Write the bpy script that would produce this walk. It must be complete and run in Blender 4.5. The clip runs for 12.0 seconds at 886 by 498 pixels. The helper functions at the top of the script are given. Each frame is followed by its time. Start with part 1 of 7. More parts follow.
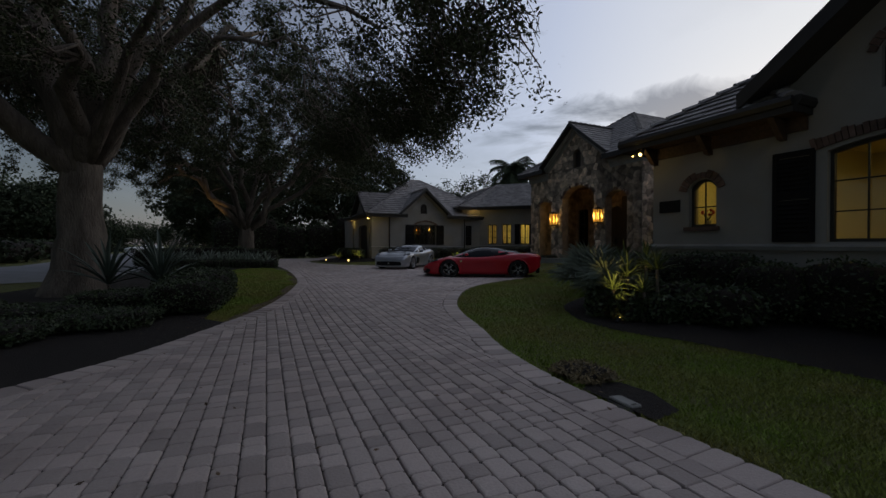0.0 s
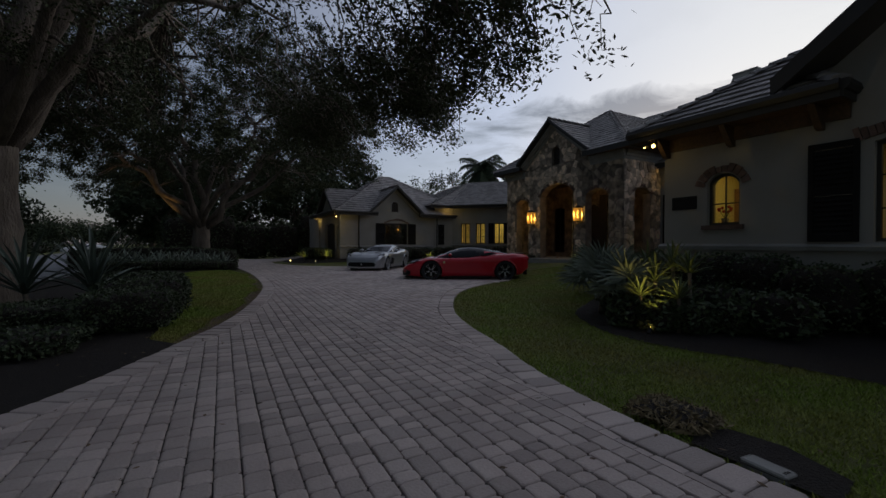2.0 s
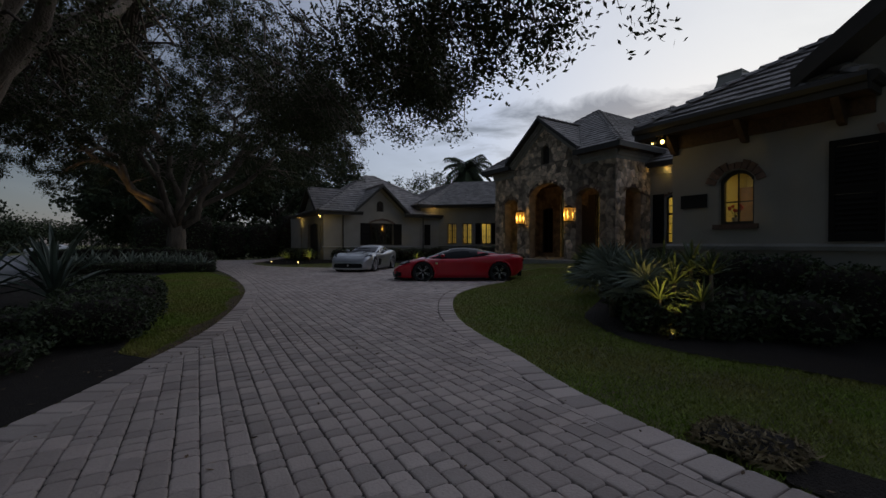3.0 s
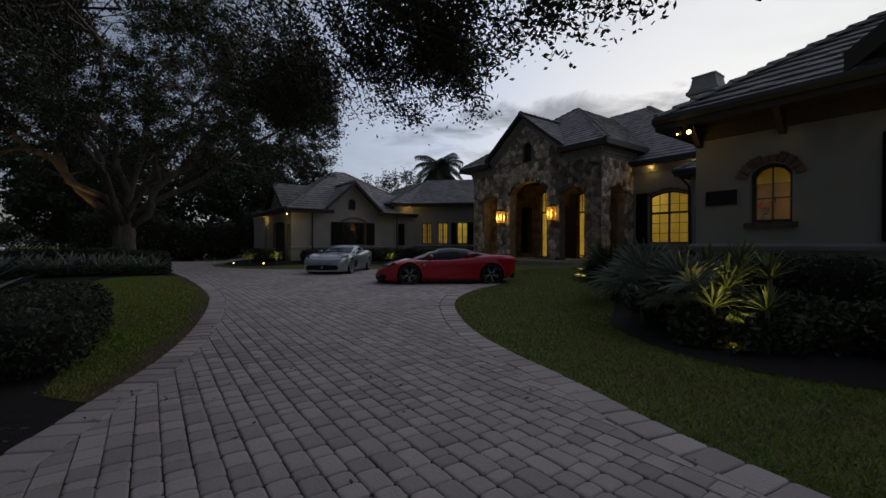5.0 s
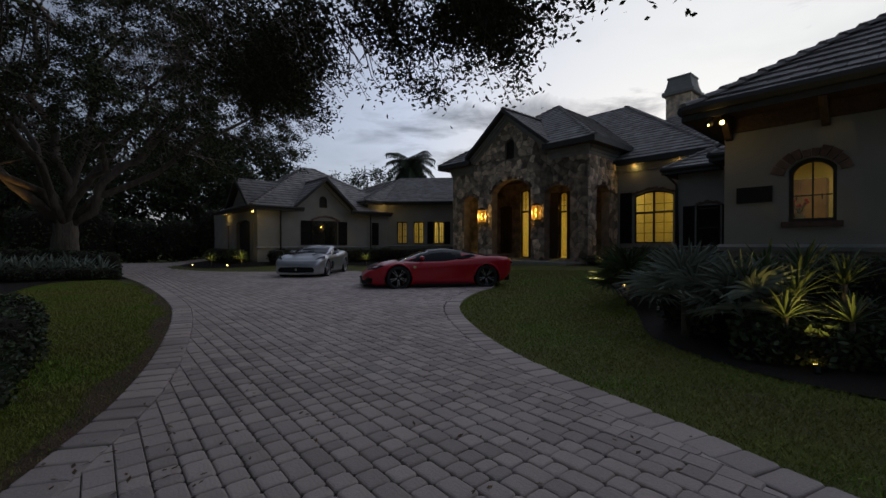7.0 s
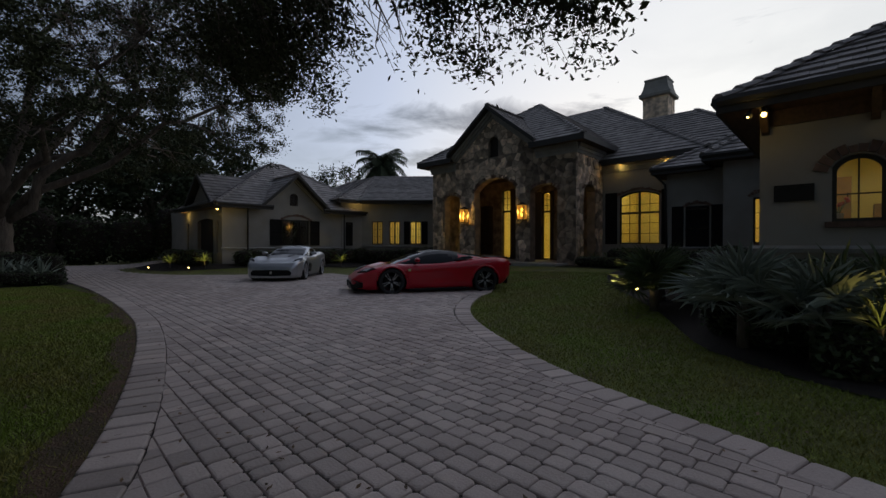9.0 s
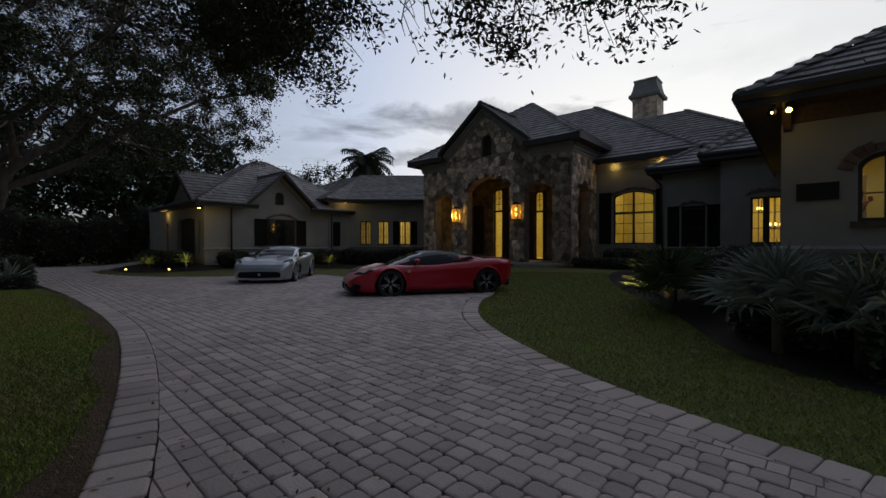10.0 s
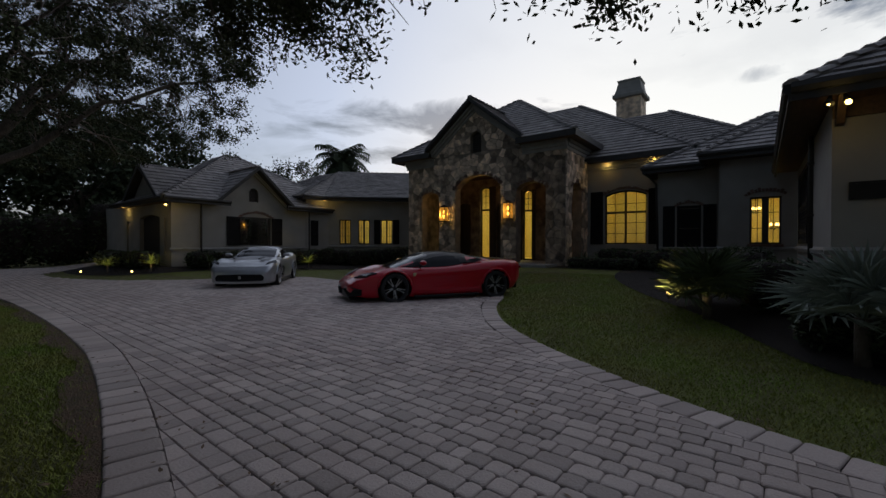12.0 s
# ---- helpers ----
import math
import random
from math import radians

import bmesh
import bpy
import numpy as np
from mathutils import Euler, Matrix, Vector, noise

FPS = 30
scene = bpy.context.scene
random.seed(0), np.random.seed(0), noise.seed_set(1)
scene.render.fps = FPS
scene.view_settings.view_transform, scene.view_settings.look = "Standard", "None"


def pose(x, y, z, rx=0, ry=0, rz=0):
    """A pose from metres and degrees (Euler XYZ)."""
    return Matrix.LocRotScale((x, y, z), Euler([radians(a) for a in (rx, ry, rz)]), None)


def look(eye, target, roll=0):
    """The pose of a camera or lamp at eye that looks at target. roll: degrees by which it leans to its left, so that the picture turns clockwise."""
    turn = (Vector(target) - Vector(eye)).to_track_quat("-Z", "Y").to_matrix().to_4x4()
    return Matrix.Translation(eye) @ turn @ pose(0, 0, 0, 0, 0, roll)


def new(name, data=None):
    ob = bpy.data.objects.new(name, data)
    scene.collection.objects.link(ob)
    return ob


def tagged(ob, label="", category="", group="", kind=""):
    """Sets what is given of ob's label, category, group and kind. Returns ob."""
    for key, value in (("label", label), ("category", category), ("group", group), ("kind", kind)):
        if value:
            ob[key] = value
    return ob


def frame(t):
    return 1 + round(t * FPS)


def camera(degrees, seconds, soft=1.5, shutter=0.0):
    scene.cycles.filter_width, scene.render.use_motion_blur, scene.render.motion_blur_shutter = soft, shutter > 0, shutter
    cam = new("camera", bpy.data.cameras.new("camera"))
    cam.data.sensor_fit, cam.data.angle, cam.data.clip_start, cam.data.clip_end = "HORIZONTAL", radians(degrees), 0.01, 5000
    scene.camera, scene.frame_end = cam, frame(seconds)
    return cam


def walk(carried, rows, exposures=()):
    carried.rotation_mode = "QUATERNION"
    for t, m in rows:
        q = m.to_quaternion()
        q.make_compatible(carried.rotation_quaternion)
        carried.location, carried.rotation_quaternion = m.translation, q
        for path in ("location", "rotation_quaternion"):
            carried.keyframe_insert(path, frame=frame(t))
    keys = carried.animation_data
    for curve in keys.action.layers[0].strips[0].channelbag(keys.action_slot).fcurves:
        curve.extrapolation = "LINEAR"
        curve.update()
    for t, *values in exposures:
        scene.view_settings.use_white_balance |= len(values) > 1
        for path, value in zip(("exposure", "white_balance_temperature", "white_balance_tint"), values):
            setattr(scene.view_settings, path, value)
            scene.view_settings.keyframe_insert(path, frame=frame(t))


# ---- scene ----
cam = camera(93.0, 12.0)
METRES, EYE, TILT, LEAN, TURN = 8.0, 1.38, 0.0, 0.0, -24.6
ROWS = [
    (0.0, 0.0, 0.0, 0.0, 0.0, -0.49, -0.18),
    (0.5, -0.0213, 0.0401, -0.0002, -1.28, -0.48, -0.15),
    (1.0, -0.0417, 0.0792, 0.0006, -2.55, -0.52, -0.16),
    (1.5, -0.061, 0.1183, 0.0006, -3.74, -0.52, -0.17),
    (2.0, -0.0805, 0.157, 0.0017, -4.95, -0.57, -0.15),
    (2.5, -0.1012, 0.1952, 0.0016, -6.25, -0.54, -0.13),
    (3.0, -0.1208, 0.2337, 0.001, -7.48, -0.5, -0.1),
    (5.0, -0.1942, 0.3894, 0.0008, -12.27, -0.48, -0.09),
    (5.5, -0.211, 0.4287, 0.0012, -13.44, -0.49, -0.07),
    (6.0, -0.2284, 0.467, 0.0018, -14.67, -0.5, -0.07),
    (6.5, -0.2444, 0.5037, 0.0033, -15.82, -0.55, -0.08),
    (7.0, -0.261, 0.5393, 0.0036, -17.01, -0.53, -0.05),
    (9.0, -0.3286, 0.686, 0.0054, -21.79, -0.48, -0.07),
    (9.5, -0.3449, 0.7233, 0.0055, -22.98, -0.46, -0.05),
    (10.0, -0.3608, 0.7604, 0.0062, -24.09, -0.46, -0.02),
    (10.5, -0.375, 0.7957, 0.0063, -25.12, -0.46, -0.03),
    (11.0, -0.3903, 0.8332, 0.0064, -26.18, -0.44, -0.04),
    (11.5, -0.4051, 0.8701, 0.008, -27.22, -0.49, -0.04),
    (12.0, -0.4203, 0.9066, 0.0102, -28.26, -0.57, -0.05),
]
walk(cam, [(t, pose(0, 0, EYE, TILT, LEAN, TURN) @ pose(METRES * x, METRES * y, METRES * z, 90 + pitch, roll, yaw)) for t, x, y, z, yaw, pitch, roll in ROWS],
     exposures=[(0.0, 0.06), (6.0, 0.13), (12.0, 0.19)])

# ---- sky and light ----
world = bpy.data.worlds.new("dusk")
scene.world = world
world.use_nodes = True
wn, wl = world.node_tree.nodes, world.node_tree.links
SUN_AZ = 62.0          # degrees clockwise from +y, behind the house
sky = wn.new("ShaderNodeTexSky")
sky.sky_type, sky.sun_disc = "NISHITA", False
sky.sun_elevation, sky.sun_rotation = radians(3.0), radians(SUN_AZ)
sky.dust_density, sky.ozone_density, sky.air_density = 0.6, 2.0, 1.0


def wnode(kind, **inputs):
    n = wn.new(kind)
    for k, v in inputs.items():
        n.inputs[k].default_value = v
    return n


def wmath(op, a, b=None):
    n = wn.new("ShaderNodeMath")
    n.operation = op
    for i, v in enumerate((a, b)):
        if v is None:
            continue
        if isinstance(v, (int, float)):
            n.inputs[i].default_value = v
        else:
            wl.new(v, n.inputs[i])
    return n.outputs[0]


coord = wn.new("ShaderNodeTexCoord")
split = wn.new("ShaderNodeSeparateXYZ")
wl.new(coord.outputs["Generated"], split.inputs[0])
# thin dusk haze: pale towards the set sun, blue away from it
toward = wn.new("ShaderNodeVectorMath")
toward.operation = "DOT_PRODUCT"
wl.new(coord.outputs["Generated"], toward.inputs[0])
toward.inputs[1].default_value = (math.sin(radians(SUN_AZ + 25)), math.cos(radians(SUN_AZ + 25)), 0.12)
ramp = wn.new("ShaderNodeValToRGB")
ramp.color_ramp.elements[0].position, ramp.color_ramp.elements[0].color = 0.25, (0.055, 0.062, 0.082, 1)
ramp.color_ramp.elements[1].position, ramp.color_ramp.elements[1].color = 1.0, (0.92, 0.90, 0.86, 1)
dim = ramp.color_ramp.elements.new(0.60)
dim.color = (0.195, 0.214, 0.285, 1)
mid = ramp.color_ramp.elements.new(0.83)
mid.color = (0.515, 0.56, 0.70, 1)
wl.new(wmath("MULTIPLY_ADD", toward.outputs["Value"], 0.5), ramp.inputs[0])
ramp.inputs[0].links[0].from_node.inputs[2].default_value = 0.5
# clouds: flat streaks low in the sky
proj = wn.new("ShaderNodeCombineXYZ")
den = wmath("ADD", wmath("MAXIMUM", split.outputs["Z"], 0.0), 0.12)
wl.new(wmath("DIVIDE", split.outputs["X"], den), proj.inputs[0])
wl.new(wmath("DIVIDE", split.outputs["Y"], den), proj.inputs[1])
cloud = wnode("ShaderNodeTexNoise", Scale=0.85, Detail=7.0, Roughness=0.55, Distortion=0.4)
wl.new(proj.outputs[0], cloud.inputs["Vector"])
cover = wn.new("ShaderNodeMapRange")
cover.inputs[1].default_value, cover.inputs[2].default_value = 0.52, 0.66
wl.new(cloud.outputs["Fac"], cover.inputs[0])
low = wn.new("ShaderNodeMapRange")
low.inputs[1].default_value, low.inputs[2].default_value = 0.50, 0.24
wl.new(split.outputs["Z"], low.inputs[0])
azim = wmath("ARCTAN2", split.outputs["X"], split.outputs["Y"])
fine = wnode("ShaderNodeTexNoise", Scale=4.2, Detail=8.0, Roughness=0.58, Distortion=0.5)
squash = wn.new("ShaderNodeVectorMath")
squash.operation = "MULTIPLY"
squash.inputs[1].default_value = (1.0, 1.0, 3.4)
wl.new(coord.outputs["Generated"], squash.inputs[0])
wl.new(squash.outputs[0], fine.inputs["Vector"])


def cloud_bank(az, el, waz, wel):
    """Soft outline of a bank of cloud at a bearing and height, in degrees."""
    a = wmath("POWER", wmath("ABSOLUTE", wmath("DIVIDE", wmath("SUBTRACT", azim, radians(az)), radians(waz))), 2.0)
    e = wmath("POWER", wmath("ABSOLUTE", wmath("DIVIDE", wmath("SUBTRACT", split.outputs["Z"], math.sin(radians(el))), math.sin(radians(wel)))), 2.0)
    return wmath("EXPONENT", wmath("MULTIPLY", wmath("ADD", a, e), -1.0))


banks = cloud_bank(48, 16.8, 13, 2.3)
for bank, weight in ((cloud_bank(33, 14.0, 9, 1.6), 0.62), (cloud_bank(42, 12.0, 9, 1.5), 0.66), (cloud_bank(30, 10.8, 6, 1.2), 0.55), (cloud_bank(90, 18, 5, 1.4), 0.62), (cloud_bank(97.5, 21.5, 5, 3.0), 0.8)):
    banks = wmath("ADD", banks, wmath("MULTIPLY", bank, weight))
shape = wn.new("ShaderNodeMapRange")
shape.inputs[1].default_value, shape.inputs[2].default_value = 0.28, 0.66
wl.new(wmath("ADD", wmath("MULTIPLY", wmath("SUBTRACT", fine.outputs["Fac"], 0.5), 2.1), wmath("MULTIPLY", banks, 0.78)), shape.inputs[0])
cmix = wn.new("ShaderNodeMix")
cmix.data_type = "RGBA"
wl.new(wmath("MULTIPLY", wmath("MAXIMUM", wmath("MULTIPLY", wmath("MULTIPLY", cover.outputs[0], low.outputs[0]), 0.3), shape.outputs[0]), 0.9), cmix.inputs["Factor"])
wl.new(ramp.outputs["Color"], cmix.inputs["A"])
cmix.inputs["B"].default_value = (0.165, 0.178, 0.225, 1)
haze = wn.new("ShaderNodeBackground")
wl.new(cmix.outputs["Result"], haze.inputs["Color"])
haze.inputs["Strength"].default_value = 0.85
back = wn.new("ShaderNodeBackground")
wl.new(sky.outputs["Color"], back.inputs["Color"])
back.inputs["Strength"].default_value = 0.05
both = wn.new("ShaderNodeAddShader")
wl.new(haze.outputs[0], both.inputs[0])
wl.new(back.outputs[0], both.inputs[1])
wout = wn["World Output"]
wl.new(both.outputs[0], wout.inputs["Surface"])

sun = new("sun", bpy.data.lights.new("sun", "SUN"))
sun.data.energy, sun.data.angle, sun.data.color = 0.05, radians(20), (1.0, 0.9, 0.78)
sun.matrix_world = look((0, 0, 30), (-math.sin(radians(SUN_AZ)) * 10, -math.cos(radians(SUN_AZ)) * 10, 30 - 1.2))

WARM = (1.0, 0.68, 0.18)
ROOMLIGHT = (1.0, 0.80, 0.26)


def lamp(name, kind, m, watts, colour=WARM, size=0.1, spot=None):
    li = bpy.data.lights.new(name, kind)
    li.energy, li.color = watts, colour
    if kind == "AREA":
        li.size = size
    else:
        li.shadow_soft_size = size
    if spot:
        li.spot_size, li.spot_blend = radians(spot), 0.7
    ob = new(name, li)
    ob.matrix_world = m
    return ob


# ---- materials ----
def material(name, colour, rough=0.8, metal=0.0, vary=0.25, scale=6.0, fine=60.0, bump=0.3, depth=0.01, second=None, island=0.0, obrand=0.0, coat=0.0, spec=0.5, stretch=(1, 1, 1)):
    """Base colour with broad and fine variation, and fine relief."""
    m = bpy.data.materials.new(name)
    m.use_nodes = True
    nt = m.node_tree
    b = nt.nodes["Principled BSDF"]
    L = nt.links.new
    b.inputs["Roughness"].default_value = rough
    b.inputs["Metallic"].default_value = metal
    b.inputs["Coat Weight"].default_value = coat
    b.inputs["Specular IOR Level"].default_value = spec
    tc = nt.nodes.new("ShaderNodeTexCoord")
    mp = nt.nodes.new("ShaderNodeMapping")
    mp.inputs["Scale"].default_value = stretch
    L(tc.outputs["Object"], mp.inputs[0])
    n1 = nt.nodes.new("ShaderNodeTexNoise")
    n1.inputs["Scale"].default_value, n1.inputs["Detail"].default_value = scale, 5
    n2 = nt.nodes.new("ShaderNodeTexNoise")
    n2.inputs["Scale"].default_value, n2.inputs["Detail"].default_value = fine, 3
    L(mp.outputs[0], n1.inputs["Vector"])
    L(mp.outputs[0], n2.inputs["Vector"])
    mix = nt.nodes.new("ShaderNodeMix")
    mix.data_type = "RGBA"
    second = second or tuple(c * (1 - vary) for c in colour)
    mix.inputs["A"].default_value = (*colour, 1)
    mix.inputs["B"].default_value = (*second, 1)
    rr = nt.nodes.new("ShaderNodeMapRange")
    rr.inputs[1].default_value, rr.inputs[2].default_value = 0.35, 0.65
    L(n1.outputs["Fac"], rr.inputs[0])
    L(rr.outputs[0], mix.inputs["Factor"])
    hsv = nt.nodes.new("ShaderNodeHueSaturation")
    L(mix.outputs["Result"], hsv.inputs["Color"])
    val = nt.nodes.new("ShaderNodeMath")
    val.operation = "MULTIPLY_ADD"
    L(n2.outputs["Fac"], val.inputs[0])
    val.inputs[1].default_value, val.inputs[2].default_value = vary, 1 - vary / 2
    last = val.outputs[0]
    for amount, kind, socket in ((island, "ShaderNodeNewGeometry", "Random Per Island"), (obrand, "ShaderNodeObjectInfo", "Random")):
        if amount:
            r = nt.nodes.new(kind)
            a = nt.nodes.new("ShaderNodeMath")
            a.operation = "MULTIPLY_ADD"
            L(r.outputs[socket], a.inputs[0])
            a.inputs[1].default_value, a.inputs[2].default_value = 2 * amount, 1 - amount
            c = nt.nodes.new("ShaderNodeMath")
            c.operation = "MULTIPLY"
            L(a.outputs[0], c.inputs[0])
            L(last, c.inputs[1])
            last = c.outputs[0]
    L(last, hsv.inputs["Value"])
    L(hsv.outputs["Color"], b.inputs["Base Color"])
    if bump:
        bp = nt.nodes.new("ShaderNodeBump")
        bp.inputs["Strength"].default_value, bp.inputs["Distance"].default_value = bump, depth
        L(n2.outputs["Fac"], bp.inputs["Height"])
        L(bp.outputs[0], b.inputs["Normal"])
    return m


def emitter(name, colour, strength):
    m = bpy.data.materials.new(name)
    m.use_nodes = True
    b = m.node_tree.nodes["Principled BSDF"]
    b.inputs["Base Color"].default_value = (*colour, 1)
    b.inputs["Emission Color"].default_value = (*colour, 1)
    b.inputs["Emission Strength"].default_value = strength
    return m


def glass_material(name, tint=(1, 1, 1), rough=0.02):
    m = bpy.data.materials.new(name)
    m.use_nodes = True
    nt = m.node_tree
    nt.nodes.remove(nt.nodes["Principled BSDF"])
    out = nt.nodes["Material Output"]
    tr, gl, fr, mx = (nt.nodes.new(k) for k in ("ShaderNodeBsdfTransparent", "ShaderNodeBsdfGlossy", "ShaderNodeFresnel", "ShaderNodeMixShader"))
    tr.inputs[0].default_value = (*tint, 1)
    gl.inputs["Roughness"].default_value = rough
    fr.inputs[0].default_value = 1.5
    nt.links.new(fr.outputs[0], mx.inputs[0])
    nt.links.new(tr.outputs[0], mx.inputs[1])
    nt.links.new(gl.outputs[0], mx.inputs[2])
    nt.links.new(mx.outputs[0], out.inputs[0])
    return m


M_STUCCO = material("stucco", (0.30, 0.278, 0.252), 0.9, vary=0.14, scale=1.2, fine=90, bump=0.5, depth=0.006)
M_TRIMSTONE = material("cast_stone", (0.30, 0.29, 0.27), 0.85, vary=0.2, scale=3, fine=50)
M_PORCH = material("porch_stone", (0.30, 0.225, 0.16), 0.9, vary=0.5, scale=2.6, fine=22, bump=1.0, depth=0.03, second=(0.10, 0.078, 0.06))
M_STONE = material("fieldstone", (0.66, 0.515, 0.38), 0.85, vary=0.45, scale=3.0, fine=24, bump=1.0, depth=0.03, second=(0.27, 0.205, 0.16), island=0.6, obrand=0.6)
M_MORTAR = material("mortar", (0.26, 0.21, 0.165), 0.95, vary=0.4, scale=3, fine=26, bump=0.9, depth=0.02, second=(0.16, 0.13, 0.105))
M_BRICK = material("brick", (0.16, 0.10, 0.078), 0.9, vary=0.35, scale=9, obrand=0.3, island=0.3)
M_ROOF = material("roof_tile", (0.27, 0.247, 0.235), 0.8, vary=0.3, scale=2.5, fine=45, bump=0.4, second=(0.19, 0.172, 0.165), island=0.2, obrand=0.2)
M_FASCIA = material("fascia_paint", (0.035, 0.031, 0.028), 0.6, vary=0.2, scale=4)
M_SOFFIT = material("stained_wood", (0.10, 0.056, 0.033), 0.65, vary=0.4, scale=3, fine=30, stretch=(1, 6, 6))
M_DARKWOOD = material("dark_wood", (0.035, 0.024, 0.018), 0.55, vary=0.3, scale=4)
M_SHUTTER = material("shutter_paint", (0.016, 0.014, 0.013), 0.8, vary=0.2, scale=4, spec=0.15)
M_FRAME = material("window_frame_paint", (0.03, 0.026, 0.022), 0.5, vary=0.15, scale=4)
M_GLASS = glass_material("clear_glass")
M_ROOM = material("warm_plaster", (0.72, 0.62, 0.30), 0.9, vary=0.1, scale=1.5, bump=0.1)
M_ROOMWOOD = material("room_wood", (0.30, 0.17, 0.08), 0.6, vary=0.3, scale=3)
M_PAVER = material("paver", (0.46, 0.39, 0.355), 0.85, vary=0.28, scale=0.7, fine=55, bump=0.6, depth=0.008, second=(0.385, 0.315, 0.285), island=0.2, obrand=0.2)
M_JOINT = material("joint_sand", (0.06, 0.052, 0.046), 0.95, vary=0.3, scale=8)
M_GRASS = material("lawn_soil", (0.12, 0.145, 0.02), 0.95, vary=0.4, scale=1.2, fine=70, bump=1.0, depth=0.03, second=(0.11, 0.10, 0.035))
M_BLADE = material("grass_blade", (0.175, 0.255, 0.022), 0.7, vary=0.3, scale=0.8, second=(0.23, 0.21, 0.045), island=0.3, bump=0)
# bed mulch; its near-black also paints the shade inside shrubs
M_MULCH_AND_SHADE = material("mulch", (0.020, 0.013, 0.009), 0.98, vary=0.5, scale=12, fine=60, bump=1.0, depth=0.03)
M_SOIL = material("bare_soil", (0.12, 0.07, 0.042), 0.98, vary=0.5, scale=6, fine=60, bump=1.0, depth=0.03, second=(0.075, 0.055, 0.028))
M_ASPHALT = material("asphalt", (0.26, 0.26, 0.27), 0.9, vary=0.2, scale=1.0, fine=60)
M_BARK = material("bark", (0.16, 0.13, 0.105), 0.95, vary=0.45, scale=5, fine=25, bump=1.0, depth=0.04, stretch=(1, 1, 0.3))
M_LEAF = material("oak_leaf", (0.056, 0.066, 0.03), 0.8, vary=0.3, scale=1.5, second=(0.038, 0.045, 0.022), island=0.4, bump=0, spec=0.2)
M_LEAF2 = material("far_leaf", (0.05, 0.066, 0.034), 0.8, vary=0.3, scale=0.6, second=(0.03, 0.04, 0.022), island=0.35, bump=0, spec=0.2)
M_HEDGE = material("hedge_leaf", (0.045, 0.065, 0.024), 0.6, vary=0.3, scale=1.5, island=0.4, bump=0)
M_PALM = material("palm_leaf", (0.085, 0.115, 0.045), 0.55, vary=0.3, scale=2, island=0.3, bump=0)
M_SILVER = material("silver_leaf", (0.25, 0.29, 0.24), 0.6, vary=0.25, scale=2, island=0.25, bump=0)
M_AGAVE = material("agave_leaf", (0.06, 0.085, 0.065), 0.55, vary=0.25, scale=3, island=0.2, bump=0)
M_DRY = material("dry_grass", (0.26, 0.20, 0.11), 0.9, vary=0.4, scale=9, island=0.4, bump=0)
M_LITTER = material("dead_leaf", (0.16, 0.10, 0.055), 0.85, vary=0.4, scale=20, island=0.5, bump=0)
M_BLOOM = material("red_petal", (0.45, 0.05, 0.03), 0.7, vary=0.2)
M_IRON = material("black_iron", (0.02, 0.019, 0.018), 0.5, 0.6, vary=0.2)
M_GLOW = emitter("lamp_flame", (1.0, 0.66, 0.22), 4.0)
M_DIMLENS = emitter("shaded_lens", (0.5, 0.26, 0.07), 0.25)
M_FLOOD = emitter("flood_lens", (1.0, 0.64, 0.18), 7.0)


# ---- helpers for meshes ----
def smooth(a, b, x):
    t = min(1.0, max(0.0, (x - a) / (b - a)))
    return t * t * (3 - 2 * t)


def ground_z(x, y):
    """Height of the ground: the court rises gently, the lawns rise to the house."""
    z = 0.13 * smooth(5, 14, y)
    z += 0.42 * smooth(5.2 + 0.55 * max(0, y - 7), 12.2 + 0.55 * max(0, y - 7), x)
    z += 0.25 * smooth(27, 31, y) * smooth(5, 8, x)
    z += 0.18 * smooth(23, 27, y) * smooth(1.2, -0.8, x) * smooth(-6, -3, x)
    return z


def mesh_object(name, verts, faces, mat, parent=None, flat=True):
    me = bpy.data.meshes.new(name)
    me.from_pydata([tuple(v) for v in verts], [], faces)
    me.update()
    if mat:
        me.materials.append(mat)
    if not flat:
        me.polygons.foreach_set("use_smooth", [True] * len(me.polygons))
    ob = new(name, me)
    if parent:
        ob.parent = parent
    return ob


def part(name, bm, mat, parent=None, label="", flat=True):
    bmesh.ops.recalc_face_normals(bm, faces=bm.faces)
    me = bpy.data.meshes.new(name)
    bm.to_mesh(me)
    bm.free()
    me.materials.append(mat)
    if not flat:
        me.polygons.foreach_set("use_smooth", [True] * len(me.polygons))
    ob = new(name, me)
    if parent:
        ob.parent = parent
    if label:
        ob["label"] = label
    return ob


def empty(name, m=None, **tags):
    ob = new(name)
    ob.empty_display_size = 0.2
    if m is not None:
        ob.matrix_world = m
    return tagged(ob, **tags)


def add_box(bm, lo, hi, bevel=0.0, m=None):
    res = bmesh.ops.create_cube(bm, size=1)
    vs = res["verts"]
    for v in vs:
        v.co = Vector([lo[i] + (v.co[i] + 0.5) * (hi[i] - lo[i]) for i in range(3)])
    if bevel:
        es = list({e for v in vs for e in v.link_edges})
        out = bmesh.ops.bevel(bm, geom=es, offset=bevel, segments=1, affect="EDGES")
        vs = list({v for f in out["faces"] for v in f.verts} | {v for v in vs if v.is_valid})
    if m is not None:
        bmesh.ops.transform(bm, matrix=m, verts=[v for v in vs if v.is_valid])
    return bm


def box(name, lo, hi, mat, parent=None, bevel=0.01, label=""):
    return part(name, add_box(bmesh.new(), lo, hi, bevel), mat, parent, label)


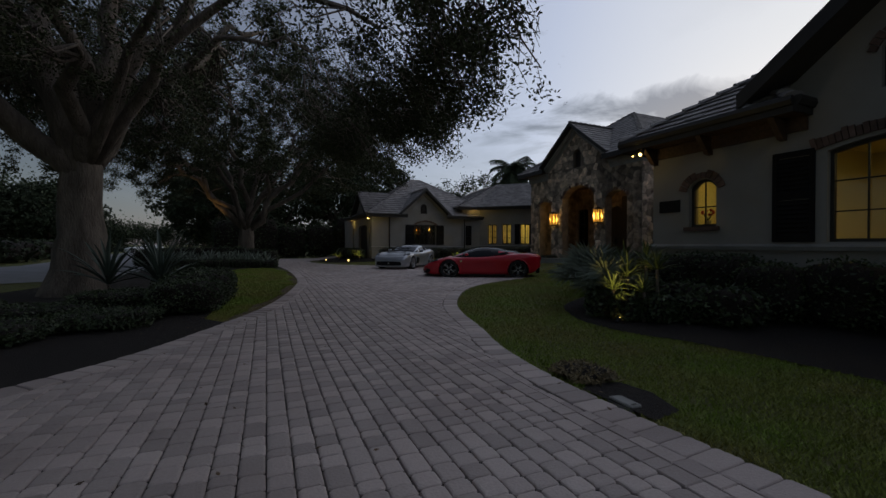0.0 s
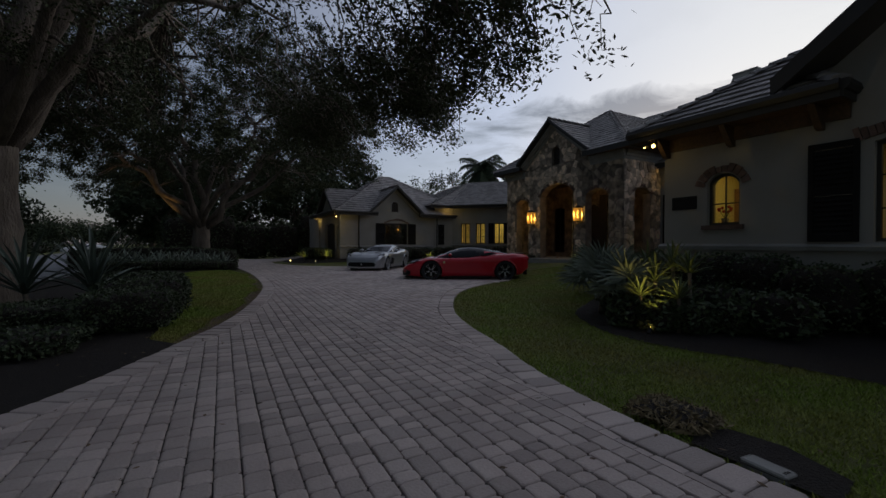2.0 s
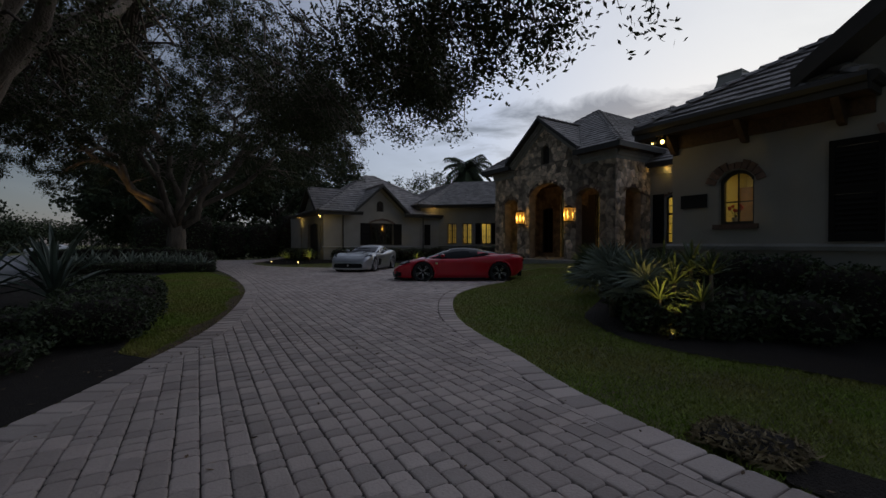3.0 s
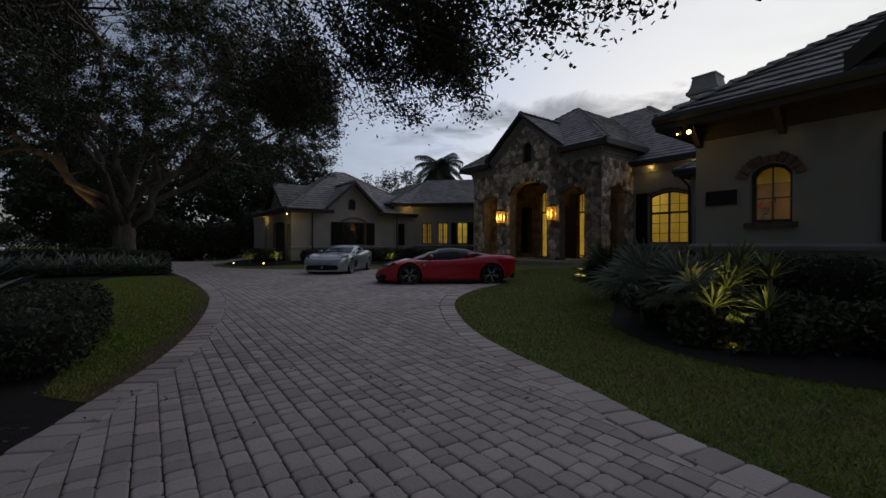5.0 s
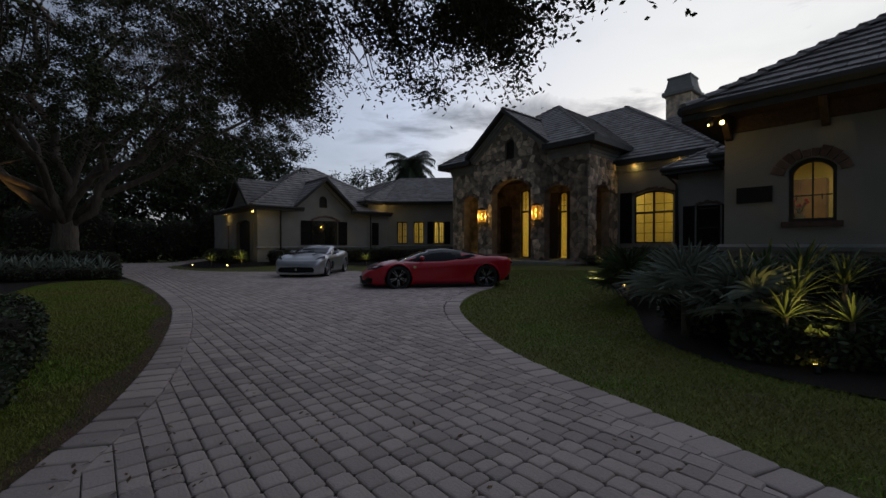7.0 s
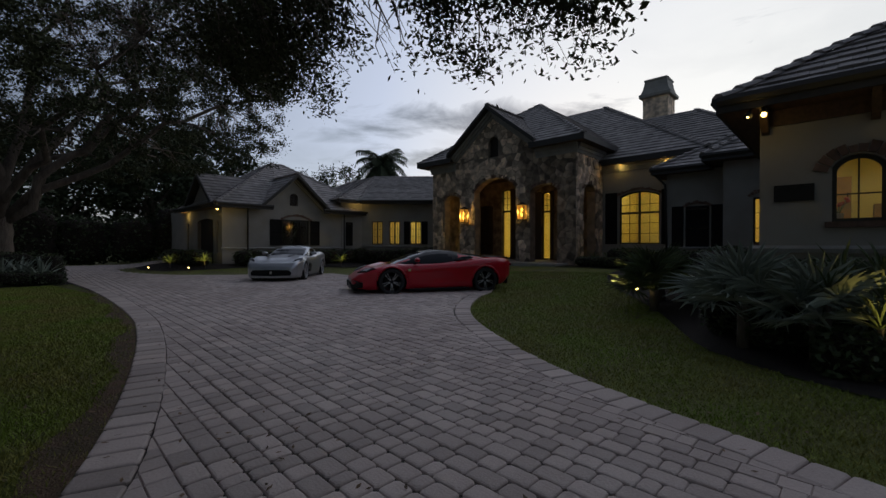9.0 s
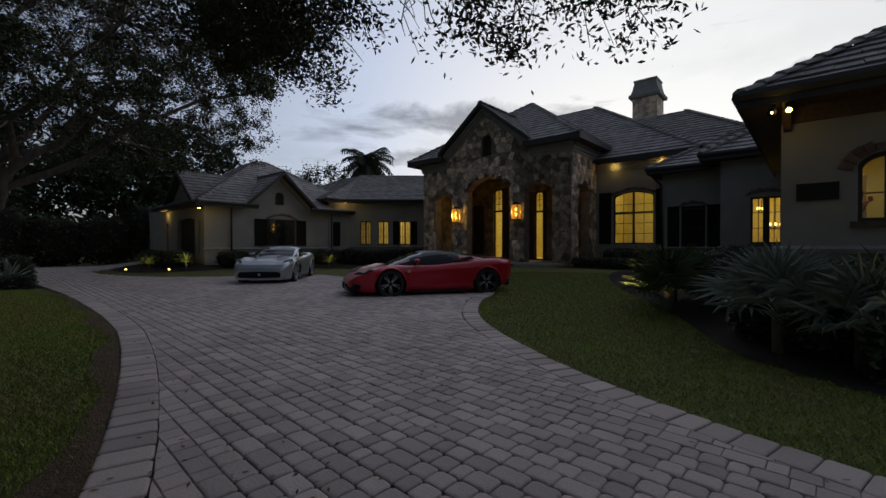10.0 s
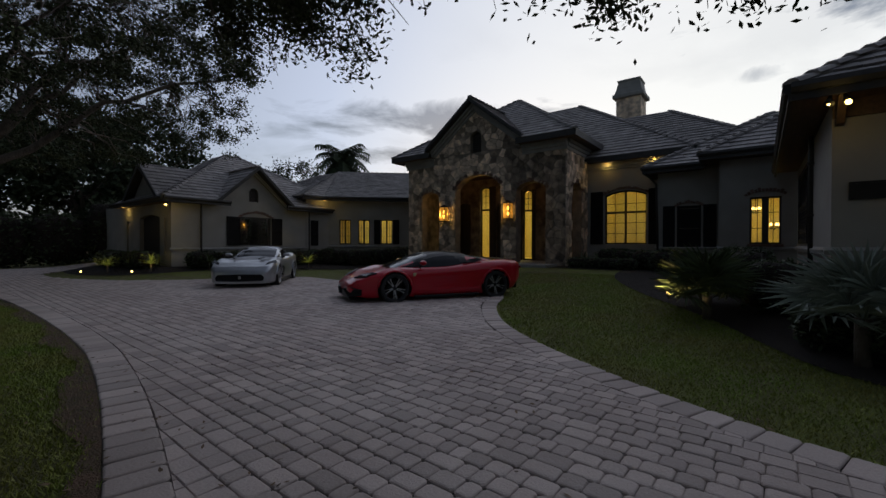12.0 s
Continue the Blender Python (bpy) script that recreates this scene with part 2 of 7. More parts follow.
def add_tube(verts, faces, pts, radii, sides=8, cap=True):
    """Sweep a round section along points into the lists."""
    base = len(verts)
    n = len(pts)
    pts = [Vector(p) for p in pts]
    ref = Vector((0.31, 0.95, 0.05))
    for i, p in enumerate(pts):
        d = (pts[min(i + 1, n - 1)] - pts[max(i - 1, 0)]).normalized()
        if abs(d.dot(ref)) > 0.95:
            ref = Vector((0.9, -0.2, 0.3))
        u = d.cross(ref).normalized()
        w = d.cross(u)
        for k in range(sides):
            a = 2 * math.pi * k / sides
            verts.append(p + (u * math.cos(a) + w * math.sin(a)) * radii[i])
    for i in range(n - 1):
        for k in range(sides):
            a, b = base + i * sides + k, base + i * sides + (k + 1) % sides
            faces.append((a, b, b + sides, a + sides))
    if cap:
        faces.append(tuple(base + k for k in range(sides))[::-1])
        faces.append(tuple(base + (n - 1) * sides + k for k in range(sides)))


def tube(name, pts, r, mat, parent=None, sides=8):
    v, f = [], []
    add_tube(v, f, pts, [r] * len(pts), sides)
    return mesh_object(name, v, f, mat, parent, False)


def clip(poly, px, py, nx, ny):
    """Keep the part of a 2D polygon where (p - P) . n <= 0."""
    out = []
    for i, a in enumerate(poly):
        b = poly[(i + 1) % len(poly)]
        da = (a[0] - px) * nx + (a[1] - py) * ny
        db = (b[0] - px) * nx + (b[1] - py) * ny
        if da <= 0:
            out.append(a)
        if da * db < 0:
            t = da / (da - db)
            out.append((a[0] + (b[0] - a[0]) * t, a[1] + (b[1] - a[1]) * t))
    return out


def clip_convex(poly, hull):
    """Clip by a counter-clockwise convex polygon."""
    for i, a in enumerate(hull):
        b = hull[(i + 1) % len(hull)]
        poly = clip(poly, a[0], a[1], b[1] - a[1], a[0] - b[0])
        if len(poly) < 3:
            return []
    return poly


def inside(poly, x, y):
    r = False
    for i, a in enumerate(poly):
        b = poly[i - 1]
        if (a[1] > y) != (b[1] > y) and x < (b[0] - a[0]) * (y - a[1]) / (b[1] - a[1]) + a[0]:
            r = not r
    return r


def arch_loop(u0, u1, z0, z1, rise, n=10):
    """Outline of an opening, counter-clockwise, with a segment arch of that rise on top (z1 is the crown)."""
    pts = [(u0, z0), (u1, z0)]
    if rise <= 0:
        return pts + [(u1, z1), (u0, z1)]
    w = (u1 - u0) / 2
    r = (w * w + rise * rise) / (2 * rise)
    cz, cu = z1 - r, (u0 + u1) / 2
    a = math.asin(min(1, w / r))
    if rise > w:
        a = math.pi - a
    return pts + [(cu + r * math.sin(a * (1 - 2 * i / n)), cz + r * math.cos(a * (1 - 2 * i / n))) for i in range(n + 1)]


def resample(pts, step, closed=False):
    """Smooth curve (Catmull-Rom) through points, at even steps."""
    P = [Vector(p) for p in pts]
    n = len(P)
    out = []
    for i in range(n if closed else n - 1):
        g = (lambda k: P[k % n]) if closed else (lambda k: P[min(max(k, 0), n - 1)])
        a, b, c, d = g(i - 1), g(i), g(i + 1), g(i + 2)
        k = max(2, int((c - b).length / step))
        for j in range(k):
            t = j / k
            out.append(0.5 * (2 * b + (c - a) * t + (2 * a - 5 * b + 4 * c - d) * t * t + (3 * b - a - 3 * c + d) * t ** 3))
    if not closed:
        out.append(P[-1])
    return out


class Plane:
    """A wall's own frame: u runs from p0 to p1, n points out of the house, z is up."""

    def __init__(self, p0, p1, out):
        self.p0, self.p1 = Vector((*p0, 0)), Vector((*p1, 0))
        self.u = (self.p1 - self.p0).normalized()
        n = Vector((self.u.y, -self.u.x, 0))
        self.n = n if n.dot(Vector((*out, 0))) > 0 else -n
        self.len = (self.p1 - self.p0).length

    def at(self, u, z, d=0.0):
        return self.p0 + self.u * u + self.n * d + Vector((0, 0, z))

    def of(self, x, y):
        return (Vector((x, y, 0)) - self.p0).dot(self.u)


def prism(name, pl, loop, d0, d1, mat, parent=None, label="", holes=()):
    """A plate with an outline in a wall's frame, from depth d0 to d1, with holes through it."""
    bm = bmesh.new()
    edges = []
    for lp in (loop, *holes):
        vs = [bm.verts.new(pl.at(u, z, d0)) for u, z in lp]
        edges += [bm.edges.new((vs[i], vs[(i + 1) % len(vs)])) for i in range(len(vs))]
    if holes:
        bmesh.ops.triangle_fill(bm, use_beauty=True, use_dissolve=False, edges=edges)
    else:
        bm.faces.new([e.verts[0] for e in edges])
    r = bmesh.ops.extrude_face_region(bm, geom=bm.faces[:])
    off = pl.n * (d1 - d0)
    for v in r["geom"]:
        if isinstance(v, bmesh.types.BMVert):
            v.co += off
    return part(name, bm, mat, parent, label)


def wall(name, pl, z0, z1, openings, mat, label, thick=0.3, outline=None):
    loop = outline or [(0, z0), (pl.len, z0), (pl.len, z1), (0, z1)]
    ob = prism(name, pl, loop, -thick, 0, mat, holes=[arch_loop(*o) for o in openings])
    return tagged(ob, label, "wall", kind="structure")

# ---- ground ----
RIGHT = resample([(2.9, -14), (2.86, -4), (2.88, 0), (2.88, 1.4), (2.84, 2.6), (2.86, 3.4), (3.12, 4.9), (3.36, 5.6), (3.6, 6.5), (3.87, 7.5), (4.27, 8.55), (4.92, 9.7), (5.7, 10.8), (6.5, 11.6),
                  (8.0, 12.62), (9.3, 13.15), (10.2, 13.9), (10.4, 16), (10.1, 20.3), (10.3, 23)], 0.35)
FARSIDE = resample([(10.0, 23.9), (8.6, 24.4), (7.0, 25.0), (5.3, 26.6), (4.2, 29.3), (3.9, 32.0), (4.5, 34.6), (6.5, 37.2), (9, 38.5)], 0.4)
LEFT = resample([(1.0, 38.5), (1.6, 33), (1.45, 27), (1.62, 22), (1.6, 18), (1.44, 15), (1.14, 13), (0.74, 11.2), (0.24, 9.5), (-0.38, 8.15), (-1.07, 6.8), (-1.97, 5.5),
                 (-3.4, 4.5), (-6, 3.6), (-9, 3.2)], 0.35)
DRIVE = [(p.x, p.y) for p in RIGHT + FARSIDE] + [(9, 40), (-9, 40), (-9, 37.5)] + [(p.x, p.y) for p in LEFT] + [(-9, -14)]
ROAD = [(p.x, p.y) for p in resample([(-60, 5), (-30, 10), (-15, 14.2), (-7.3, 17.6), (-4.9, 20.2), (-5.2, 30), (-8.8, 55), (-12, 90)], 1)] + \
       [(p.x, p.y) for p in resample([(-18, 90), (-15.5, 62), (-12.4, 36), (-12.4, 30.4), (-16, 25), (-30, 18.5), (-60, 13)], 1)]


def ground():
    """One sheet to the horizon, finer near the walk."""
    xs = sorted({*np.round(np.arange(-24, 24.01, 0.5), 3), *np.round(np.arange(-80, 80.1, 6), 3), -2500, -600, -200, 200, 600, 2500})
    ys = sorted({*np.round(np.arange(-8, 44.01, 0.5), 3), *np.round(np.arange(-60, 140.1, 6), 3), -2500, -600, -200, 300, 800, 2500})
    v = [(x, y, ground_z(x, y) - 0.02) for y in ys for x in xs]
    n = len(xs)
    f = [(j * n + i, j * n + i + 1, (j + 1) * n + i + 1, (j + 1) * n + i) for j in range(len(ys) - 1) for i in range(n - 1)]
    return tagged(mesh_object("ground", v, f, M_GRASS, None, False), "dark evening lawn and soil", "ground", kind="structure")


def sheet(name, outline, mat, lift, label, category, step=0.5, kind="structure"):
    """A surface draped over the ground inside an outline."""
    bm = bmesh.new()
    vs = [bm.verts.new((x, y, 0)) for x, y in outline]
    es = [bm.edges.new((vs[i], vs[(i + 1) % len(vs)])) for i in range(len(vs))]
    bmesh.ops.triangle_fill(bm, use_beauty=True, edges=es)
    lo = [min(p[i] for p in outline) for i in range(2)]
    hi = [max(p[i] for p in outline) for i in range(2)]
    for ax in range(2):
        k = lo[ax] + step
        while k < hi[ax]:
            co, no = [0, 0, 0], [0, 0, 0]
            co[ax], no[ax] = k, 1
            bmesh.ops.bisect_plane(bm, geom=bm.verts[:] + bm.edges[:] + bm.faces[:], plane_co=co, plane_no=no)
            k += step
    for v in bm.verts:
        v.co.z = ground_z(v.co.x, v.co.y) + lift
    for f in bm.faces:
        if f.normal.z < 0:
            f.normal_flip()
    return tagged(part(name, bm, mat, None, "", False), label, category, kind=kind)


GROUND = ground()
PAVING = sheet("driveway", DRIVE, M_JOINT, 0.0, "grey-brown concrete paver driveway and motor court", "driveway", 1.0)
sheet("road", ROAD, M_ASPHALT, 0.005, "pale grey asphalt street past the garden", "road", 4.0)


# ---- roofs ----
def roof_plane(name, pts, mat=M_ROOF, course=0.34, tile=0.33, thick=0.05, parent=None, single=0):
    """Flat tiles in courses on a sloping polygon; the first two points are the eave. With single > 0, that many lowest tiles are parts."""
    P = [Vector(p) for p in pts]
    u = (P[1] - P[0]).normalized()
    n = (P[1] - P[0]).cross(P[2] - P[0]).normalized()
    if n.z < 0:
        n = -n
    w = n.cross(u)
    if w.z < 0:
        w = -w
    loc = [((p - P[0]).dot(u), (p - P[0]).dot(w)) for p in P]
    area = sum(loc[i][0] * loc[(i + 1) % len(loc)][1] - loc[(i + 1) % len(loc)][0] * loc[i][1] for i in range(len(loc)))
    if area < 0:
        loc = loc[::-1]
    v, f = [], []
    tiles = []
    u0, u1 = min(p[0] for p in loc), max(p[0] for p in loc)
    v1 = max(p[1] for p in loc)
    rows = int(v1 / course) + 1
    rnd = random.Random(len(name) + int(u1 * 100))
    for r in range(rows):
        off = 0.5 * tile * (r % 2)
        k = u0 - tile + off
        while k < u1:
            cell = [(k + 0.004, r * course), (k + tile - 0.004, r * course), (k + tile - 0.004, (r + 1) * course + 0.0), (k + 0.004, (r + 1) * course)]
            c = clip_convex(cell, loc)
            k += tile
            if len(c) < 3:
                continue
            jz, tilt = rnd.uniform(-0.004, 0.006), rnd.uniform(-0.006, 0.006)
            top = [P[0] + u * a + w * b + n * (thick * (1 - 0.75 * (b - r * course) / course) + jz + tilt * (a - k) / tile) for a, b in c]
            bot = [P[0] + u * a + w * b - n * 0.01 for a, b in c]
            m = len(c)
            tiles.append((top + bot, [tuple(range(m))] + [(i, i + m, (i + 1) % m + m, (i + 1) % m) for i in range(m)]))
    for tv, tf in tiles[:single]:
        o = mesh_object("roof_tile", tv, tf, mat, parent)
    for tv, tf in tiles[single:]:
        b = len(v)
        v += tv
        f += [tuple(i + b for i in face) for face in tf]
    if v:
        ob = mesh_object("tile_courses", v, f, mat, parent)
        ob["kind"] = "stuff"
    # deck under the tiles
    q = P + [p - n * 0.12 for p in P]
    m = len(P)
    deck = mesh_object("roof_deck", [p - n * 0.012 for p in q], [tuple(range(m)), tuple(range(m, 2 * m))[::-1]] + [(i, (i + 1) % m, (i + 1) % m + m, i + m) for i in range(m)], M_FASCIA, parent)
    return deck


def ridge_caps(a, b, parent, size=0.15):
    """A line of rounded cap tiles along a hip or ridge."""
    a, b = Vector(a), Vector(b)
    d = b - a
    n = max(1, int(d.length / 0.36))
    u = d.normalized()
    s = u.cross(Vector((0, 0, 1))).normalized()
    up = s.cross(u)
    v, f = [], []
    for i in range(n):
        p0, p1 = a + d * (i / n), a + d * ((i + 1.12) / n)
        base = len(v)
        for p, k, h in ((p0, 1.0, 0.045), (p1, 0.82, 0.01)):
            for ang in (-90, -50, 0, 50, 90):
                t = radians(ang)
                v.append(p + s * size * k * math.sin(t) + up * (size * 0.62 * k * math.cos(t) + h - 0.035))
        f += [(base + j, base + j + 1, base + j + 6, base + j + 5) for j in range(4)] + [(base, base + 1, base + 2, base + 3, base + 4)]
    ob = mesh_object("ridge_caps", v, f, M_ROOF, parent)
    ob["kind"] = "stuff"
    return ob


def fascia(pts, parent, h=0.22, t=0.05, mat=None):
    """Fascia boards with a gutter lip along an eave line."""
    for a, b in zip(pts, pts[1:]):
        a, b = Vector(a), Vector(b)
        u = (b - a).normalized()
        s = u.cross(Vector((0, 0, 1))).normalized()
        v = []
        prof = [(-0.02, 0.05), (0.09, 0.05), (0.11, -0.03), (0.07, -0.10), (0.03, -0.11), (0.03, -h), (-0.02, -h)]
        for p in (a, b):
            v += [p + s * x + Vector((0, 0, z)) for x, z in prof]
        k = len(prof)
        f = [(i, (i + 1) % k, (i + 1) % k + k, i + k) for i in range(k)] + [tuple(range(k))[::-1], tuple(range(k, 2 * k))]
        mesh_object("gutter", v, f, mat or M_FASCIA, parent)


def roof_thing(label):
    return empty("roof", None, label=label, category="roof", kind="structure")

# ---- house: walls ----
def shutter(pl, u0, u1, z0, z1, arch=0.0):
    """A louvred shutter: stiles, rails and slats."""
    th = empty("shutter", None, label="dark brown louvred wooden shutter fixed beside a window", category="shutter", group="shutters")
    w = 0.07
    prism("stile", pl, [(u0, z0), (u0 + w, z0), (u0 + w, z1), (u0, z1)], 0.004, 0.05, M_SHUTTER, th)
    prism("stile", pl, [(u1 - w, z0), (u1, z0), (u1, z1), (u1 - w, z1)], 0.004, 0.05, M_SHUTTER, th)
    for za, zb in ((z0, z0 + 0.1), ((z0 + z1) / 2 - 0.05, (z0 + z1) / 2 + 0.05), (z1 - 0.1, z1)):
        prism("rail", pl, [(u0 + w, za), (u1 - w, za), (u1 - w, zb), (u0 + w, zb)], 0.004, 0.046, M_SHUTTER, th)
    for half in ((z0 + 0.1, (z0 + z1) / 2 - 0.05), ((z0 + z1) / 2 + 0.05, z1 - 0.1)):
        k = half[0]
        while k < half[1] - 0.03:
            v = [pl.at(a, k + b, d) for a in (u0 + w, u1 - w) for b, d in ((0.0, 0.04), (0.012, 0.042), (0.085, 0.012), (0.073, 0.008))]
            mesh_object("slat", v, [(0, 1, 5, 4), (1, 2, 6, 5), (2, 3, 7, 6), (3, 0, 4, 7), (0, 3, 2, 1), (4, 5, 6, 7)], M_SHUTTER, th)
            k += 0.08
    return th


WINDOWS = [0]


def window(pl, u0, u1, z0, z1, rise, cols, rows, label, transom=None, bar=0.022, inset=0.1, lights=0):
    """A framed window in its opening: frame, glazing bars, panes."""
    WINDOWS[0] += 1
    th = empty("window_%d" % WINDOWS[0], None, label=label, category="window", kind="structure")
    fw = 0.055
    outer = arch_loop(u0, u1, z0, z1, rise)
    inner = arch_loop(u0 + fw, u1 - fw, z0 + fw, z1 - fw, rise * 0.96 if rise else 0)
    prism("window_frame", pl, outer, -inset - 0.07, -inset, M_FRAME, th, holes=[inner])
    gd = -inset - 0.04
    pane = prism("pane", pl, inner, gd - 0.004, gd, M_GLASS, th)
    pane.visible_shadow = False
    mid = (u0 + u1) / 2
    W = u1 - u0

    def top(u):
        if rise <= 0:
            return z1 - fw
        r = ((W / 2) ** 2 + rise * rise) / (2 * rise)
        return z1 - r + math.sqrt(max(0, r * r - (u - mid) ** 2)) - fw
    for i in range(1, cols):
        u = u0 + W * i / cols
        b = bar * (4.6 if (cols % 2 == 0 and i == cols // 2 and cols > 2) else 1)
        prism("glazing_bar", pl, [(u - b / 2, z0 + fw), (u + b / 2, z0 + fw), (u + b / 2, top(u)), (u - b / 2, top(u))], gd + 0.004, gd + 0.03, M_FRAME, th)
    edge = z1 - rise
    for j in range(1, rows):
        z = z0 + (edge - z0) * j / rows if transom is None else z0 + (transom - z0) * j / rows
        prism("glazing_bar", pl, [(u0 + fw, z - bar / 2), (u1 - fw, z - bar / 2), (u1 - fw, z + bar / 2), (u0 + fw, z + bar / 2)], gd + 0.004, gd + 0.027, M_FRAME, th)
    if transom is not None:
        prism("transom", pl, [(u0 + fw, transom - 0.05), (u1 - fw, transom - 0.05), (u1 - fw, transom + 0.05), (u0 + fw, transom + 0.05)], gd - 0.02, gd + 0.04, M_FRAME, th)
        for k in range(1, lights):
            z = transom + 0.05 + (z1 - rise - fw - transom - 0.05) * k / lights
            prism("glazing_bar", pl, [(u0 + fw, z - bar / 2), (u1 - fw, z - bar / 2), (u1 - fw, z + bar / 2), (u0 + fw, z + bar / 2)], gd + 0.004, gd + 0.027, M_FRAME, th)
        if lights and cols == 1:
            prism("glazing_bar", pl, [(mid - bar / 2, transom + 0.05), (mid + bar / 2, transom + 0.05), (mid + bar / 2, top(mid)), (mid - bar / 2, top(mid))], gd + 0.004, gd + 0.03, M_FRAME, th)
    return th


def room(name, pl, u0, u1, z0, z1, depth, watts, mat=None, colour=ROOMLIGHT):
    """A lit room behind a window: floor, walls, ceiling, and its ceiling lamp."""
    d0 = -0.32
    v = [pl.at(u, z, d) for d in (d0, -depth) for u, z in ((u0, z0), (u1, z0), (u1, z1), (u0, z1))]
    ob = mesh_object(name, v, [(0, 1, 5, 4), (1, 2, 6, 5), (2, 3, 7, 6), (3, 0, 4, 7), (4, 5, 6, 7)], mat or M_ROOM)
    tagged(ob, "warm lit plastered room seen through the window", "room", kind="structure")
    c = pl.at((u0 + u1) / 2, z1 - 0.06, -depth * 0.5)
    lamp("room_lamp", "AREA", Matrix.Translation(c), watts, colour, 0.5)
    return ob


def brick_arch(pl, u0, u1, z1, rise, h=0.2, jamb=0.0):
    """Rough bricks set round a segment arch."""
    th = empty("brick_arch", None, label="weathered brick arch set over the window", category="arch", kind="structure")
    W = (u1 - u0) / 2
    r = (W * W + rise * rise) / (2 * rise)
    cu, cz = (u0 + u1) / 2, z1 - r
    a = math.asin(min(1, W / r)) + 0.12 * 0.8 / r
    n = int(2 * a * r / 0.085)
    rnd = random.Random(int(u0 * 97 + z1 * 13))
    for i in range(n):
        t0, t1 = -a + 2 * a * i / n, -a + 2 * a * (i + 0.86) / n
        hh = h + rnd.uniform(-0.03, 0.05)
        lp = [(cu + k * math.sin(t), cz + k * math.cos(t)) for k, t in ((r + 0.02, t0), (r + 0.02, t1), (r + hh, t1), (r + hh, t0))]
        prism("brick", pl, lp, -0.02, 0.03 + rnd.uniform(0, 0.02), M_BRICK, th)
    return th


def sill(pl, u0, u1, z, mat=None):
    ob = prism("window_sill", pl, [(u0 - 0.06, z - 0.09), (u1 + 0.06, z - 0.09), (u1 + 0.06, z), (u0 - 0.06, z)], -0.1, 0.07, mat or M_BRICK)
    return tagged(ob, "brown brick window sill under the window", "sill", kind="structure")


def band(pl, z, label="cast stone water table ledge along the wall"):
    """Ledge with a sloped top, along a wall."""
    v = [pl.at(u, z + dz, d) for u in (-0.09, pl.len + 0.09) for dz, d in ((-0.09, 0.004), (-0.09, 0.07), (-0.02, 0.09), (0.03, 0.004))]
    return tagged(mesh_object("trim", v, [(0, 1, 5, 4), (1, 2, 6, 5), (2, 3, 7, 6), (3, 2, 1, 0), (4, 5, 6, 7)], M_TRIMSTONE), label, "ledge", kind="structure")


def downspout(x, y, z0, z1):
    th = empty("downspout", None, label="dark bronze metal downspout on the wall", category="downspout", group="downspouts")
    tube("pipe", [(x, y, z0), (x, y, z1 - 0.35), (x - 0.0, y, z1)], 0.045, M_FASCIA, th)
    for z in (z0 + 0.6, (z0 + z1) / 2, z1 - 0.6):
        box("strap", (x - 0.055, y - 0.055, z), (x + 0.055, y + 0.055, z + 0.04), M_FASCIA, th, 0.004)


# right wing, facing the drive
W1 = Plane((8.85, 7.13), (8.85, -6.0), (-1, 0))          # u = 7.13 - y
GAP = 2.55
GH = 2.35
apex_z = 5.62
gu = 7.13 - GAP
wing_open = [(7.13 - 6.22, 7.13 - 5.62, 1.80, 2.83, 0.17), (7.13 - 3.76, 7.13 - 1.34, 1.46, 3.16, 0.16), (gu - 0.55, gu + 0.55, 3.84, 4.78, 0.3)]
wall("wall_wing_front", W1, -0.1, 3.8, wing_open, M_STUCCO, "grey-beige stucco wall of the wing", 0.32,
     [(0, -0.1), (W1.len, -0.1), (W1.len, 3.8), (gu + GH, 3.8), (gu, apex_z), (gu - GH, 3.8), (0, 3.8)])
W2 = Plane((9.175, 7.13), (16.6, 7.13), (0, 1))
wall("wall_wing_side", W2, -0.1, 3.9, [], M_STUCCO, "grey-beige stucco side wall of the wing", 0.3)
window(W1, *wing_open[0], 2, 2, "small arched window with dark frame, warmly lit inside")
window(W1, *wing_open[1], 5, 3, "large arched casement window with dark bars, lit room behind")
window(W1, *wing_open[2], 2, 2, "small dark arched window in the gable")
brick_arch(W1, *wing_open[0][:2], wing_open[0][3], 0.17, 0.16)
brick_arch(W1, wing_open[1][0] - 0.1, wing_open[1][1] + 0.1, 3.2, 0.17, 0.2)
brick_arch(W1, *wing_open[2][:2], wing_open[2][3], 0.3, 0.14)
sill(W1, 0.89, 1.53, 1.80)
band(W1, 1.40)
band(W2, 1.40)
shutter(W1, 7.13 - 4.56, 7.13 - 3.92, 1.46, 3.08)
shutter(W1, 7.13 - 1.2, 7.13 - 0.56, 1.46, 3.08)
room("room_wing", W1, 0.34, 2.4, 0.6, 3.3, 2.6, 5)
room("room_kitchen", W1, 2.7, 7.2, 0.6, 3.4, 3.4, 6)
plaque = empty("wall_plaque", None, label="dark bronze house plaque screwed to the stucco wall", category="sign")
prism("plate", W1, [(0.21, 2.17), (0.69, 2.17), (0.69, 2.41), (0.21, 2.41)], 0.004, 0.03, M_IRON, plaque)
prism("border", W1, [(0.195, 2.155), (0.705, 2.155), (0.705, 2.425), (0.195, 2.425)], 0.002, 0.037, M_IRON, plaque, holes=[[(0.225, 2.185), (0.675, 2.185), (0.675, 2.395), (0.225, 2.395)]])

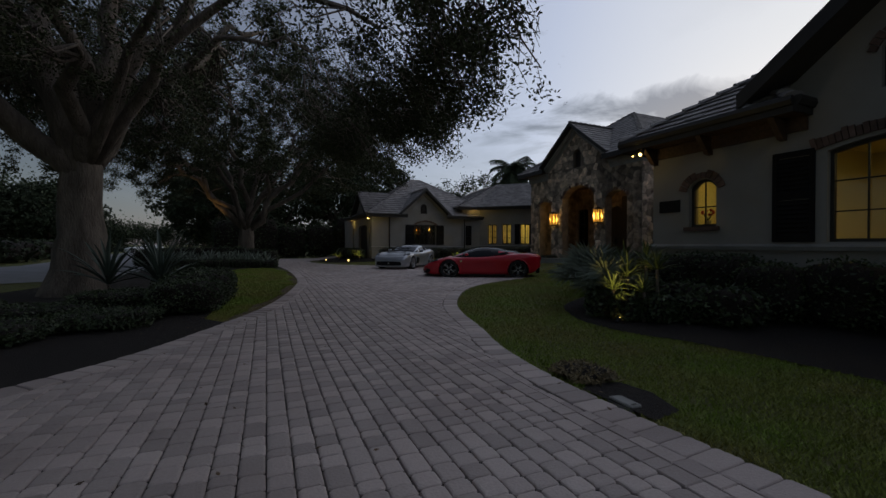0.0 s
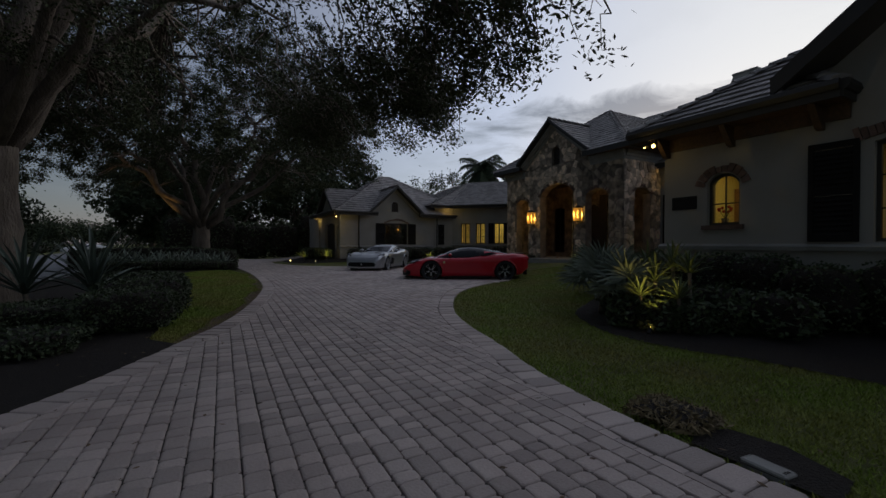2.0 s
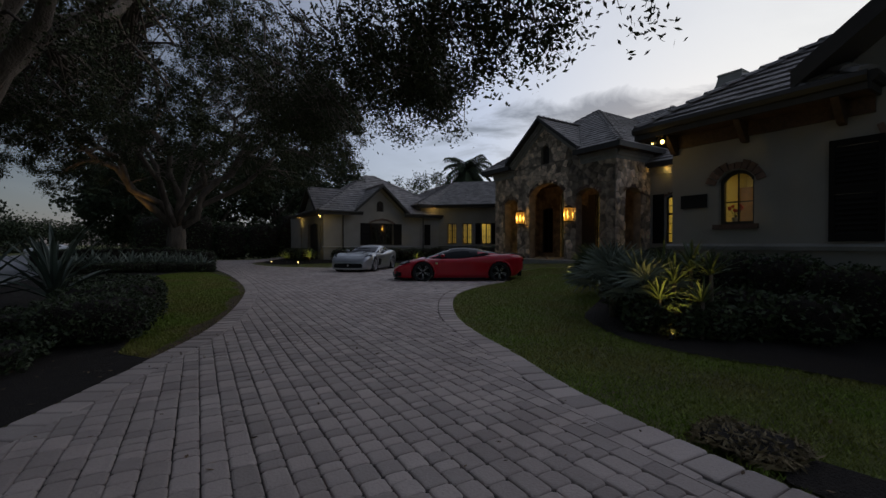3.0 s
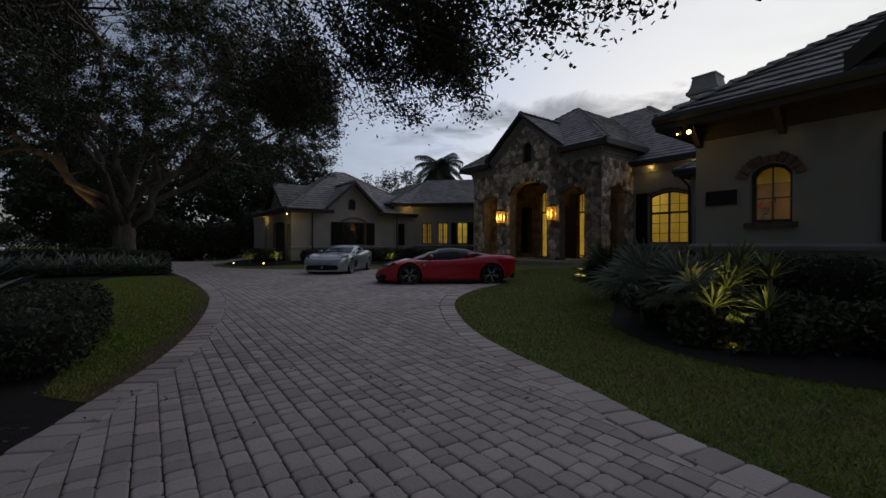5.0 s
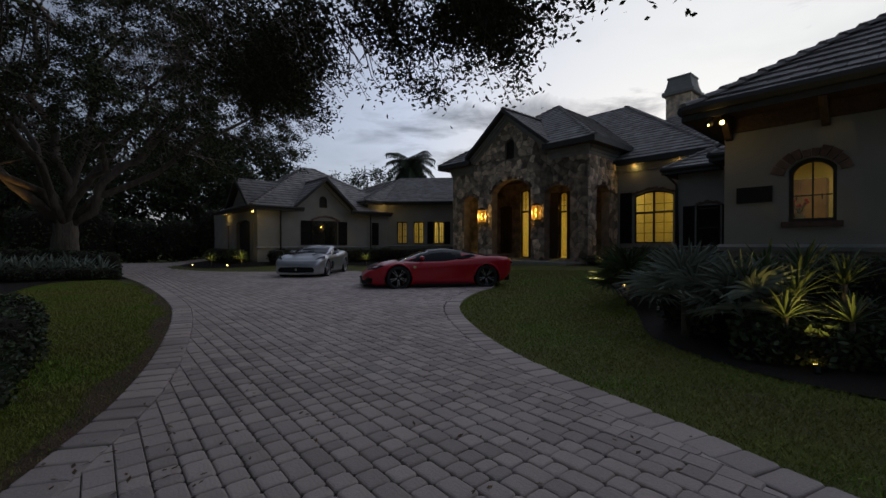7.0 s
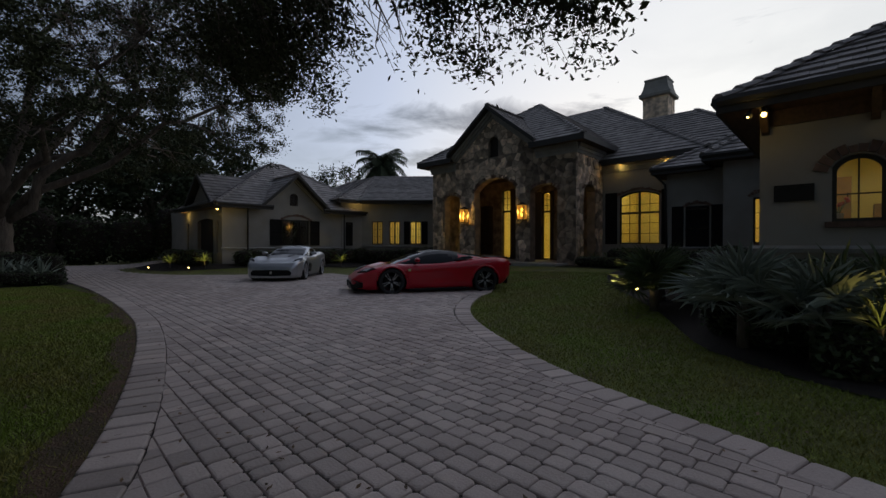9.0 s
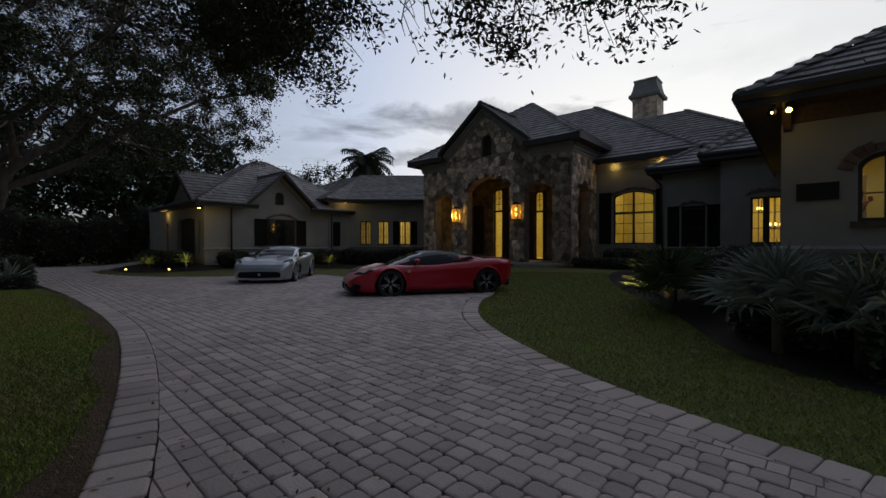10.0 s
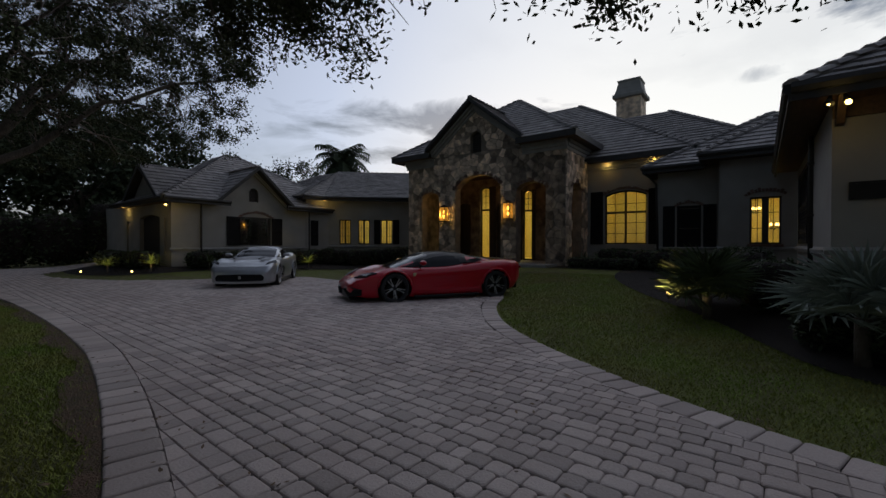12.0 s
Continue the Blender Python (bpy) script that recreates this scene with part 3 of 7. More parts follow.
wing_roof = roof_thing("grey flat concrete tile hip roof of the wing")
EZ, OH, PT = 3.88, 0.52, 0.63
ex, ey = 8.85 - OH, 7.13 + OH
run = 4.6
rz = EZ + PT * run
RIDGE_Z = 5.92
vx = (RIDGE_Z - EZ) / PT
roof_plane("wing_front", [(ex, ey, EZ), (ex, 4.9, EZ), (ex + vx, GAP, RIDGE_Z), (ex + run, GAP, rz), (ex + run, ey - run, rz)], parent=wing_roof, single=260)
roof_plane("wing_front_end", [(ex, 0.2, EZ), (ex, -6, EZ), (ex + run, -6, rz), (ex + run, GAP, rz), (ex + vx, GAP, RIDGE_Z)], parent=wing_roof)
roof_plane("wing_side", [(ex, ey, EZ), (ex + 9, ey, EZ), (ex + 9, ey - run, rz), (ex + run, ey - run, rz)], parent=wing_roof)
ridge_caps((ex, ey, EZ + 0.03), (ex + run, ey - run, rz + 0.03), wing_roof)
ridge_caps((ex + run, ey - run, rz), (ex + run, -6, rz), wing_roof)
EAVE_END = 4.0
roof_plane("eave_return", [(ex, 4.9, EZ), (ex, EAVE_END, EZ), (8.84, EAVE_END + 0.51, EZ + PT * 0.51)], parent=wing_roof)
roof_plane("eave_return_end", [(ex, EAVE_END, EZ), (8.84, EAVE_END, EZ), (8.84, EAVE_END + 0.51, EZ + PT * 0.51)], parent=wing_roof)
ridge_caps((ex, EAVE_END, EZ + 0.03), (8.84, EAVE_END + 0.51, EZ + PT * 0.51 + 0.03), wing_roof)
fascia([(ex + 9, ey, EZ), (ex, ey, EZ), (ex, EAVE_END, EZ), (8.84, EAVE_END, EZ)], wing_roof)
# soffit boards under the eaves
box("soffit", (ex + 0.02, EAVE_END + 0.02, EZ - 0.2), (8.85, ey - 0.02, EZ - 0.17), M_SOFFIT, wing_roof, 0)
box("soffit", (8.85, 7.135, EZ - 0.2), (16.5, ey - 0.02, EZ - 0.17), M_SOFFIT, wing_roof, 0)
# front gable of the wing
gz, gfoot = 4.17, GH
for s in (1, -1):
    e0, e1 = (ex - 0.02, GAP + s * gfoot, gz), (ex + 4, GAP + s * gfoot, gz)
    roof_plane("wing_gable", [e0, e1, (ex + 4, GAP, RIDGE_Z), (ex - 0.02, GAP, RIDGE_Z)], parent=wing_roof)
    v = [(x, GAP + s * y, z + dz) for x in (ex - 0.06, ex) for y, z in ((gfoot, gz), (0, RIDGE_Z)) for dz in (0.04, -0.26)]
    mesh_object("bargeboard", v, [(0, 1, 3, 2), (4, 6, 7, 5), (0, 2, 6, 4), (1, 5, 7, 3), (0, 4, 5, 1), (2, 3, 7, 6)], M_FASCIA, wing_roof)
ridge_caps((ex, GAP, RIDGE_Z + 0.03), (ex + 4, GAP, RIDGE_Z + 0.03), wing_roof)
# timber brackets under the eave
tagged(prism("trim", W1, [(0, 3.42), (3.1, 3.42), (3.1, 3.7), (0, 3.7)], 0.002, 0.05, M_SOFFIT), "stained timber frieze board under the eave", "frieze", kind="structure")
for yb in (7.05, 5.75, 4.4):
    th = empty("eave_bracket", None, label="stained timber bracket under the roof eave", category="bracket", group="eave brackets")
    v = [(x, yb + dy, z) for dy in (-0.05, 0.05) for x, z in ((8.848, 3.3), (8.72, 3.32), (8.6, 3.45), (8.45, 3.62), (8.42, 3.675), (8.848, 3.675))]
    f = [tuple(range(6)), tuple(range(6, 12))[::-1]] + [(i, i + 6, (i + 1) % 6 + 6, (i + 1) % 6) for i in range(6)]
    mesh_object("arm", v, f, M_SOFFIT, th)
downspout(11.35, 7.20, 0.4, 3.7)
shutter(W2, 12.6 - 9.175, 15.4 - 9.175, 1.5, 3.35)

# low link walls beside the wing
W3 = Plane((17.5, 9.18), (17.5, 6.9), (-1, 0))
wall("wall_link_near", W3, 0.2, 4.4, [(0.86, 1.70, 1.50, 3.07, 0.0)], M_STUCCO, "grey-beige stucco link wall", 0.3)
window(W3, 0.86, 1.70, 1.50, 3.07, 0.0, 4, 3, "narrow casement window with dark frame, lit chandelier room behind")
tagged(prism("trim", W3, [(1.19, 1.55), (1.37, 1.55), (1.37, 3.02), (1.19, 3.02)], -0.16, -0.09, M_FRAME), "dark centre post between two casements", "window post", kind="structure")
brick_arch(W3, 0.84, 1.72, 3.22, 0.1, 0.12)
sill(W3, 0.86, 1.70, 1.50)
room("room_link", W3, 0.34, 2.2, 0.6, 3.6, 3.0, 15)
W3b = Plane((17.81, 9.18), (18.69, 9.18), (0, 1))
wall("wall_link_return", W3b, 0.2, 4.4, [], M_STUCCO, "grey-beige stucco return wall", 0.3)
W4 = Plane((18.7, 11.34), (18.7, 9.19), (-1, 0))
wall("wall_link_far", W4, 0.2, 4.4, [], M_STUCCO, "grey-beige stucco link wall with shutters", 0.3)
shutter(W4, 0.70, 1.50, 1.35, 2.98)
shutter(W4, 0.2, 0.62, 1.35, 3.0)
shutter(W4, 1.58, 2.0, 1.35, 3.0)
brick_arch(W4, 0.65, 1.55, 3.05, 0.12, 0.12)
W4b = Plane((19.01, 11.34), (20.19, 11.34), (0, 1))
wall("wall_link_end", W4b, 0.2, 4.4, [], M_STUCCO, "grey-beige stucco end wall", 0.3)
for p in (W3, W4):
    band(p, 1.38)
link_roof = roof_thing("grey flat concrete tile hip roof of the link")
roof_plane("link_far", [(18.25, 11.8, 4.52), (18.25, 4, 4.52), (22.4, 4, 7.0), (22.4, 7.65, 7.0)], parent=link_roof)
roof_plane("link_end", [(18.25, 11.8, 4.52), (24, 11.8, 4.52), (24, 7.65, 7.0), (22.4, 7.65, 7.0)], parent=link_roof)
ridge_caps((18.25, 11.8, 4.55), (22.4, 7.65, 7.03), link_roof)
roof_plane("link_near", [(17.0, 9.72, 4.62), (17.0, 4, 4.62), (20.5, 4, 6.85), (20.5, 6.2, 6.85)], parent=link_roof)
roof_plane("link_nearend", [(17.0, 9.72, 4.62), (22, 9.72, 4.62), (22, 6.2, 6.85), (20.5, 6.2, 6.85)], parent=link_roof)
ridge_caps((17.0, 9.72, 4.65), (20.5, 6.2, 6.88), link_roof)
fascia([(20, 11.8, 4.52), (18.25, 11.8, 4.52), (18.25, 9.75, 4.52)], link_roof)
fascia([(18.25, 9.72, 4.62), (17.0, 9.72, 4.62), (17.0, 6, 4.62)], link_roof)
tube("downspout_elbow", [(18.35, 11.75, 4.4), (18.6, 11.55, 4.1), (18.62, 11.38, 3.9), (18.64, 11.3, 0.6)], 0.045, M_FASCIA, link_roof)
box("soffit", (17.02, 6, 4.42), (18.7, 9.70, 4.45), M_SOFFIT, link_roof, 0)
box("soffit", (18.27, 9.70, 4.32), (20.2, 11.78, 4.35), M_SOFFIT, link_roof, 0)

# wall with the big window
W5 = Plane((20.2, 14.66), (20.2, 10.2), (-1, 0))
wall("wall_big_window", W5, 0.3, 5.4, [(0.83, 2.61, 1.51, 3.95, 0.2)], M_STUCCO, "grey-beige stucco wall with the great window", 0.3)
window(W5, 0.83, 2.61, 1.51, 3.95, 0.2, 4, 3, "great arched window with dark bars and transom, glowing amber", transom=2.95, lights=2)
brick_arch(W5, 0.83, 2.61, 3.99, 0.2, 0.1)
shutter(W5, 0.18, 0.74, 1.5, 3.95)
shutter(W5, 2.7, 3.2, 1.5, 3.95)
room("room_great", W5, 0.2, 3.3, 0.6, 5.0, 4.0, 27)

# what shows in the lit rooms
def wall_cabinet(pl, u0, u1, z0, z1, d0, d1, doors, label):
    th = empty("cabinet", None, label=label, category="cabinet", group="room cabinets")
    prism("body", pl, [(u0, z0), (u1, z0), (u1, z1), (u0, z1)], d0, d1, M_ROOMWOOD, th)
    w = (u1 - u0) / doors
    for k in range(doors):
        a, b = u0 + k * w + 0.01, u0 + (k + 1) * w - 0.01
        leaf = prism("door", pl, [(a, z0 + 0.02), (b, z0 + 0.02), (b, z1 - 0.02), (a, z1 - 0.02)], d1, d1 + 0.02, M_ROOMWOOD, th)
        prism("panel", pl, [(a + 0.07, z0 + 0.1), (b - 0.07, z0 + 0.1), (b - 0.07, z1 - 0.1), (a + 0.07, z1 - 0.1)], d1 + 0.022, d1 + 0.03, M_ROOMWOOD, leaf)
        prism("handle", pl, [(b - 0.05, (z0 + z1) / 2), (b - 0.035, (z0 + z1) / 2), (b - 0.035, (z0 + z1) / 2 + 0.12), (b - 0.05, (z0 + z1) / 2 + 0.12)], d1 + 0.022, d1 + 0.05, M_IRON, leaf)


def chandelier(c, r, n, drop):
    """Ring of candle bulbs on curved arms under a rod."""
    th = empty("chandelier", Matrix.Translation(c), label="small lit chandelier with candle bulbs", category="chandelier", group="chandeliers")
    tube("rod", [(0, 0, -0.1), (0, 0, drop)], 0.012, M_IRON, th, 6)
    for k in range(n):
        a = 2 * math.pi * k / n
        x, y = math.cos(a) * r, math.sin(a) * r
        tube("arm", [(0, 0, -0.08), (x * 0.5, y * 0.5, -0.14), (x, y, -0.02)], 0.009, M_IRON, th, 5)
        bm = bmesh.new()
        bmesh.ops.create_uvsphere(bm, u_segments=8, v_segments=6, radius=0.035, matrix=Matrix.Translation((x, y, 0.05)) @ Matrix.Diagonal((1, 1, 1.4, 1)))
        part("bulb", bm, M_GLOW, th, "glowing bulb", False)


def downlight(c, glow=None):
    th = empty("downlight", Matrix.Translation(c), label="small round recessed ceiling downlight, lit", category="downlight", group="downlights")
    tube("trim_ring", [(0, 0, -0.03), (0, 0, 0.0)], 0.11, M_TRIMSTONE, th, 16)
    tube("lens", [(0, 0, -0.036), (0, 0, -0.031)], 0.08, glow or M_GLOW, th, 16)


wall_cabinet(W1, 3.9, 6.9, 0.62, 2.75, -3.38, -2.8, 5, "brown wooden kitchen cabinet against the wall")
wall_cabinet(W1, 0.36, 1.15, 1.9, 2.75, -2.58, -2.2, 2, "brown wooden wall cabinet in the lit room")
wall_cabinet(W1, 1.45, 2.3, 0.62, 2.2, -2.58, -2.1, 2, "brown wooden tall cabinet in the lit room")
vase = empty("flower_vase", Matrix.Translation(W1.at(0.98, 1.76, -0.55)), label="vase of red flowers inside the window", category="vase")
bmv = bmesh.new()
bmesh.ops.create_cone(bmv, cap_ends=True, segments=12, radius1=0.05, radius2=0.07, depth=0.2, matrix=Matrix.Translation((0, 0, 0.1)))
part("pot", bmv, M_TRIMSTONE, vase)
for k in range(9):
    a = k * 2.4
    tip = (0.11 * math.cos(a), 0.11 * math.sin(a), 0.34 + 0.03 * (k % 4))
    tube("stalk", [(0, 0, 0.18), tip], 0.005, M_HEDGE, vase, 4)
    bmv = bmesh.new()
    bmesh.ops.create_icosphere(bmv, subdivisions=1, radius=0.035, matrix=Matrix.Translation(tip))
    part("bloom", bmv, M_BLOOM, vase, "red bloom")
shelf = prism("shelf", W1, [(0.4, 1.70), (2.0, 1.70), (2.0, 1.76), (0.4, 1.76)], -0.75, -0.33, M_ROOMWOOD)
tagged(shelf, "wooden counter below the small window", "counter")
chandelier(W3.at(1.45, 2.15, -1.5), 0.22, 8, 1.4)
chandelier(W3.at(1.0, 2.8, -2.3), 0.14, 5, 0.75)
for k in range(3):
    downlight(W5.at(0.8 + 0.7 * k, 4.99, -1.4 - 0.5 * k))

for ys in (13.7, 11.7):
    downlight((19.95, ys, 5.26), M_DIMLENS)
    lamp("soffit_lamp", "POINT", Matrix.Translation((19.95, ys, 5.1)), 2.5, WARM, 0.05)

# main roofs
main_roof = roof_thing("grey flat concrete tile hip roof over the entry")
BX, BZ, BP = 16.85, 6.18, 0.70
by0, by1 = 14.05, 24.35
bm_ = (by0 + by1) / 2
bh = (by1 - by0) / 2
A = (BX + bh, bm_, BZ + BP * bh)
vdx = (8.5 - BZ) / BP
for poly in ([(BX, by1, BZ), (BX, 21.95, BZ), (BX + vdx, 19.2, 8.5), A], [(BX, 16.45, BZ), (BX, by0, BZ), A, (BX + vdx, 19.2, 8.5)], [(BX, by0, BZ), (BX + bh + 4, by0, BZ), (BX + bh + 4, bm_, A[2]), A], [(BX, by1, BZ), (BX + bh + 4, by1, BZ), (BX + bh + 4, bm_, A[2]), A]):
    roof_plane("main", poly, parent=main_roof)
ridge_caps((BX, by0, BZ + 0.03), A, main_roof)
ridge_caps((BX, by1, BZ + 0.03), A, main_roof)
fascia([(20.5, by0, BZ), (BX, by0, BZ), (BX, 16.75, BZ)], main_roof)
fascia([(BX, 21.7, BZ), (BX, by1, BZ), (23, by1, BZ)], main_roof)
box("soffit", (BX + 0.02, by0 + 0.02, BZ - 0.2), (17.38, 16.7, BZ - 0.17), M_SOFFIT, main_roof, 0)
box("soffit", (BX + 0.02, 21.7, BZ - 0.2), (17.38, by1 - 0.02, BZ - 0.17), M_SOFFIT, main_roof, 0)
box("soffit", (17.4, by0 + 0.02, BZ - 0.2), (22, 14.6, BZ - 0.17), M_SOFFIT, main_roof, 0)
# gable over the entry
GY, GHW, GAZ, GFZ = 19.2, 2.75, 8.50, 6.36
gs = (GAZ - GFZ) / GHW
for s in (1, -1):
    roof_plane("entry_gable", [(BX - 0.03, GY + s * GHW, GFZ), (BX + 4, GY + s * GHW, GFZ), (BX + 4, GY, GAZ), (BX - 0.03, GY, GAZ)], parent=main_roof)
    v = [(x, GY + s * y, z + dz) for x in (BX - 0.07, BX) for y, z in ((GHW, GFZ), (0, GAZ)) for dz in (0.05, -0.13)]
    mesh_object("bargeboard", v, [(0, 1, 3, 2), (4, 6, 7, 5), (0, 2, 6, 4), (1, 5, 7, 3), (0, 4, 5, 1), (2, 3, 7, 6)], M_FASCIA, main_roof)
ridge_caps((BX, GY, GAZ + 0.05), (BX + 4, GY, GAZ + 0.05), main_roof)
great_roof = roof_thing("grey flat concrete tile hip roof of the great room")
roof_plane("great_front", [(19.7, 24.5, 5.47), (19.7, 10.1, 5.47), (27.0, 17.4, 10.4), (27.0, 20.0, 10.4)], parent=great_roof)
roof_plane("great_side", [(19.7, 10.1, 5.47), (34, 10.1, 5.47), (34, 17.4, 10.4), (27.0, 17.4, 10.4)], parent=great_roof)
ridge_caps((19.7, 10.1, 5.5), (27, 17.4, 10.43), great_roof)
fascia([(19.7, 14.5, 5.47), (19.7, 10.1, 5.47), (22, 10.1, 5.47)][::-1], great_roof)
box("soffit", (19.72, 10.12, 5.27), (20.2, 14.5, 5.3), M_SOFFIT, great_roof, 0)
back_roof = roof_thing("grey flat concrete tile hip roof at the back")
roof_plane("back_front", [(21.0, 19, 4.67), (21.0, 5.4, 4.67), (28.0, 12.4, 9.4), (28.0, 15.0, 9.4)], parent=back_roof)
roof_plane("back_side", [(21.0, 5.4, 4.67), (36, 5.4, 4.67), (36, 12.4, 9.4), (28.0, 12.4, 9.4)], parent=back_roof)
ridge_caps((21, 5.4, 4.7), (28, 12.4, 9.43), back_roof)
ch = empty("chimney", None, label="grey stucco chimney with stepped cast stone cap", category="chimney")
cx, cy = 29.6, 14.9
box("shaft", (cx - 0.75, cy - 0.75, 7), (cx + 0.75, cy + 0.75, 11.0), M_STONE, ch)
box("collar", (cx - 0.95, cy - 0.95, 11.0), (cx + 0.95, cy + 0.95, 11.25), M_TRIMSTONE, ch, 0.04)
bmc = bmesh.new()
vs = [bmc.verts.new((cx + sx * r, cy + sy * r, z)) for z, r in ((11.25, 0.86), (11.6, 0.74), (12.05, 0.66), (12.1, 0.7), (12.2, 0.7)) for sx, sy in ((-1, -1), (1, -1), (1, 1), (-1, 1))]
for i in range(4):
    for k in range(4):
        bmc.faces.new((vs[4 * i + k], vs[4 * i + (k + 1) % 4], vs[4 * i + 4 + (k + 1) % 4], vs[4 * i + 4 + k]))
bmc.faces.new(vs[16:])
part("cap", bmc, M_TRIMSTONE, ch)

# stone entry block
S1 = Plane((17.4, 23.56), (17.4, 14.66), (-1, 0))       # u = 23.56 - y
ENTRY = [(23.56 - 22.62, 23.56 - 21.46, 0.62, 4.22, 0.22), (23.56 - 20.41, 23.56 - 17.8, 0.62, 4.90, 0.62), (23.56 - 16.98, 23.56 - 15.55, 0.62, 4.30, 0.3), (23.56 - 19.5, 23.56 - 18.87, 5.98, 7.03, 0.31)]
SG = 23.56 - GY
S1_OUT = [(0, 0.3), (S1.len, 0.3), (S1.len, 6.0), (SG + 2.5, 6.0), (SG + 2.5, 6.2), (SG, 8.2), (SG - 2.5, 6.2), (SG - 2.5, 6.0), (0, 6.0)]
wall("wall_entry", S1, 0.3, 6.0, ENTRY, M_MORTAR, "fieldstone entry facade with three arches", 0.45, S1_OUT)
S2 = Plane((17.41, 14.66), (20.2, 14.66), (0, -1))
S2_OPEN = [(0.75, 2.0, 0.62, 4.25, 0.25)]
wall("wall_entry_return", Plane((17.86, 14.66), (20.19, 14.66), (0, -1)), 0.3, 6.0, [(0.30, 1.55, 0.62, 4.25, 0.25)], M_MORTAR, "fieldstone return wall of the porch with an arch", 0.4)
S3 = Plane((17.86, 23.56), (22.5, 23.56), (0, 1))
wall("wall_entry_left", S3, 0.3, 6.0, [], M_MORTAR, "fieldstone side wall of the entry", 0.4)
porch_back = Plane((20.6, 23.1), (20.6, 15.1), (-1, 0))
PB = [(23.1 - 20.95, 23.1 - 20.3, 0.66, 4.75, 0.1), (23.1 - 19.9, 23.1 - 18.75, 0.66, 3.9, 0.4), (23.1 - 18.25, 23.1 - 17.7, 0.66, 4.4, 0.1), (23.1 - 22.6, 23.1 - 21.6, 0.9, 3.9, 0.1)]
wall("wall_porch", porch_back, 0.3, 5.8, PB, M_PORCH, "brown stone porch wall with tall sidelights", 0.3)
window(porch_back, *PB[0], 1, 1, "tall narrow sidelight window glowing amber", transom=3.45, lights=3)
window(porch_back, *PB[2], 1, 1, "tall narrow sidelight window glowing amber", transom=3.3, lights=3)
window(porch_back, *PB[3], 2, 3, "dark porch window")
prism("backing", porch_back, arch_loop(*PB[3]), -0.32, -0.3, M_DARKWOOD)["kind"] = "structure"
dr = empty("door_1", None, label="dark arched wooden double entry door, closed", category="door", kind="structure")
for a, b in ((0.0, 0.5), (0.5, 1.0)):
    ua, ub = PB[1][0] + a * 1.15 + 0.01, PB[1][0] + b * 1.15 - 0.01
    leaf = prism("leaf", porch_back, [(ua, 0.67), (ub, 0.67), (ub, 3.5 + (0.4 if a == 0 else 0.12)), (ua, 3.5 + (0.12 if a == 0 else 0.4))], -0.2, -0.12, M_DARKWOOD, dr)
    for z0, z1 in ((0.85, 1.5), (1.65, 3.2)):
        prism("panel", porch_back, [(ua + 0.1, z0), (ub - 0.1, z0), (ub - 0.1, z1), (ua + 0.1, z1)], -0.125, -0.105, M_DARKWOOD, leaf)
    prism("handle", porch_back, [((ub - 0.07) if a == 0 else ua + 0.04, 1.5), ((ub - 0.04) if a == 0 else ua + 0.07, 1.5), ((ub - 0.04) if a == 0 else ua + 0.07, 1.9), ((ub - 0.07) if a == 0 else ua + 0.04, 1.9)], -0.118, -0.07, M_IRON, leaf)
for ua, ub, za in ((PB[0][1] + 0.004, PB[1][0] - 0.004, 4.75), (PB[1][1] + 0.004, PB[2][0] - 0.004, 4.4), (PB[2][1] + 0.004, PB[2][1] + 0.2, 4.4)):
    prism("door_surround", porch_back, [(ua, 0.66), (ub, 0.66), (ub, za), (ua, za)], 0.004, 0.05, M_DARKWOOD, dr)
tagged(box("porch_floor", (16.2, 15.0, 0.3), (20.6, 23.2, 0.64), M_TRIMSTONE), "pale stone porch floor and step", "floor", kind="structure")
tagged(box("ceiling", (17.85, 15.05, 5.2), (20.6, 23.15, 5.3), M_SOFFIT), "stained wood porch ceiling", "ceiling", kind="structure")
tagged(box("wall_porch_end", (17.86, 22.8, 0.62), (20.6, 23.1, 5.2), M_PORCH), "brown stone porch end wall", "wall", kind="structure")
room("room_hall", porch_back, 1.75, 7.7, 0.66, 5.0, 4.5, 85)
gv = empty("gable_vent", None, label="dark arched louvre vent in the stone gable", category="vent", kind="structure")
prism("backing", S1, arch_loop(*ENTRY[3]), -0.3, -0.25, M_DARKWOOD, gv)
for k in range(9):
    z = 6.03 + k * 0.1
    prism("slat", S1, [(ENTRY[3][0] + 0.02, z), (ENTRY[3][1] - 0.02, z), (ENTRY[3][1] - 0.02, z + 0.06), (ENTRY[3][0] + 0.02, z + 0.06)], -0.22, -0.16, M_DARKWOOD, gv)

# mouldings under the eaves and along the rake of the gable


def moulding(pl, u0, u1, z0, z1, label="stepped pale moulding under the eave"):
    th = empty("trim", None, label=label, category="moulding", kind="structure")
    h = (z1 - z0) / 3
    for k, d in ((0, 0.07), (1, 0.13), (2, 0.2)):
        prism("step", pl, [(u0, z0 + k * h), (u1, z0 + k * h), (u1, z0 + (k + 1) * h), (u0, z0 + (k + 1) * h)], 0.002, d, M_TRIMSTONE, th)


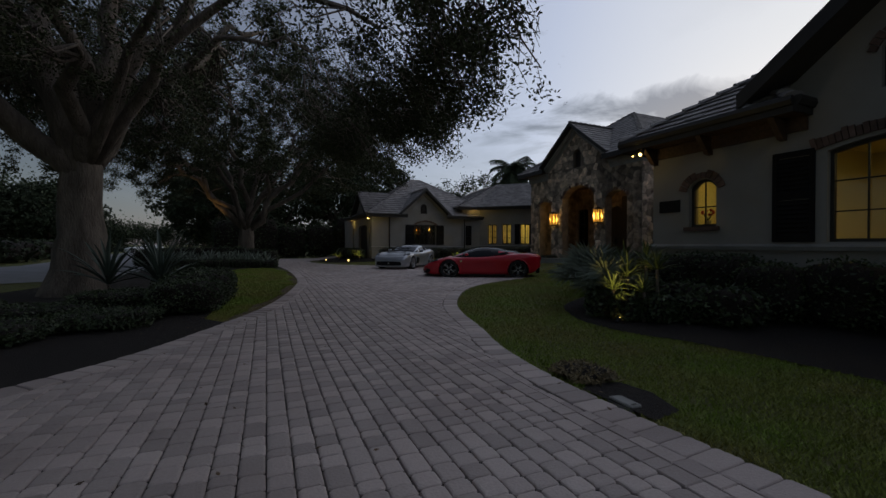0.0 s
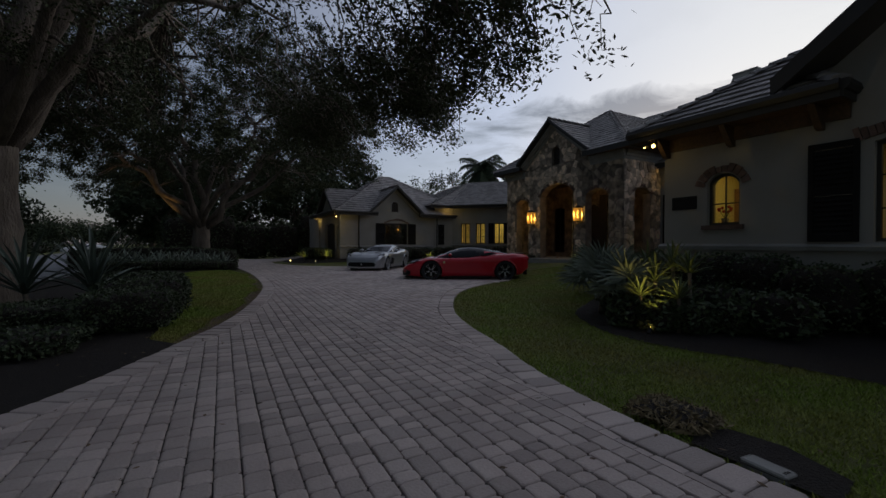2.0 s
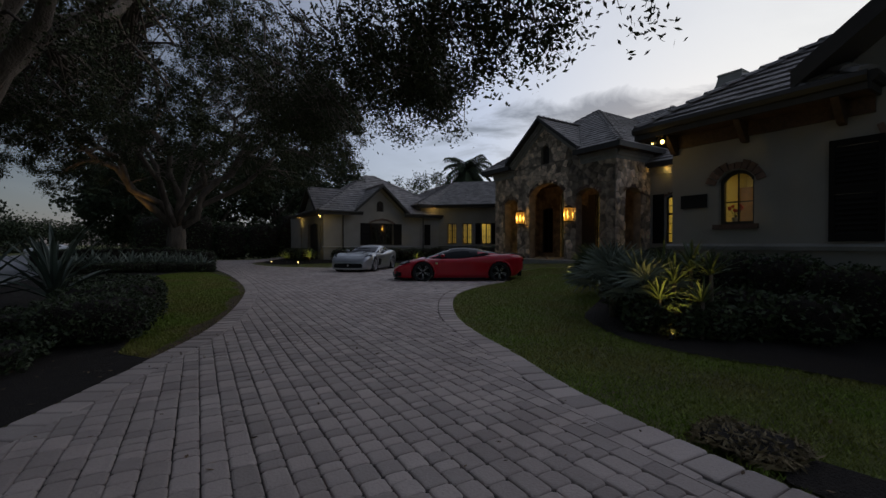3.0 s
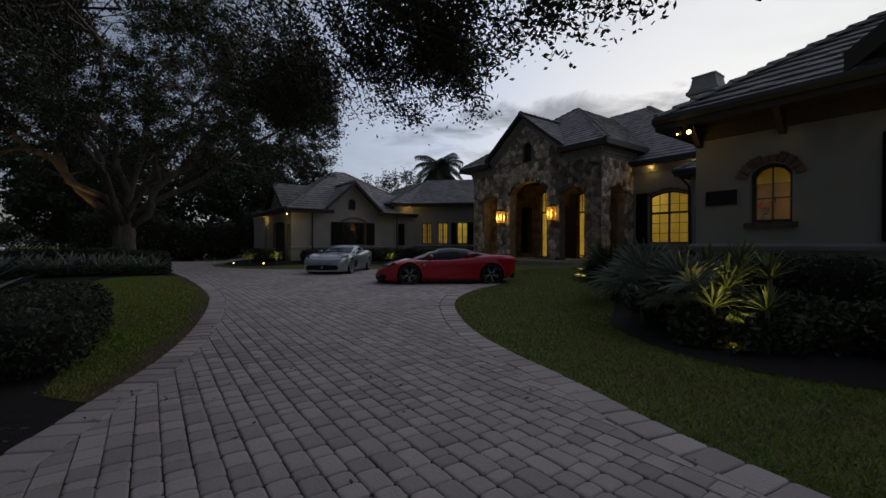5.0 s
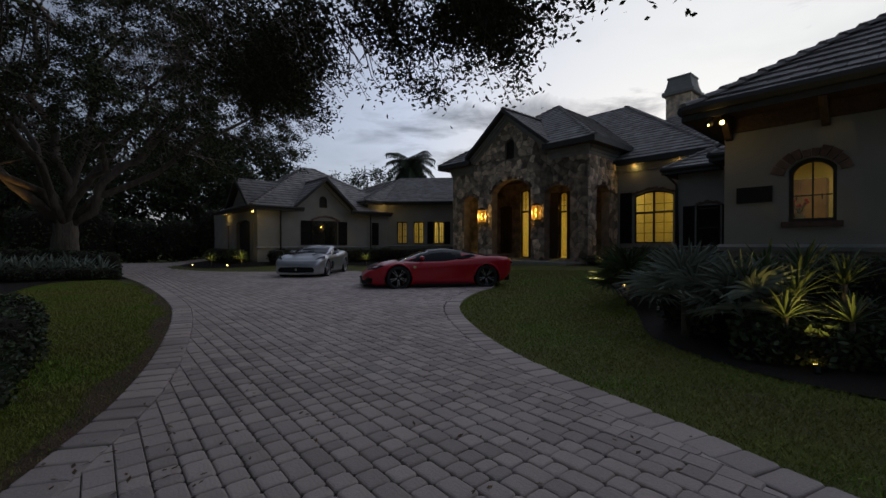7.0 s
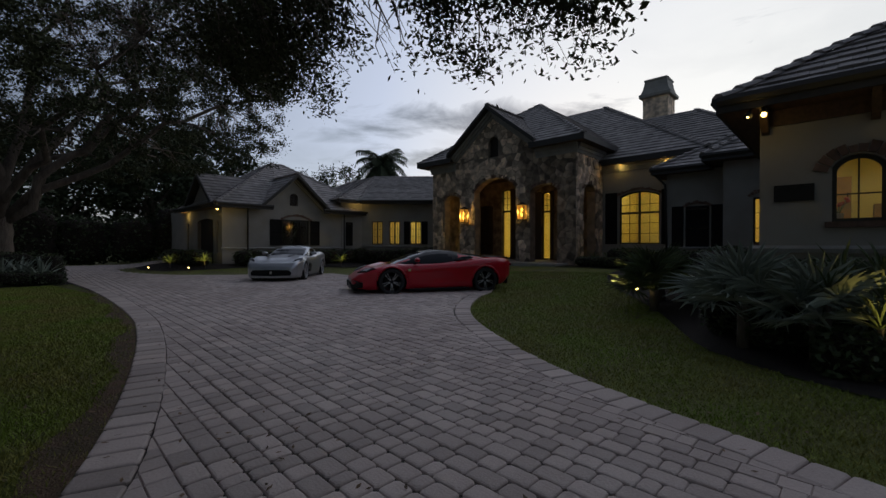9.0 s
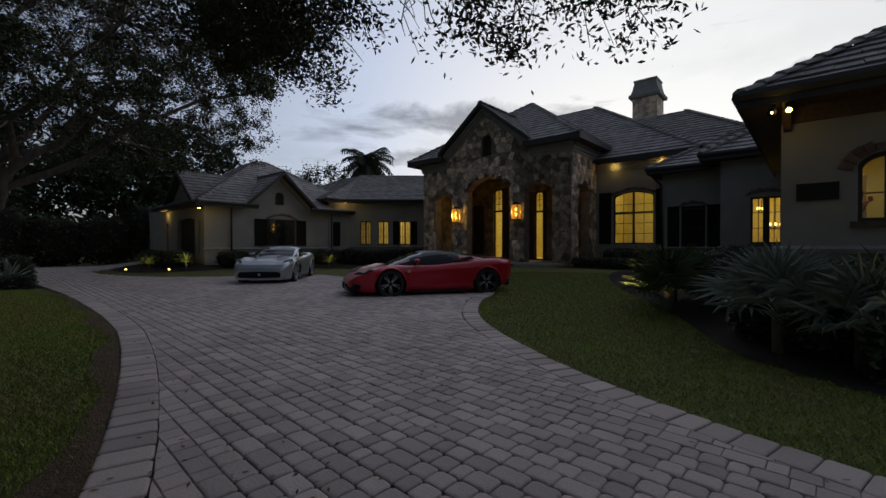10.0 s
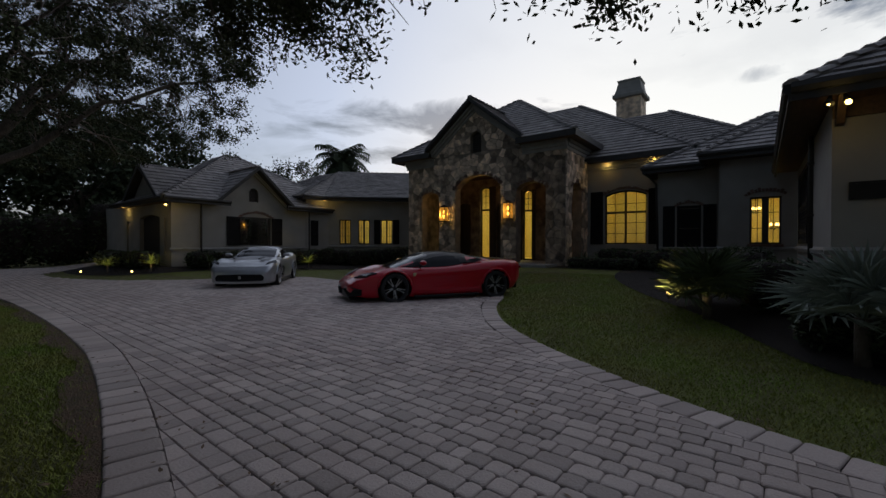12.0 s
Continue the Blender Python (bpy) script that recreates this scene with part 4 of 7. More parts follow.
moulding(S1, -0.1, SG - 2.55, 5.55, 5.98)
moulding(S1, SG + 2.55, S1.len + 0.1, 5.55, 5.98)
moulding(S2, 0.02, S2.len, 5.55, 5.98)
moulding(W5, 0.02, W5.len, 4.95, 5.27)
rake = empty("trim", None, label="pale moulding along the rake of the stone gable", category="moulding", kind="structure")
for s in (1, -1):
    for k, d in ((-0.02, 0.34), (0.11, 0.22), (0.24, 0.10)):
        lp = [(SG + s * 2.62, 6.30 - k - 0.14), (SG, 8.34 - k - 0.14), (SG, 8.34 - k), (SG + s * 2.62, 6.30 - k)]
        prism("step", S1, lp, 0.002, d, M_TRIMSTONE, rake)
for o in ENTRY[:3]:
    brick_arch(S1, o[0], o[1], o[3], o[4], 0.15)
brick_arch(S2, *S2_OPEN[0][:2], S2_OPEN[0][3], S2_OPEN[0][4], 0.15)

# far wing
F1 = Plane((8.25, 30.8), (16.8, 30.8), (0, -1))
fo = [(11.64 - 8.25, 13.47 - 8.25, 1.41, 3.0, 0.0), (12.42 - 8.25 - 0.27, 12.42 - 8.25 + 0.27, 3.86, 4.62, 0.25)]
fg = 12.42 - 8.25
wall("wall_far_front", F1, 0.2, 3.7, fo, M_STUCCO, "grey-beige stucco wall of the far wing", 0.3, [(0, 0.2), (F1.len, 0.2), (F1.len, 3.7), (fg + 1.95, 3.7), (fg, 5.45), (fg - 1.95, 3.7), (0, 3.7)])
window(F1, *fo[0], 3, 1, "wide dark picture window reflecting a lit lantern")
fv = empty("gable_vent", None, label="dark arched louvre vent in the stucco gable", category="vent", kind="structure")
prism("backing", F1, arch_loop(*fo[1]), -0.25, -0.2, M_DARKWOOD, fv)
for k in range(7):
    z = 3.9 + k * 0.09
    prism("slat", F1, [(fo[1][0] + 0.02, z), (fo[1][1] - 0.02, z), (fo[1][1] - 0.02, z + 0.05), (fo[1][0] + 0.02, z + 0.05)], -0.18, -0.12, M_DARKWOOD, fv)
brick_arch(F1, fo[0][0], fo[0][1], 3.2, 0.25, 0.12)
shutter(F1, 10.9 - 8.25, 11.62 - 8.25, 1.41, 2.98)
shutter(F1, 13.5 - 8.25, 14.16 - 8.25, 1.41, 2.98)
band(F1, 1.28)
F2 = Plane((8.25, 37.4), (8.25, 31.105), (-1, 0))
F2O = [(2.4, 5.2, 0.32, 3.0, 0.15), (5.75, 6.0, 1.0, 2.8, 0.12), (0.35, 0.7, 1.0, 2.8, 0.15)]
wall("wall_far_side", F2, 0.2, 3.7, F2O, M_STUCCO, "grey-beige stucco side wall of the far wing", 0.3, [(0, 0.2), (F2.len, 0.2), (F2.len, 3.7), (5.5, 3.7), (3.3, 5.4), (1.1, 3.7), (0, 3.7)])
for o in F2O:
    prism("recess_door", F2, arch_loop(*o), -0.28, -0.2, M_DARKWOOD)["kind"] = "structure"
far_roof = roof_thing("grey flat concrete tile hip roof of the far wing")
fx, fy, fz, fr_ = 7.75, 30.3, 3.72, 5.6
FA = (fx + fr_, fy + fr_, fz + 0.64 * fr_)
vy = (5.75 - fz) / 0.64
roof_plane("far_front", [(fx, fy, fz), (10.22, fy, fz), (12.42, fy + vy, 5.75), FA], parent=far_roof)
roof_plane("far_front_end", [(14.62, fy, fz), (19.5, fy, fz), (fx + fr_ + 0.6, fy + fr_, FA[2]), FA, (12.42, fy + vy, 5.75)], parent=far_roof)
roof_plane("far_left", [(fx, fy, fz), (fx, 37.8, fz), (fx + fr_, 37.8, FA[2]), FA], parent=far_roof)
ridge_caps((fx, fy, fz + 0.03), FA, far_roof)
ridge_caps((19.5, fy, fz + 0.03), (fx + fr_ + 0.6, fy + fr_, FA[2]), far_roof)
fascia([(fx, 38, fz), (fx, fy, fz), (10.9, fy, fz)], far_roof)
fascia([(14.2, fy, fz), (17.6, fy, fz)], far_roof)
box("soffit", (fx + 0.02, fy + 0.02, fz - 0.2), (10.3, 30.78, fz - 0.17), M_SOFFIT, far_roof, 0)
box("soffit", (14.5, fy + 0.02, fz - 0.2), (17.5, 30.78, fz - 0.17), M_SOFFIT, far_roof, 0)
box("soffit", (fx + 0.02, 30.8, fz - 0.2), (8.24, 37.4, fz - 0.17), M_SOFFIT, far_roof, 0)
for s in (1, -1):
    hw, az_, bz_ = 2.2, 5.75, 3.75
    roof_plane("far_gable", [(12.42 + s * hw, fy - 0.05, bz_), (12.42 + s * hw, fy + 4, bz_), (12.42, fy + 4, az_), (12.42, fy - 0.05, az_)], parent=far_roof)
    v = [(12.42 + s * x, y, z + dz) for y in (fy - 0.1, fy - 0.04) for x, z in ((hw, bz_), (0, az_)) for dz in (0.05, -0.13)]
    mesh_object("bargeboard", v, [(0, 1, 3, 2), (4, 6, 7, 5), (0, 2, 6, 4), (1, 5, 7, 3), (0, 4, 5, 1), (2, 3, 7, 6)], M_FASCIA, far_roof)
    roof_plane("far_gable_side", [(fx + 0.2, 34.1 + s * 2.5, 3.85), (fx + 4, 34.1 + s * 2.5, 3.85), (fx + 4, 34.1, 5.72), (fx + 0.2, 34.1, 5.72)], parent=far_roof)
    v = [(x, 34.1 + s * y, z + dz) for x in (fx + 0.14, fx + 0.2) for y, z in ((2.5, 3.85), (0, 5.72)) for dz in (0.05, -0.2)]
    mesh_object("bargeboard", v, [(0, 1, 3, 2), (4, 6, 7, 5), (0, 2, 6, 4), (1, 5, 7, 3), (0, 4, 5, 1), (2, 3, 7, 6)], M_FASCIA, far_roof)
ridge_caps((12.42, fy, 5.8), (12.42, fy + 4, 5.8), far_roof)
far_rake = empty("trim", None, label="pale moulding along the rake of the stucco gable", category="moulding", kind="structure")
for s in (1, -1):
    for k, d in ((0.02, 0.2), (0.14, 0.1)):
        lp = [(fg + s * 2.0, 3.86 - k - 0.12), (fg, 5.62 - k - 0.12), (fg, 5.62 - k), (fg + s * 2.0, 3.86 - k)]
        prism("step", F1, lp, 0.002, d, M_STUCCO, far_rake)
downspout(9.6, 30.72, 0.5, 3.6)
downspout(16.0, 30.72, 0.5, 3.6)

# angled link between far wing and entry
L1 = Plane((17.3, 30.5), (21.6, 25.9), (-1, -1))
lo_ = [(0.7, 1.45, 1.5, 3.1, 0), (1.92, 2.66, 1.5, 3.1, 0), (3.39, 4.15, 1.5, 3.1, 0)]
wall("wall_far_link", L1, 0.3, 4.4, lo_, M_STUCCO, "grey-beige stucco angled wall with casements", 0.3)
for o in lo_:
    window(L1, *o, 4, 3, "narrow lit casement window with dark frame")
room("room_far", L1, 0.3, 6.0, 0.7, 3.8, 2.5, 22)
shutter(L1, 2.95, 3.36, 1.5, 3.1)
shutter(L1, 4.18, 4.6, 1.5, 3.1)
L2 = Plane((15.8, 30.75), (17.3, 30.5), (0, -1))
wall("wall_far_link_end", L2, 0.3, 4.4, [], M_STUCCO, "grey-beige stucco wall corner", 0.3)
shutter(L2, 0.3, 0.8, 1.4, 3.0)
band(L1, 1.38)
bay_roof = roof_thing("grey flat concrete tile roof of the angled link")
ld = Vector((4.3, -4.6, 0)).normalized()
lb = Vector((0.73, 0.68, 0))
e0 = Vector((17.3, 30.5, 4.5)) - lb * 0.5 - ld * 0.1
e1 = e0 + ld * 8.5
T0 = Vector((21.5, 34.7, 7.15))
T1 = T0 + ld * 7
e2 = Vector((15.3, 30.3, 4.5))
roof_plane("bay_front", [e0, e1, T1, T0], parent=bay_roof)
roof_plane("bay_end", [e2, e0, T0], parent=bay_roof)
roof_plane("bay_left", [Vector((15.3, 38.0, 4.5)), e2, T0, T0 + Vector((0, 3, 0))], parent=bay_roof)
ridge_caps(e2, T0, bay_roof)
ridge_caps(e0, T0, bay_roof)
ridge_caps(T0, T1, bay_roof)
fascia([e2, e0, e1], bay_roof)
mesh_object("soffit", [e2 + Vector((0, 0, -0.19)), e0 + Vector((0, 0, -0.19)), e1 + Vector((0, 0, -0.19)), e1 + lb * 0.6 + Vector((0, 0, -0.19)), e0 + lb * 0.8 + Vector((0, 0, -0.19)), e2 + Vector((0.3, 0.7, -0.19))], [(0, 1, 4, 5), (1, 2, 3, 4)], M_SOFFIT, bay_roof)
downlight((16.75, 30.2, 4.31), M_DIMLENS)
lamp("soffit_lamp", "POINT", Matrix.Translation((16.75, 30.2, 4.2)), 3, WARM, 0.05)
# plain walls that close the house behind
for nm, lo, hi in (("wall_back_wing", (16.4, -6, 0), (16.7, 7, 3.9)), ("wall_back_main", (36, -6, 0), (36.3, 45, 4)), ("wall_back_far", (8.3, 44.7, 0), (36, 45, 4)), ("wall_south", (8.9, -6.3, 0), (36, -6, 4)), ("wall_far_rear", (8.25, 37.4, 0.2), (8.55, 44.7, 3.7))):
    tagged(box(nm, lo, hi, M_STUCCO), "plain stucco wall closing the house", "wall", kind="structure")

# ---- stones of the entry ----
def stones(pl, hull_parts, openings, parent, size, seed, limit):
    """Fieldstones on a wall: irregular cells, shrunk by the joint, with rounded faces."""
    rnd = random.Random(seed)
    us = [p[0] for h in hull_parts for p in h]
    zs = [p[1] for h in hull_parts for p in h]
    u0, u1, z0, z1 = min(us), max(us), min(zs), max(zs)
    nx, nz = int((u1 - u0) / size) + 1, int((z1 - z0) / (size * 0.8)) + 1
    site = {}
    for i in range(-1, nx + 1):
        for j in range(-1, nz + 1):
            site[i, j] = (u0 + (i + 0.5 + rnd.uniform(-0.46, 0.46)) * size, z0 + (j + 0.5 + rnd.uniform(-0.44, 0.44)) * size * 0.8)
    made, rest_v, rest_f = 0, [], []
    for (i, j), (a, b) in site.items():
        cell = [(a - 1, b - 1), (a + 1, b - 1), (a + 1, b + 1), (a - 1, b + 1)]
        for di in range(-2, 3):
            for dj in range(-2, 3):
                q = site.get((i + di, j + dj))
                if q and (di or dj) and len(cell) > 2:
                    cell = clip(cell, (a + q[0]) / 2, (b + q[1]) / 2, q[0] - a, q[1] - b)
        if any(inside(arch_loop(*o), a, b) for o in openings):
            continue
        for o in openings:
            lp = arch_loop(*o)
            hit = [p for p in cell if inside(lp, *p)]
            if hit:
                # cut back to the opening's nearest side
                zc = o[3] - o[4]
                if b > zc:
                    cu = (o[0] + o[1]) / 2
                    w = (o[1] - o[0]) / 2
                    r = (w * w + o[4] ** 2) / (2 * o[4])
                    d = Vector((a - cu, b - (o[3] - r)))
                    if d.length > 0.01 and a > o[0] - 0.05 and a < o[1] + 0.05:
                        d.normalize()
                        cell = clip(cell, cu + d.x * r, o[3] - r + d.y * r, -d.x, -d.y)
                        continue
                if a < o[0]:
                    cell = clip(cell, o[0], 0, 1, 0)
                elif a > o[1]:
                    cell = clip(cell, o[1], 0, -1, 0)
        best = []
        for h in hull_parts:
            c = clip_convex(cell, h)
            if len(c) > 2 and len(c) >= len(best):
                best = c if not best or abs(sum(p[0] for p in c)) else best
        cell = best
        if len(cell) < 3:
            continue
        cu, cz = sum(p[0] for p in cell) / len(cell), sum(p[1] for p in cell) / len(cell)
        d1 = rnd.uniform(0.02, 0.055)
        n = len(cell)
        rings = []
        for k, d in ((0.93, -0.01), (0.91, d1 * 0.7), (0.72, d1)):
            rings.append([(cu + (p[0] - cu) * k, cz + (p[1] - cz) * k, d) for p in cell])
        v = [pl.at(*p) for r in rings for p in r]
        f = [(r * n + i, r * n + (i + 1) % n, (r + 1) * n + (i + 1) % n, (r + 1) * n + i) for r in range(2) for i in range(n)] + [tuple(range(2 * n, 3 * n))]
        if made < limit:
            mesh_object("stone", v, f, M_STONE, parent)
        else:
            k = len(rest_v)
            rest_v += v
            rest_f += [tuple(i + k for i in q) for q in f]
        made += 1
    if rest_v:
        mesh_object("stonework", rest_v, rest_f, M_STONE, parent)["kind"] = "stuff"


def obj(name):
    return bpy.data.objects[name]


stones(S1, [[(0, 0.3), (S1.len, 0.3), (S1.len, 6.0), (0, 6.0)], [(SG - 2.5, 6.0), (SG + 2.5, 6.0), (SG + 2.5, 6.2), (SG, 8.2), (SG - 2.5, 6.2)]], ENTRY, obj("wall_entry"), 0.35, 3, 300)
stones(S2, [[(0, 0.3), (S2.len, 0.3), (S2.len, 6.0), (0, 6.0)]], S2_OPEN, obj("wall_entry_return"), 0.35, 4, 120)
stones(Plane((17.41, 23.56), (19.5, 23.56), (0, 1)), [[(0, 0.3), (2.0, 0.3), (2.0, 6.0), (0, 6.0)]], [], obj("wall_entry_left"), 0.42, 5, 100)


# ---- lanterns and lamps ----
def lantern(x, y, z, watts):
    th = empty("wall_lantern", None, label="lit amber glass and iron wall lantern on the stone", category="lantern", group="entry lanterns")
    w, h = 0.17, 0.34
    box("backplate", (x + 0.16, y - 0.1, z - 0.36), (x + 0.24, y + 0.1, z + 0.36), M_IRON, th)
    bm = bmesh.new()
    for sx in (-1, 1):
        for sy in (-1, 1):
            add_box(bm, (x + sx * w - 0.012, y + sy * w - 0.012, z - h), (x + sx * w + 0.012, y + sy * w + 0.012, z + h))
    part("cage", bm, M_IRON, th)
    box("base", (x - w - 0.02, y - w - 0.02, z - h - 0.04), (x + w + 0.02, y + w + 0.02, z - h), M_IRON, th)
    bm = bmesh.new()
    vs = [bm.verts.new((x + a * (w + 0.03), y + b * (w + 0.03), z + h)) for a, b in ((-1, -1), (1, -1), (1, 1), (-1, 1))]
    vt = [bm.verts.new((x + a * 0.04, y + b * 0.04, z + h + 0.14)) for a, b in ((-1, -1), (1, -1), (1, 1), (-1, 1))]
    for i in range(4):
        bm.faces.new((vs[i], vs[(i + 1) % 4], vt[(i + 1) % 4], vt[i]))
    bm.faces.new(vt)
    bm.faces.new(vs[::-1])
    part("hood", bm, M_IRON, th)
    for k in (-0.13, 0.13):
        bm = bmesh.new()
        bmesh.ops.create_uvsphere(bm, u_segments=10, v_segments=8, radius=0.05, matrix=Matrix.Translation((x, y, z + k)) @ Matrix.Diagonal((1, 1, 1.5, 1)))
        part("bulb", bm, M_GLOW, th, "glowing bulb", False)
    g = box("glass_box", (x - w + 0.01, y - w + 0.01, z - h), (x + w - 0.01, y + w - 0.01, z + h), M_AMBERGLOW, th, 0)
    g.visible_shadow = False
    lamp("lantern_lamp", "POINT", Matrix.Translation((x - 0.02, y, z)), watts, WARM, 0.08)


def lit_glass(name, tint, glow):
    """Seeded glass of a burning lantern: see-through, faint emission added for the bulbs' glow."""
    m = glass_material(name, tint, 0.3)
    nt = m.node_tree
    em, ad = nt.nodes.new("ShaderNodeEmission"), nt.nodes.new("ShaderNodeAddShader")
    em.inputs[0].default_value, em.inputs[1].default_value = (1.0, 0.46, 0.07, 1), glow
    out = nt.nodes["Material Output"]
    nt.links.new(out.inputs[0].links[0].from_socket, ad.inputs[0])
    nt.links.new(em.outputs[0], ad.inputs[1])
    nt.links.new(ad.outputs[0], out.inputs[0])
    return m


M_AMBERGLOW = lit_glass("amber_glass_glow", (0.85, 0.6, 0.25), 0.16)
lantern(17.12, 20.93, 3.02, 9)
lantern(17.12, 17.26, 3.02, 9)


def flood(x, y, z, aim, watts, twin=True):
    """A small twin floodlight under an eave."""
    th = empty("flood_light", None, label="lit twin security floodlight under the eave", category="flood light", group="flood lights")
    box("junction_box", (x - 0.06, y - 0.06, z + 0.1), (x + 0.06, y + 0.06, z + 0.2), M_IRON, th)
    for k in ((-0.07, 0.07) if twin else (0.0,)):
        v, f = [], []
        add_tube(v, f, [(x, y + k, z + 0.1), (x - 0.03, y + k * 1.3, z + 0.04), (x - 0.08, y + k * 1.4, z - 0.02), (x - 0.13, y + k * 1.5, z - 0.06)], [0.02, 0.03, 0.055, 0.065], 10)
        mesh_object("head", v, f, M_IRON, th, False)
        bm = bmesh.new()
        bmesh.ops.create_uvsphere(bm, u_segments=10, v_segments=6, radius=0.04 if k <= 0 else 0.018, matrix=Matrix.Translation((x - 0.14, y + k * 1.5, z - 0.07)))
        part("lens", bm, M_FLOOD, th, "glowing lens", False)
    for a in aim:
        lamp("flood_lamp", "POINT", Matrix.Translation(a), watts, WARM, 0.06)


flood(8.40, 7.12, 3.58, [(8.24, 7.1, 3.45)], 1.1)
flood(7.98, 30.35, 3.42, [(7.8, 30.3, 3.3)], 5)
lamp("flood_lamp", "POINT", Matrix.Translation((8.0, 36.7, 3.3)), 4, WARM, 0.06)
lamp("porch_lamp", "POINT", Matrix.Translation((18.4, 19.2, 4.7)), 6, (1.0, 0.52, 0.14), 0.12)
lamp("porch_lamp", "POINT", Matrix.Translation((18.2, 21.5, 3.9)), 2.5, (1.0, 0.52, 0.14), 0.12)
lamp("porch_lamp", "POINT", Matrix.Translation((18.6, 15.5, 4.4)), 2, (1.0, 0.52, 0.14), 0.12)


# ---- cars ----
def interp(table, x):
    for (a, va), (b, vb) in zip(table, table[1:]):
        if x <= b:
            t = max(0.0, (x - a) / (b - a))
            t = t * t * (3 - 2 * t) * 0.5 + t * 0.5
            return va + (vb - va) * t
    return table[-1][1]


M_TYRE = material("tyre_rubber", (0.015, 0.015, 0.016), 0.85, vary=0.2)
M_ALLOY = material("grey_alloy", (0.40, 0.40, 0.41), 0.4, 0.6, vary=0.1)
M_BLACKALLOY = material("black_alloy", (0.03, 0.03, 0.032), 0.35, 0.7, vary=0.1)
M_CARGLASS = material("tinted_glass", (0.012, 0.014, 0.016), 0.06, vary=0.1, bump=0, spec=0.2)
M_CARBON = material("black_trim", (0.012, 0.012, 0.013), 0.3, vary=0.2, bump=0, spec=0.15)
M_REDPAINT = material("red_paint", (0.42, 0.006, 0.020), 0.3, vary=0.06, coat=0.5, bump=0, spec=0.3)
M_SILVERPAINT = material("silver_paint", (0.36, 0.37, 0.39), 0.32, 0.6, vary=0.06, coat=0.5, bump=0)
M_HEADLAMP = material("headlamp_glass", (0.03, 0.032, 0.036), 0.15, vary=0.1, bump=0, spec=0.35)
M_TAIL = material("tail_lamp", (0.2, 0.005, 0.005), 0.2, vary=0.1, bump=0)
M_YELLOWBADGE = material("badge_enamel", (0.5, 0.42, 0.22), 0.4, vary=0.1, bump=0)


def wheel(parent, x, y, r, width, side, spokes, alloy):
    """Tyre, rim, twin spokes, hub and brake disc."""
    wh = empty("wheel")
    wh.parent = parent
    wh.location = (x, y, r)

    def lathe(name, prof, mat, par, seg=36):
        v, f = [], []
        for i in range(seg):
            a = 2 * math.pi * i / seg
            v += [(p * math.cos(a), d * side, p * math.sin(a)) for p, d in prof]
        n = len(prof)
        for i in range(seg):
            for j in range(n - 1):
                a, b = i * n + j, ((i + 1) % seg) * n + j
                f.append((a, a + 1, b + 1, b) if side > 0 else (a, b, b + 1, a + 1))
        return mesh_object(name, v, f, mat, par, False)
    w = width / 2
    lathe("tyre", [(r * 0.76, -w), (r * 0.93, -w), (r, -w * 0.8), (r, w * 0.75), (r * 0.985, w * 0.92), (r * 0.93, w), (r * 0.77, w * 0.97), (r * 0.75, w * 0.8)], M_TYRE, wh)
    lathe("rim", [(r * 0.77, w * 0.96), (r * 0.745, w * 0.99), (r * 0.72, w * 0.9), (r * 0.70, 0.0), (r * 0.7, -w * 0.8)], alloy, wh)
    lathe("brake_disc", [(r * 0.2, 0.02), (r * 0.56, 0.02), (r * 0.56, -0.01)], M_IRON, wh)
    lathe("hub", [(0.0, w * 0.72), (r * 0.09, w * 0.72), (r * 0.15, w * 0.6), (r * 0.16, 0.0)], alloy, wh, 16)
    for k in range(spokes):
        for off in (-0.09, 0.09):
            a = 2 * math.pi * k / spokes + math.pi / 2
            ct, st = math.cos(a), math.sin(a)
            v = []
            for p, half, d in ((r * 0.1, 0.012, w * 0.62), (r * 0.45, 0.008, w * 0.78), (r * 0.73, 0.012, w * 0.9)):
                o = off * p / r * 2.0
                for e in (-half, half):
                    v.append((p * ct - (o + e) * st, d * side, p * st + (o + e) * ct))
                for e in (-half, half):
                    v.append((p * ct - (o + e) * st, (d - 0.04) * side, p * st + (o + e) * ct))
            f = []
            for i in (0, 4):
                f += [(i, i + 1, i + 5, i + 4), (i + 2, i + 6, i + 7, i + 3), (i, i + 4, i + 6, i + 2), (i + 1, i + 3, i + 7, i + 5)]
            mesh_object("spoke", v, f + [(8, 9, 11, 10)], M_ALLOY, wh)
    return wh


